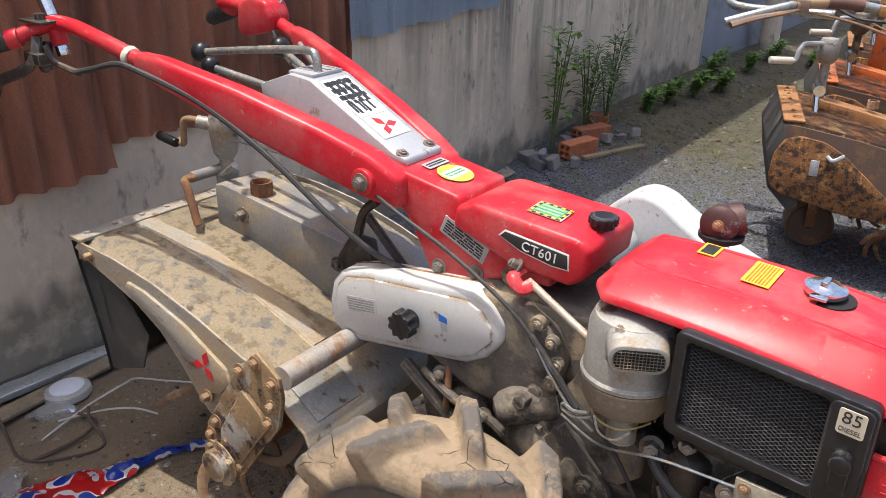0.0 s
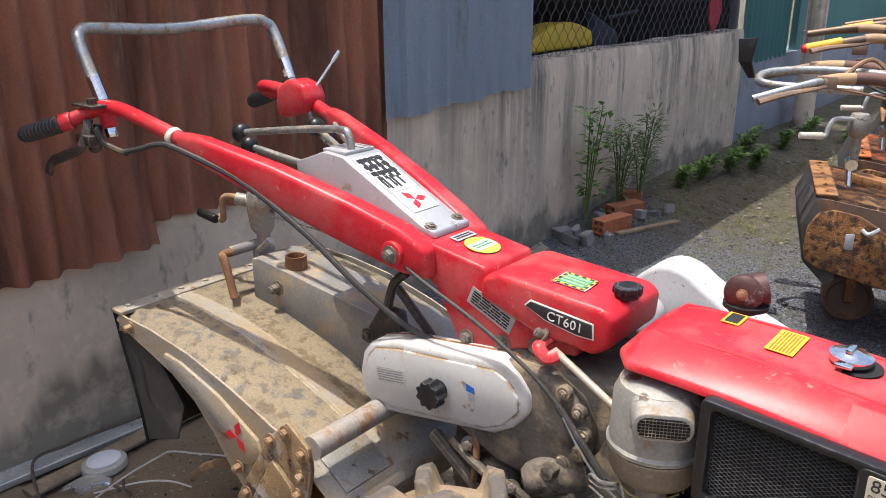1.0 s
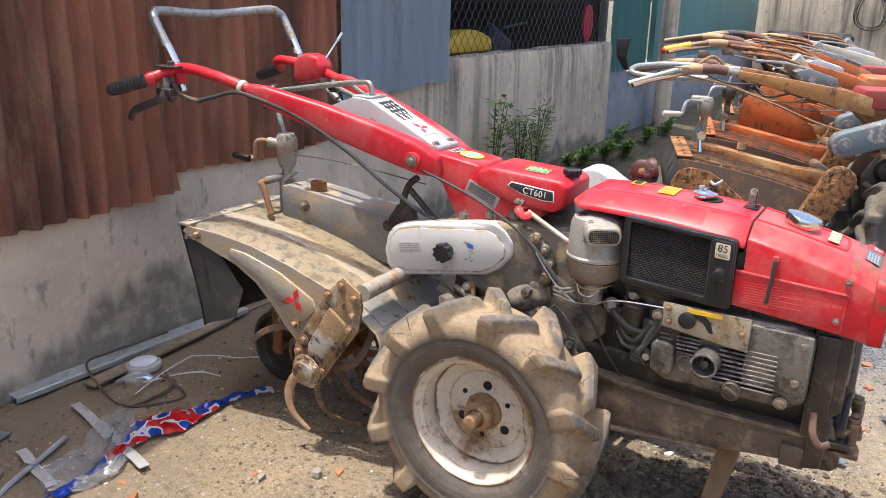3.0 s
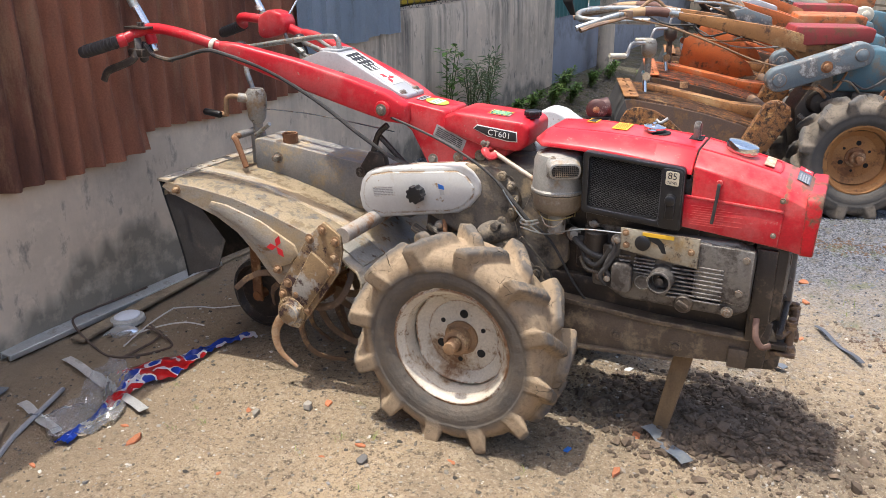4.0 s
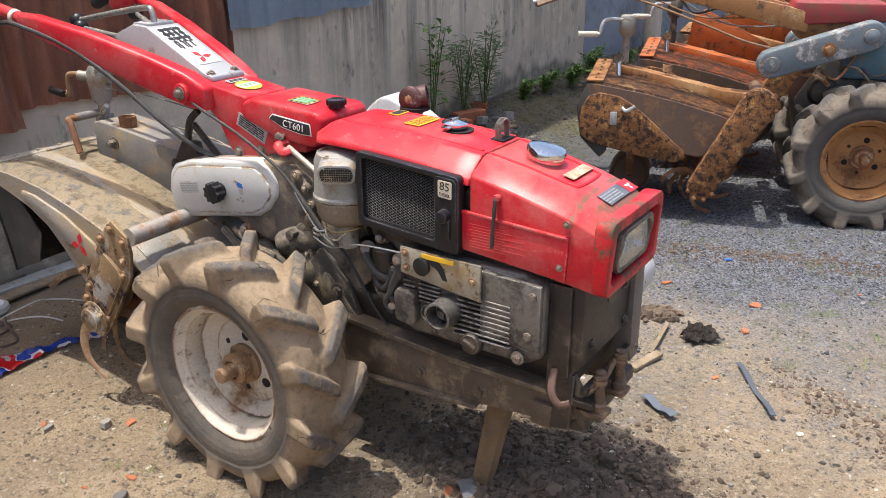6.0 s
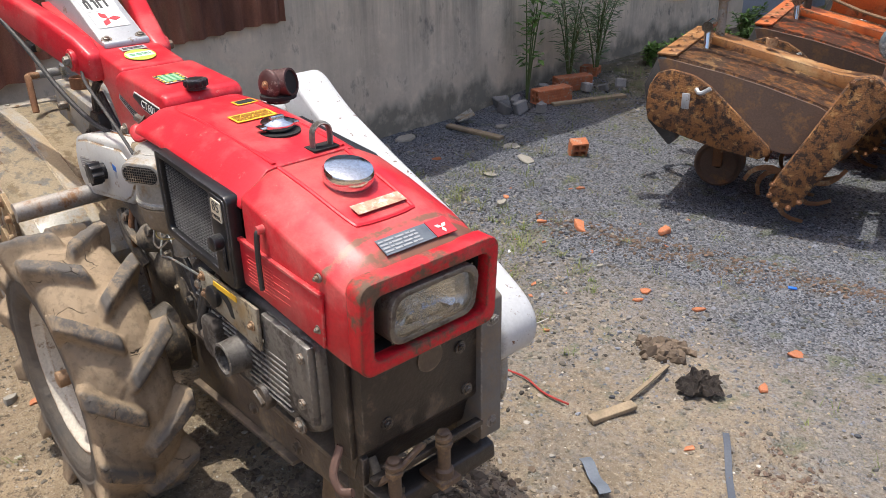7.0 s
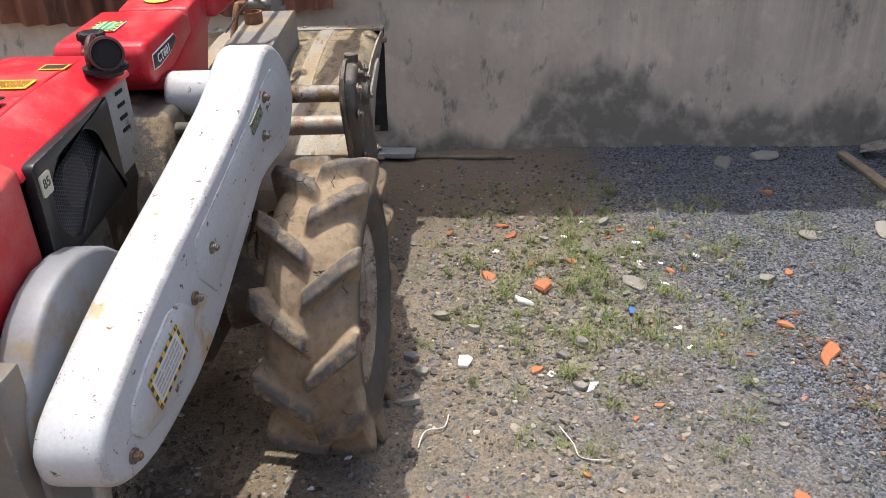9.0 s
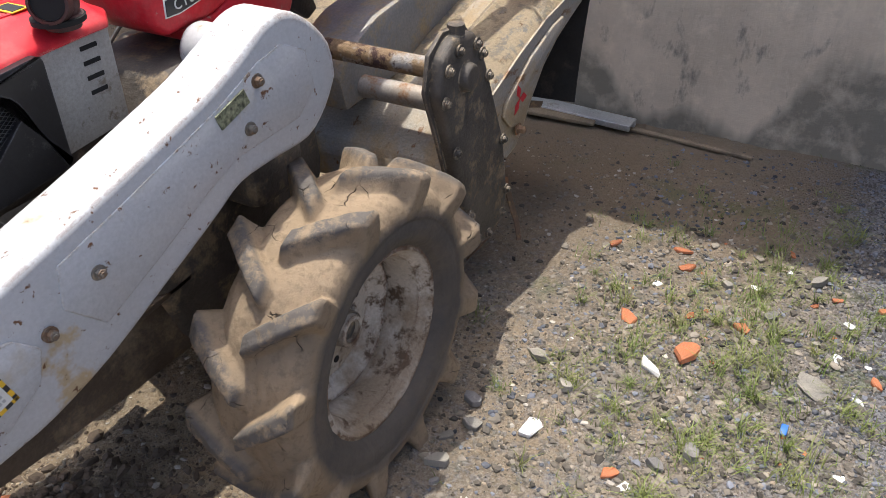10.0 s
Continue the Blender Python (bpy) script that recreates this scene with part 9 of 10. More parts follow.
GRAV = mat("blue_grey_gravel", (0.15, 0.16, 0.183), (0.085, 0.092, 0.11), 40, 0.85, bump=0, vary=0.72, island=True)
PEBB = mat("tan_pebbles", (0.28, 0.23, 0.165), (0.17, 0.14, 0.105), 40, 0.9, bump=0, vary=0.65, island=True)
CLOD = mat("dark_mud_clods", (0.13, 0.095, 0.066), (0.09, 0.066, 0.046), 30, 0.95, bump=0.3, vary=0.35, island=True)
MIXS = mat("mixed_rubble_bits", (0.20, 0.175, 0.140), (0.115, 0.102, 0.084), 30, 0.9, bump=0, vary=0.75, island=True)
rock_field("gravel", 26000, gravel_zone, (0.0024, 0.0078), GRAV, "blue-grey crushed gravel", 5)
rock_field("pebbles", 15000, in_box(-1.4, 2.2, -1.6, 1.3), (0.0016, 0.0062), PEBB, "small tan pebbles on the sand", 6)
rock_field("rubble", 9000, lambda r, n: np.stack([r.normal(-0.4, 0.42, n), r.normal(0.92, 0.26, n)], 1), (0.0016, 0.0105), MIXS, "mixed small rubble beside the wheel", 7, 0.6, "rubble")
rock_field("rubble", 8000, in_box(-1.4, 2.0, -1.5, 2.2), (0.0018, 0.0085), MIXS, "mixed small rubble over the yard", 8, 0.6, "rubble")
rock_field("mud_clods", 7000, lambda r, n: np.stack([r.normal(0.68, 0.18, n), r.normal(0.05, 0.13, n)], 1), (0.002, 0.011), CLOD, "dark crumbled mud under the engine", 9, 0.8, "mud")

rock_field("rubble", 2600, in_box(-1.5, 0.4, 2.9, 6.0), (0.004, 0.016), MIXS, "scattered rubble on the soil by the wall", 18, 0.6, "rubble")
rock_field("grit", 2600, in_box(-1.3, 1.7, -1.6, 0.9), (0.0018, 0.0075), mat("pale_grit", (0.46, 0.43, 0.37), (0.32, 0.29, 0.25), 40, 0.9, bump=0, vary=0.4, island=True), "pale crumbs of mortar on the sand", 19, 0.5)
rock_field("mud_clods", 620, lambda r, n: np.stack([r.normal(0.66, 0.16, n), r.normal(0.02, 0.11, n)], 1), (0.007, 0.021), CLOD, "dark lumps of mud under the engine", 14, 0.8, "mud")


def rut_place(r, n):
    t = r.rand(n)
    k = r.rand(n) < 0.65
    x = np.where(k, -0.3 + 1.45 * t, 1.0 + 1.1 * t) + r.normal(0, 0.05, n)
    y = np.where(k, 1.50 + 0.38 * t, 0.85 - 0.65 * t) + r.normal(0, 0.05, n)
    return np.stack([x, y], 1)


rock_field("mud_clods", 3200, rut_place, (0.002, 0.0085), mat("brown_clods", (0.155, 0.105, 0.075), (0.105, 0.073, 0.053), 30, 0.95, bump=0.2, vary=0.3, island=True), "brown clods thrown up along a rut", 10, 0.8, "mud")
for (mx, my, mr, seed) in ((0.55, 1.07, 0.055, 3),):
    rock_field("mud_clods", 330, lambda r, n: np.stack([r.normal(mx, mr * 0.5, n), r.normal(my, mr * 0.5, n)], 1), (0.004, 0.020), CLOD, "heap of dark mud", seed, 0.9, "mud", 0.1)


# chips that can be told apart
def chip_mesh(name, seed, n, thick, material):
    rnd = random.Random(seed)
    pts = []
    for k in range(n):
        a = 2 * math.pi * (k + rnd.uniform(-0.3, 0.3)) / n
        r = rnd.uniform(0.6, 1.1)
        pts.append((r * math.cos(a), r * 0.7 * math.sin(a)))
    bm = prism(pts, 0, thick, "z", 0.08, 1)
    for v_ in bm.verts:
        v_.co.z += rnd.uniform(-0.08, 0.08)
    me = bpy.data.meshes.new(name)
    bmesh.ops.recalc_face_normals(bm, faces=bm.faces[:])
    bm.to_mesh(me)
    bm.free()
    me.materials.append(material)
    return me


def scatter(name, meshes, spots, size, label, category, group, seed):
    rnd = random.Random(seed)
    for x, y in spots:
        o = new(name, rnd.choice(meshes))
        s = rnd.uniform(*size)
        o.scale = (s, s * rnd.uniform(0.7, 1.1), s * rnd.uniform(0.7, 1.0))
        o.rotation_euler = (rnd.uniform(-0.25, 0.25), rnd.uniform(-0.25, 0.25), rnd.uniform(0, 6.28))
        o.location = (x, y, gz(x, y) - 0.001)
        tagged(o, label, category, group)


rnd = random.Random(12)
BRICKS = [chip_mesh("brick_chip", s, 5 + s % 3, 0.38, BRICK) for s in range(5)]
spots = [(-0.88, 0.57), (-0.92, 0.74), (-0.85, 0.77), (-0.65, 0.83), (-0.65, 0.95), (-0.59, 0.70), (-0.87, 1.23), (-0.61, 1.24), (-0.11, 0.82), (-0.87, 1.13), (-0.42, 1.86), (-0.30, 1.48), (0.32, 1.26),
         (0.30, 1.33), (-0.59, 1.58), (0.49, 1.35), (-1.15, 1.68), (0.83, 1.32), (0.48, 0.43), (0.86, 0.74), (0.85, 1.10), (-0.43, -0.37), (-0.21, -0.53), (0.47, -0.32), (0.48, -0.14), (-0.83, -0.78)]
scatter("brick_chip", BRICKS, spots, (0.018, 0.034), "broken orange brick chip lying on the ground", "brick chip", "brick chips", 1)
scatter("brick_chip", BRICKS, [(-0.52, 0.86), (-0.16, 1.54), (0.08, 1.75)], (0.048, 0.060), "large broken piece of orange brick on gravel", "brick chip", "brick chips", 6)
spots = [(rnd.gauss(-0.55, 0.33), rnd.gauss(0.95, 0.22)) for k in range(22)] + [(rnd.uniform(-0.9, 1.6), rnd.uniform(1.0, 2.2)) for k in range(16)] + [(rnd.uniform(-1.0, 1.2), rnd.uniform(-1.2, -0.45)) for k in range(16)]
scatter("brick_chip", BRICKS, spots, (0.006, 0.016), "small crumb of orange brick on the ground", "brick chip", "brick chips", 7)
STONES = [chip_mesh("stone", 20 + s, 6, 0.8, CONCL if s % 2 else STONE) for s in range(6)]
spots = [(0.01, 1.36), (-0.04, 0.92), (-0.23, 0.94), (-0.54, 1.50), (0.09, 1.36), (-0.47, -0.42), (-0.17, -0.59), (-0.60, -0.51), (-0.35, 0.57), (-0.28, 0.66), (-0.82, 0.88), (-0.73, 1.00), (-0.17, 0.89), (-0.67, 0.93), (-0.92, 1.08)]
scatter("stone", STONES, spots, (0.015, 0.027), "loose grey stone lying on the ground", "stone", "loose stones", 2)
scatter("stone", STONES, [(-0.10, 0.53), (-0.16, 0.50), (-0.05, 0.50), (0.02, 0.52)], (0.020, 0.034), "grey stone lodged against the tyre", "stone", "loose stones", 8)
spots = [(rnd.gauss(-0.4, 0.4), rnd.gauss(0.95, 0.28)) for k in range(60)] + [(rnd.uniform(-1.0, 1.6), rnd.uniform(-1.2, 2.4)) for k in range(70)]
scatter("stone", STONES, spots, (0.006, 0.013), "small grey stone on the ground", "stone", "loose stones", 9)
SHARDS = [chip_mesh("ceramic_shard", 40 + s, 4 + s, 0.25, CHINA) for s in range(3)]
scatter("ceramic_shard", SHARDS, [(-0.43, 0.80), (-0.15, 0.64)], (0.042, 0.046), "large white glazed ceramic shard on gravel", "shard", "ceramic shards", 3)
spots = [(-0.65, 1.22), (-0.44, 0.61), (-0.76, 0.72), (-0.95, 1.01), (0.30, 0.33), (0.20, 0.40), (0.36, 0.26)] + [(rnd.gauss(-0.4, 0.4), rnd.gauss(0.95, 0.3)) for k in range(10)]
scatter("ceramic_shard", SHARDS, spots, (0.012, 0.024), "white glazed ceramic shard on the ground", "shard", "ceramic shards", 10)
scatter("concrete_slab", [chip_mesh("concrete_slab", 70, 7, 0.2, CONCL)], [(-0.53, 1.13)], (0.055, 0.06), "flat grey slab of concrete sunk in gravel", "slab", "", 11)
spots = [(-1.45, 1.60), (-1.51, 1.77), (-1.025, 2.05), (-0.832, 1.95), (-0.82, 1.71), (-1.30, 2.25)]
scatter("mortar_slab", [chip_mesh("mortar_slab", 50 + s, 6, 0.22, CONCL) for s in range(3)], spots, (0.055, 0.075), "flat pale piece of broken mortar on gravel", "mortar piece", "mortar pieces", 4)


# hollow clay bricks
def hollow_brick(name, L, w, h, at, rz, tilt=0.0, label="hollow orange clay brick lying by the wall"):
    bm = B()
    t_ = 0.012
    box(-L / 2, L / 2, -w / 2, -w / 2 + t_, 0, h, 0.002, 1, bm=bm)
    box(-L / 2, L / 2, w / 2 - t_, w / 2, 0, h, 0.002, 1, bm=bm)
    for z in (0, h / 2 - t_ / 2, h - t_):
        box(-L / 2 + 0.0005, L / 2 - 0.0005, -w / 2 + t_ - 0.001, w / 2 - t_ + 0.001, z + 0.0004, z + t_ - 0.0004, 0.001, 1, bm=bm)
    box(-L / 2 + 0.001, L / 2 - 0.001, -t_ / 2, t_ / 2, t_, h - t_, 0.001, 1, bm=bm)
    for k in range(5):
        z = h * (k + 0.5) / 5
        for s in (-1, 1):
            box(-L / 2 + 0.002, L / 2 - 0.002, s * w / 2 - 0.002, s * w / 2 + 0.002, z - 0.004, z + 0.004, bm=bm)
    bm.transform(pose(at[0], at[1], gz(at[0], at[1]) + at[2], 0, tilt, rz))
    return thing(name, bm, BRICK, label, "brick", "clay bricks")


hollow_brick("clay_brick", 0.23, 0.085, 0.08, (-1.365, 2.72, 0.0), 78)
hollow_brick("clay_brick", 0.22, 0.085, 0.08, (-1.41, 2.95, 0.0), 70, 0)
hollow_brick("clay_brick", 0.11, 0.08, 0.07, (-1.50, 3.22, -0.02), 20)
hollow_brick("clay_brick", 0.055, 0.08, 0.08, (-0.74, 2.21, 0.0), -30, 18, "broken end of a hollow orange clay brick")
spots = [(-1.45, 2.66), (-1.47, 2.76), (-1.33, 2.98), (-1.28, 3.08), (-1.42, 3.1), (-1.52, 2.5), (-1.5, 2.58), (-1.38, 2.5), (-1.44, 2.42), (-1.3, 2.56), (-1.52, 2.88), (-1.25, 3.2)]
scatter("concrete_lump", [chip_mesh("concrete_lump", 60 + s, 7, 1.1, STONE if s else CONCL) for s in range(3)], spots, (0.035, 0.085), "grey lump of broken concrete by the bricks", "rubble lump", "concrete lumps", 5)
for (x0, y0, x1, y1, w, lab) in ((-1.30, 2.66, -1.16, 3.12, 0.035, "dark weathered stick lying on gravel"), (-1.50, 2.06, -1.14, 2.10, 0.055, "weathered wooden plank on gravel"),
                                 (-1.545, 0.40, -1.50, 0.80, 0.016, "old wooden lath along the wall"), (0.645, 0.77, 0.622, 0.995, 0.010, "thin pale stick on the ground"), (0.634, 0.645, 0.672, 0.775, 0.024, "splintered end of a pale stick")):
    a = Vector((x0, y0, gz(x0, y0) + 0.012))
    b_ = Vector((x1, y1, gz(x1, y1) + 0.012))
    m_, L = frame_to(a, b_)
    th_ = min(0.009, 0.28 * w)
    bm = box(-w / 2, w / 2, -th_, th_, 0, L, 0.25 * th_, 1)
    for v_ in bm.verts:
        v_.co.x *= 1 + 0.35 * math.sin(v_.co.z * 37 + w * 90)
        v_.co.y += 0.15 * w * math.sin(v_.co.z * 11)
    bm.transform(m_)
    thing("wood_piece", bm, PLANK, lab, "wood piece", "scraps of wood")
bm = loft([[(-1.55, 2.15, 0.02), (-1.48, 2.12, 0.02), (-1.44, 2.2, 0.05), (-1.52, 2.24, 0.06)], [(-1.55, 2.15, 0.028), (-1.48, 2.12, 0.028), (-1.44, 2.2, 0.058), (-1.52, 2.24, 0.068)]], 0.002)
thing("sheet_scrap", bm, GALV, "bent grey sheet scrap against the wall", "metal scrap")

# ---------------- litter beside the tiller ----------------
ALUM = mat("dull_aluminium_profile", (0.62, 0.63, 0.62), (0.50, 0.51, 0.50), 9, 0.4, 0.6, c3=(0.34, 0.31, 0.26), th=0.62, s3=12, bump=0.1)
m_, L = frame_to((-1.600, -0.62, 0.018), (-1.540, 0.40, 0.018))
bm = prism([(-0.035, -0.012), (0.035, -0.012), (0.035, 0.008), (0.028, 0.012), (0.020, 0.008), (0.020, -0.004), (-0.012, -0.004), (-0.012, 0.012), (-0.020, 0.016), (-0.035, 0.012)], 0, L, "z", 0.0015, 1)
bm.transform(m_ @ Matrix.Rotation(math.pi, 4, "Z"))
thing("aluminium_rail", bm, ALUM, "dull aluminium window rail lying along the wall", "metal rail")
bm = box(-0.03, 0.03, -0.42, 0.28, 0, 0.012, 0.003, m=pose(-1.50, 0.0, 0.012, 0, 0, 3))
thing("lath", bm, PLANK, "dusty wooden lath beside the rail", "lath")


def strip(name, a, b, w, material, label, cat, thick=0.002, wave=0.006):
    a, b = Vector((*a, gz(*a) + 0.008)), Vector((*b, gz(*b) + 0.008))
    d = (b - a)
    s = d.cross(Vector((0, 0, 1))).normalized() * w / 2
    secs = []
    for f in np.linspace(0, 1, 10):
        p = a + d * float(f) + Vector((0, 0, wave * (1 + math.sin(f * 9))))
        secs.append([p - s, p + s, p + s + Vector((0, 0, thick)), p - s + Vector((0, 0, thick))])
    return thing(name, loft(secs), material, label, cat, "scrap strips" if cat == "metal strip" else "")


strip("metal_strip", (-1.40, -0.53), (-0.91, -0.66), 0.032, ALUM, "bare aluminium strip lying on soil", "metal strip")
strip("metal_strip", (-1.28, -0.80), (-1.05, -0.86), 0.030, ALUM, "short bare aluminium strip on soil", "metal strip")
strip("metal_strip", (0.90, 0.83), (1.06, 0.60), 0.016, mat("dark_strap", (0.07, 0.08, 0.10), None, 9, 0.6, bump=0.1), "dark plastic strap on the ground", "metal strip")
strip("metal_strip", (0.72, 0.52), (0.83, 0.46), 0.028, mat("slate_strap", (0.12, 0.14, 0.17), None, 9, 0.6, bump=0.1), "short slate-grey strap on the ground", "metal strip")
strip("metal_strip", (0.50, -0.10), (0.64, -0.22), 0.04, mat("clear_grey_strip", (0.15, 0.155, 0.15), (0.07, 0.09, 0.12), 22, 0.35, bump=0.1), "crumpled grey plastic strip by the prop", "metal strip")
bm = box(-0.05, 0.05, -0.065, 0.065, 0, 0.006, 0.002, m=pose(-1.43, -0.83, gz(-1.43, -0.83) + 0.005, 3, -4, 12))
thing("slate_tile", bm, mat("slate_tile", (0.10, 0.115, 0.13), (0.14, 0.15, 0.16), 9, 0.7, c3=(0.3, 0.26, 0.2), th=0.6, s3=10, bump=0.2), "dark slate tile lying on soil", "tile")
bm = box(-0.09, 0.09, -0.05, 0.05, 0, 0.02, 0.004, m=pose(-1.27, -0.98, gz(-1.27, -0.98), 0, 4, 35))
thing("wood_piece", bm, PLANK, "short end of a pale board", "wood piece", "scraps of wood")


def crumple(rows, cols, fn, thick=0.0012, seed=2):
    rr = random.Random(seed)
    t = bmesh.new()
    g = [[t.verts.new(fn(i / (rows - 1), j / (cols - 1), rr)) for j in range(cols)] for i in range(rows)]
    fs = [t.faces.new((g[i][j], g[i + 1][j], g[i + 1][j + 1], g[i][j + 1])) for i in range(rows - 1) for j in range(cols - 1)]
    if thick:
        bmesh.ops.solidify(t, geom=fs, thickness=thick)
    return t


def bag_mat():
    m = bpy.data.materials.new("printed_plastic_bag")
    m.use_nodes = True
    n, l = m.node_tree.nodes, m.node_tree.links
    tc = n.new("ShaderNodeTexCoord")
    w = n.new("ShaderNodeTexNoise")
    w.inputs["Scale"].default_value, w.inputs["Detail"].default_value = 13, 1.0
    l.new(tc.outputs["Object"], w.inputs["Vector"])
    r = n.new("ShaderNodeValToRGB")
    r.color_ramp.interpolation = "CONSTANT"
    e = r.color_ramp.elements
    e[0].position, e[0].color = 0.0, (0.015, 0.06, 0.42, 1)
    e[1].position, e[1].color = 0.37, (0.72, 0.72, 0.74, 1)
    for p, c in ((0.41, (0.60, 0.015, 0.02, 1)), (0.56, (0.72, 0.72, 0.74, 1)), (0.61, (0.015, 0.06, 0.42, 1))):
        x = e.new(p)
        x.color = c
    sp = n.new("ShaderNodeSeparateXYZ")
    l.new(tc.outputs["Object"], sp.inputs[0])
    away = n.new("ShaderNodeMath")
    away.operation = "ADD"
    away.inputs[1].default_value = 0.42
    l.new(sp.outputs["Y"], away.inputs[0])
    ab = n.new("ShaderNodeMath")
    ab.operation = "ABSOLUTE"
    l.new(away.outputs[0], ab.inputs[0])
    sm = n.new("ShaderNodeMath")
    sm.operation = "MULTIPLY_ADD"
    l.new(ab.outputs[0], sm.inputs[0])
    sm.inputs[1].default_value = 0.75
    l.new(w.outputs["Fac"], sm.inputs[2])
    of = n.new("ShaderNodeMath")
    of.operation = "SUBTRACT"
    of.inputs[1].default_value = 0.06
    l.new(sm.outputs[0], of.inputs[0])
    l.new(of.outputs[0], r.inputs[0])
    b = n["Principled BSDF"]
    l.new(r.outputs[0], b.inputs["Base Color"])
    b.inputs["Roughness"].default_value = 0.3
    return m


bag_pts = curve_pts([(-0.93, -0.10, 0), (-1.00, -0.20, 0), (-1.04, -0.32, 0), (-1.07, -0.46, 0), (-1.06, -0.57, 0), (-1.02, -0.72, 0), (-0.99, -0.90, 0)], 8)


def bag_fn(u_, w_, rr):
    p = bag_pts[min(len(bag_pts) - 1, int(u_ * (len(bag_pts) - 1)))]
    wid = 0.02 + 0.13 * math.exp(-((u_ - 0.50) / 0.16) ** 2) + 0.02 * math.sin(u_ * 14) ** 2
    x, y = p.x + (w_ - 0.5) * wid, p.y + (w_ - 0.5) * wid * 0.35
    return (x, y, gz(x, y) + 0.006 + rr.uniform(0, 0.014) + 0.018 * math.sin(w_ * 3.1) * (0.4 + 0.6 * math.sin(u_ * 25) ** 2))


BAGM = bag_mat()
thing("plastic_bag", crumple(50, 10, bag_fn), BAGM, "crumpled red, white and blue plastic bag on soil", "plastic bag")


def film_fn(u_, w_, rr):
    x, y = -1.20 + 0.20 * w_ + 0.05 * math.sin(u_ * 5), -0.86 + 0.36 * u_ + 0.03 * math.sin(w_ * 6)
    return (x, y, gz(x, y) + 0.010 + rr.uniform(0, 0.007) + 0.012 * math.sin(u_ * 21 + 3 * math.sin(w_ * 9)) * math.sin(w_ * 14 + u_ * 4) + 0.02 * math.sin(w_ * 3.1))


fl = thing("plastic_film", crumple(40, 30, film_fn, 0, 5), FILM, "crumpled clear plastic film over the strips", "plastic film")
# lamp housing wrapped in clear plastic
bm = loft([[(-1.452 + 0.058 * s * math.cos(a), -0.205 + 0.066 * s * math.sin(a), gz(-1.44, -0.17) + z) for a in [2 * math.pi * k / 28 for k in range(28)]] for s, z in ((0.9, 0.0), (1.05, 0.010), (1.0, 0.026), (0.86, 0.032))], 0.0)
lp = thing("lamp_housing", bm, mat("grey_lamp_body", (0.42, 0.41, 0.38), (0.34, 0.33, 0.30), 12, 0.4, bump=0.1), "oval white-topped lamp housing wrapped in clear plastic", "lamp housing")
bm = loft([[(-1.452 + 0.044 * s * math.cos(a), -0.205 + 0.050 * s * math.sin(a), gz(-1.44, -0.17) + z) for a in [2 * math.pi * k / 28 for k in range(28)]] for s, z in ((1.0, 0.029), (1.0, 0.035), (0.9, 0.038))], 0.0)
part("diffuser", bm, mat("white_diffuser", (0.72, 0.75, 0.80), None, 9, 0.35, bump=0), lp, "pale white diffuser")
bm = loft([[(-1.40 + 0.045 * s * math.cos(a) - o * 0.3, -0.27 - o + 0.06 * s * math.sin(a), gz(-1.4, -0.3) + z) for a in [2 * math.pi * k / 16 for k in range(16)]] for s, z, o in ((0.9, 0.0, 0.0), (0.8, 0.014, 0.01), (0.6, 0.022, 0.02), (0.35, 0.018, 0.06))], 0.0)
part("plastic_wrap", bm, FILM, lp)


def wire(name, pts, r, material, label):
    P = [(x, y, gz(x, y) + 0.004 + z) for x, y, z in pts]
    return thing(name, tube(P, r, 6, 8), material, label, "cable", "loose cables")


WHITEW = mat("white_wire", (0.62, 0.60, 0.56), None, 9, 0.5, bump=0)
BROWNW = mat("dark_brown_cable", (0.06, 0.04, 0.03), (0.1, 0.07, 0.05), 9, 0.7, bump=0)
wire("cable", [(-1.30, -0.37, 0.01), (-1.33, -0.22, 0.02), (-1.33, -0.10, 0.03), (-1.36, -0.04, 0.01), (-1.28, 0.0, 0.02), (-1.25, 0.06, 0.0), (-1.12, 0.08, 0.02), (-1.02, 0.05, 0.03)], 0.0028, WHITEW, "thin white wire lying on soil")
wire("cable", [(-1.34, -0.30, 0.01), (-1.28, -0.20, 0.02), (-1.22, -0.14, 0.02), (-1.17, -0.10, 0.0)], 0.0028, WHITEW, "thin white wire lying on soil")
wire("cable", [(-1.55, 0.0, 0.05), (-1.60, -0.12, 0.03), (-1.57, -0.25, 0.05), (-1.56, -0.36, 0.05), (-1.38, -0.42, 0.0), (-1.26, -0.44, 0.0), (-1.18, -0.36, 0.0), (-1.17, -0.27, 0.0), (-1.26, -0.25, 0.02), (-1.32, -0.22, 0.02)], 0.0045, BROWNW, "dark brown cable looped on soil")
wire("cable", [(-1.24, -0.43, 0.0), (-1.22, -0.32, 0.01), (-1.25, -0.24, 0.01), (-1.30, -0.26, 0.03)], 0.0045, BROWNW, "dark brown cable looped on soil")
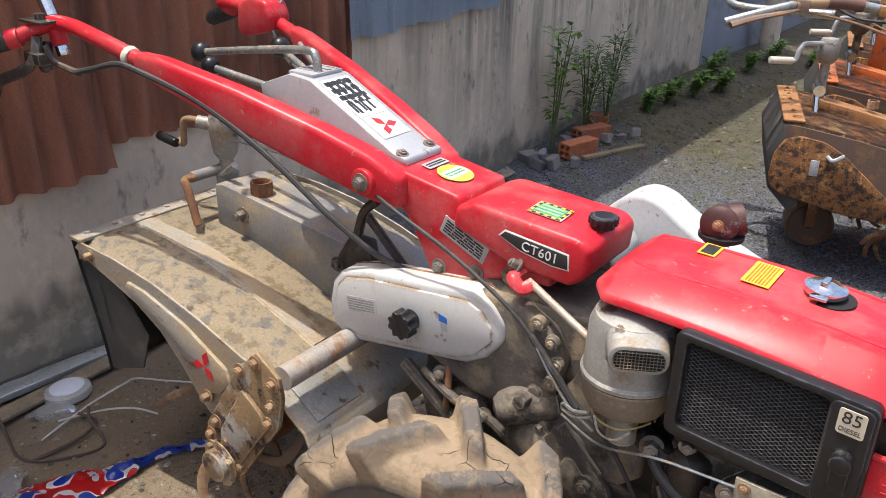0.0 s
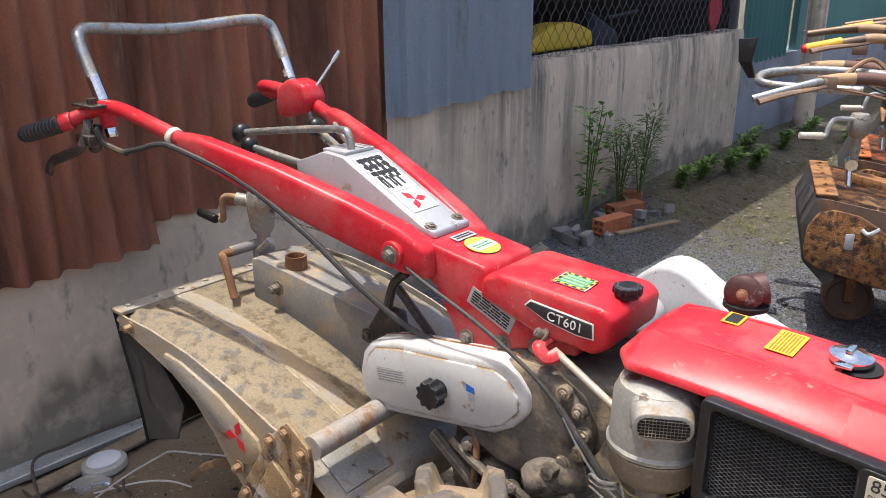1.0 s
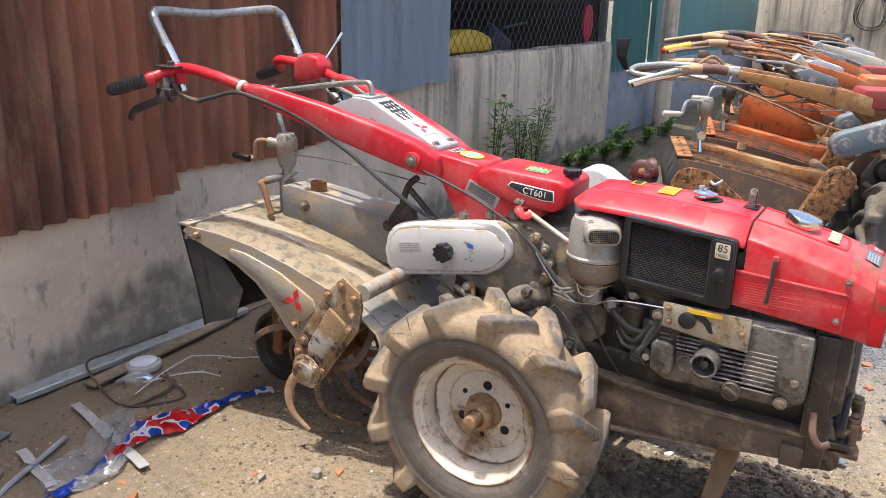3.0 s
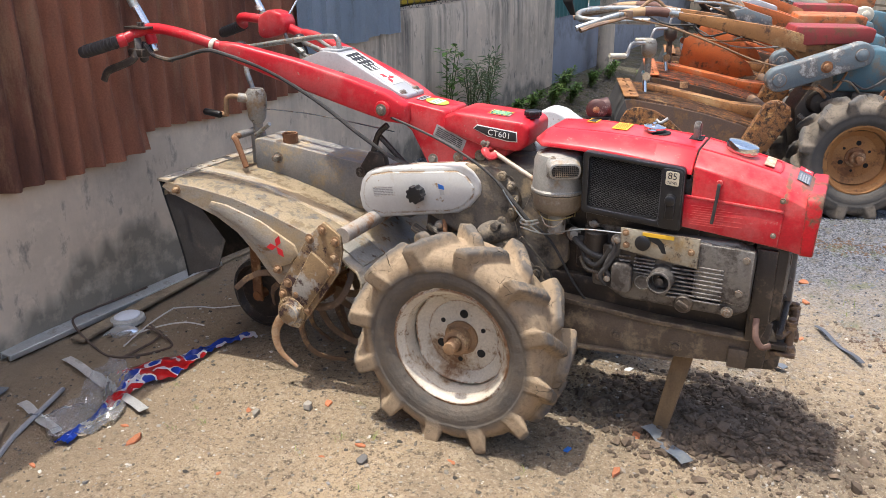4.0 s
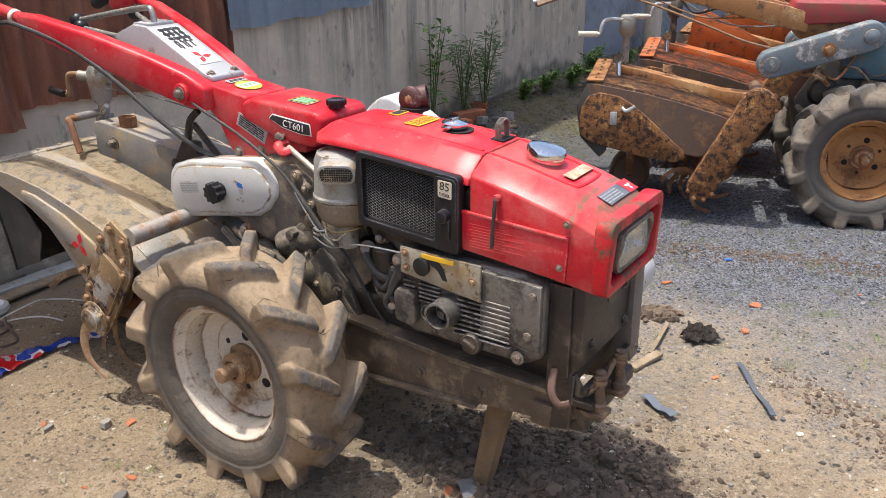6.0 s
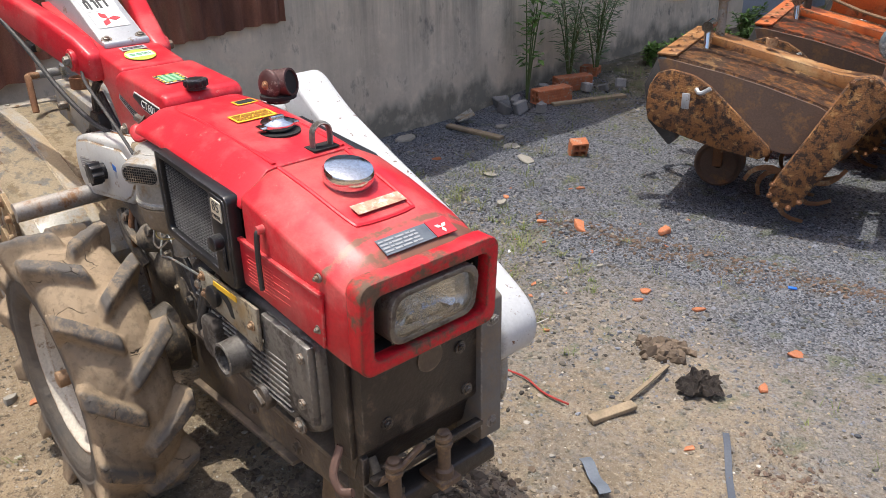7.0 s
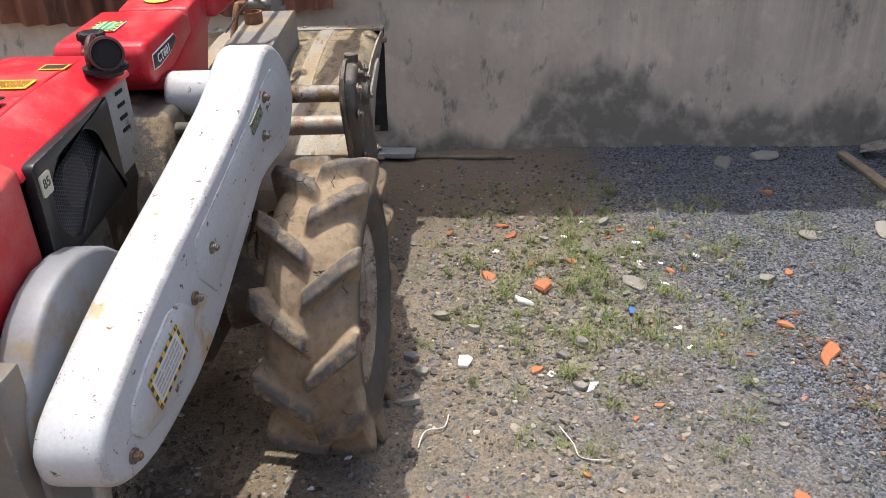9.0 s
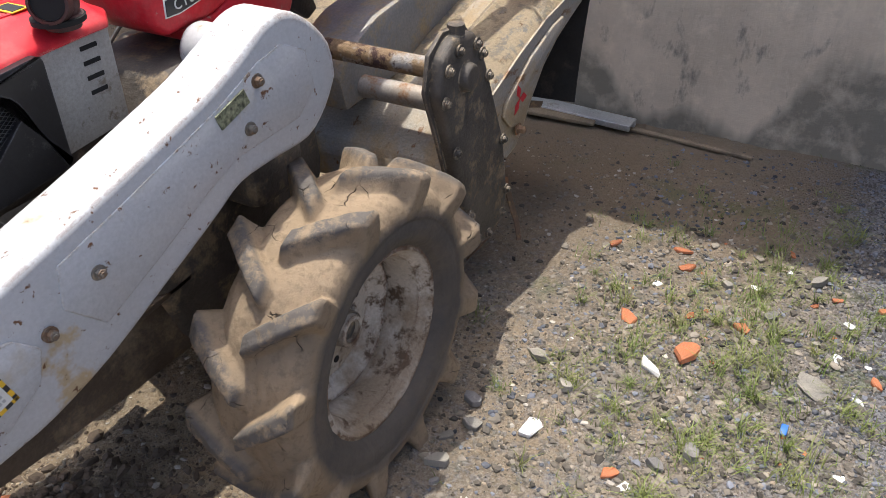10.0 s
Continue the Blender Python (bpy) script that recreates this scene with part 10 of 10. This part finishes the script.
wire("cable", [(-1.08, -1.05, 0.0), (-1.15, -0.93, 0.0), (-1.19, -0.80, 0.01), (-1.24, -0.68, 0.01)], 0.008, mat("grey_conduit", (0.30, 0.31, 0.32), None, 9, 0.5, bump=0.1), "grey conduit end lying on soil")
wire("cable", [(0.32, 0.658, 0.0), (0.39, 0.668, 0.006), (0.47, 0.655, 0.002), (0.55, 0.66, 0.008)], 0.0030, mat("red_wire", (0.36, 0.04, 0.035), None, 9, 0.5, bump=0), "short red cable on the ground")
wire("cable", [(0.10, 0.86, 0.0), (0.16, 0.885, 0.01), (0.20, 0.90, 0.0), (0.21, 0.96, 0.004)], 0.0014, WHITEW, "thin root-like string on the ground")
wire("cable", [(0.183, 0.547, 0.0), (0.14, 0.560, 0.008), (0.115, 0.60, 0.004), (0.075, 0.609, 0.0)], 0.0018, WHITEW, "thin root-like string on the ground")


def rag_fn(u_, w_, rr):
    a = u_ * 6.28
    r = 0.052 * w_ * (1 + 0.14 * math.sin(3 * a + 1) + 0.13 * math.sin(5 * a + 2) + 0.12 * math.sin(11 * a))
    x, y = 0.735 + r * 1.05 * math.cos(a), 0.975 + r * 1.25 * math.sin(a)
    return (x, y, gz(x, y) + 0.006 + 0.012 * (1 - w_) * abs(math.sin(2.5 * a)) + 0.012 * abs(math.sin(4.5 * a + 9 * w_)) * (0.4 + w_) + rr.uniform(0, 0.007))


thing("rag", crumple(46, 10, rag_fn), mat("dark_brown_cloth", (0.035, 0.028, 0.025), (0.075, 0.06, 0.05), 26, 0.85, bump=0.6, fine=60), "torn crumpled dark brown rag on gravel", "rag")
bm = box(-0.012, 0.012, -0.006, 0.006, 0, 0.006, 0.002)
for k, (x, y) in enumerate(((-0.37, 1.09), (0.63, 1.67), (0.32, -0.28))):
    t_ = thing("plastic_scrap", box(-0.014, 0.014, -0.007, 0.007, 0, 0.006, 0.002, m=pose(x, y, gz(x, y) + 0.004, 0, 6, 40 * k)), BLUEST, "small bright blue plastic scrap", "plastic scrap", "plastic scraps")
bm.free()
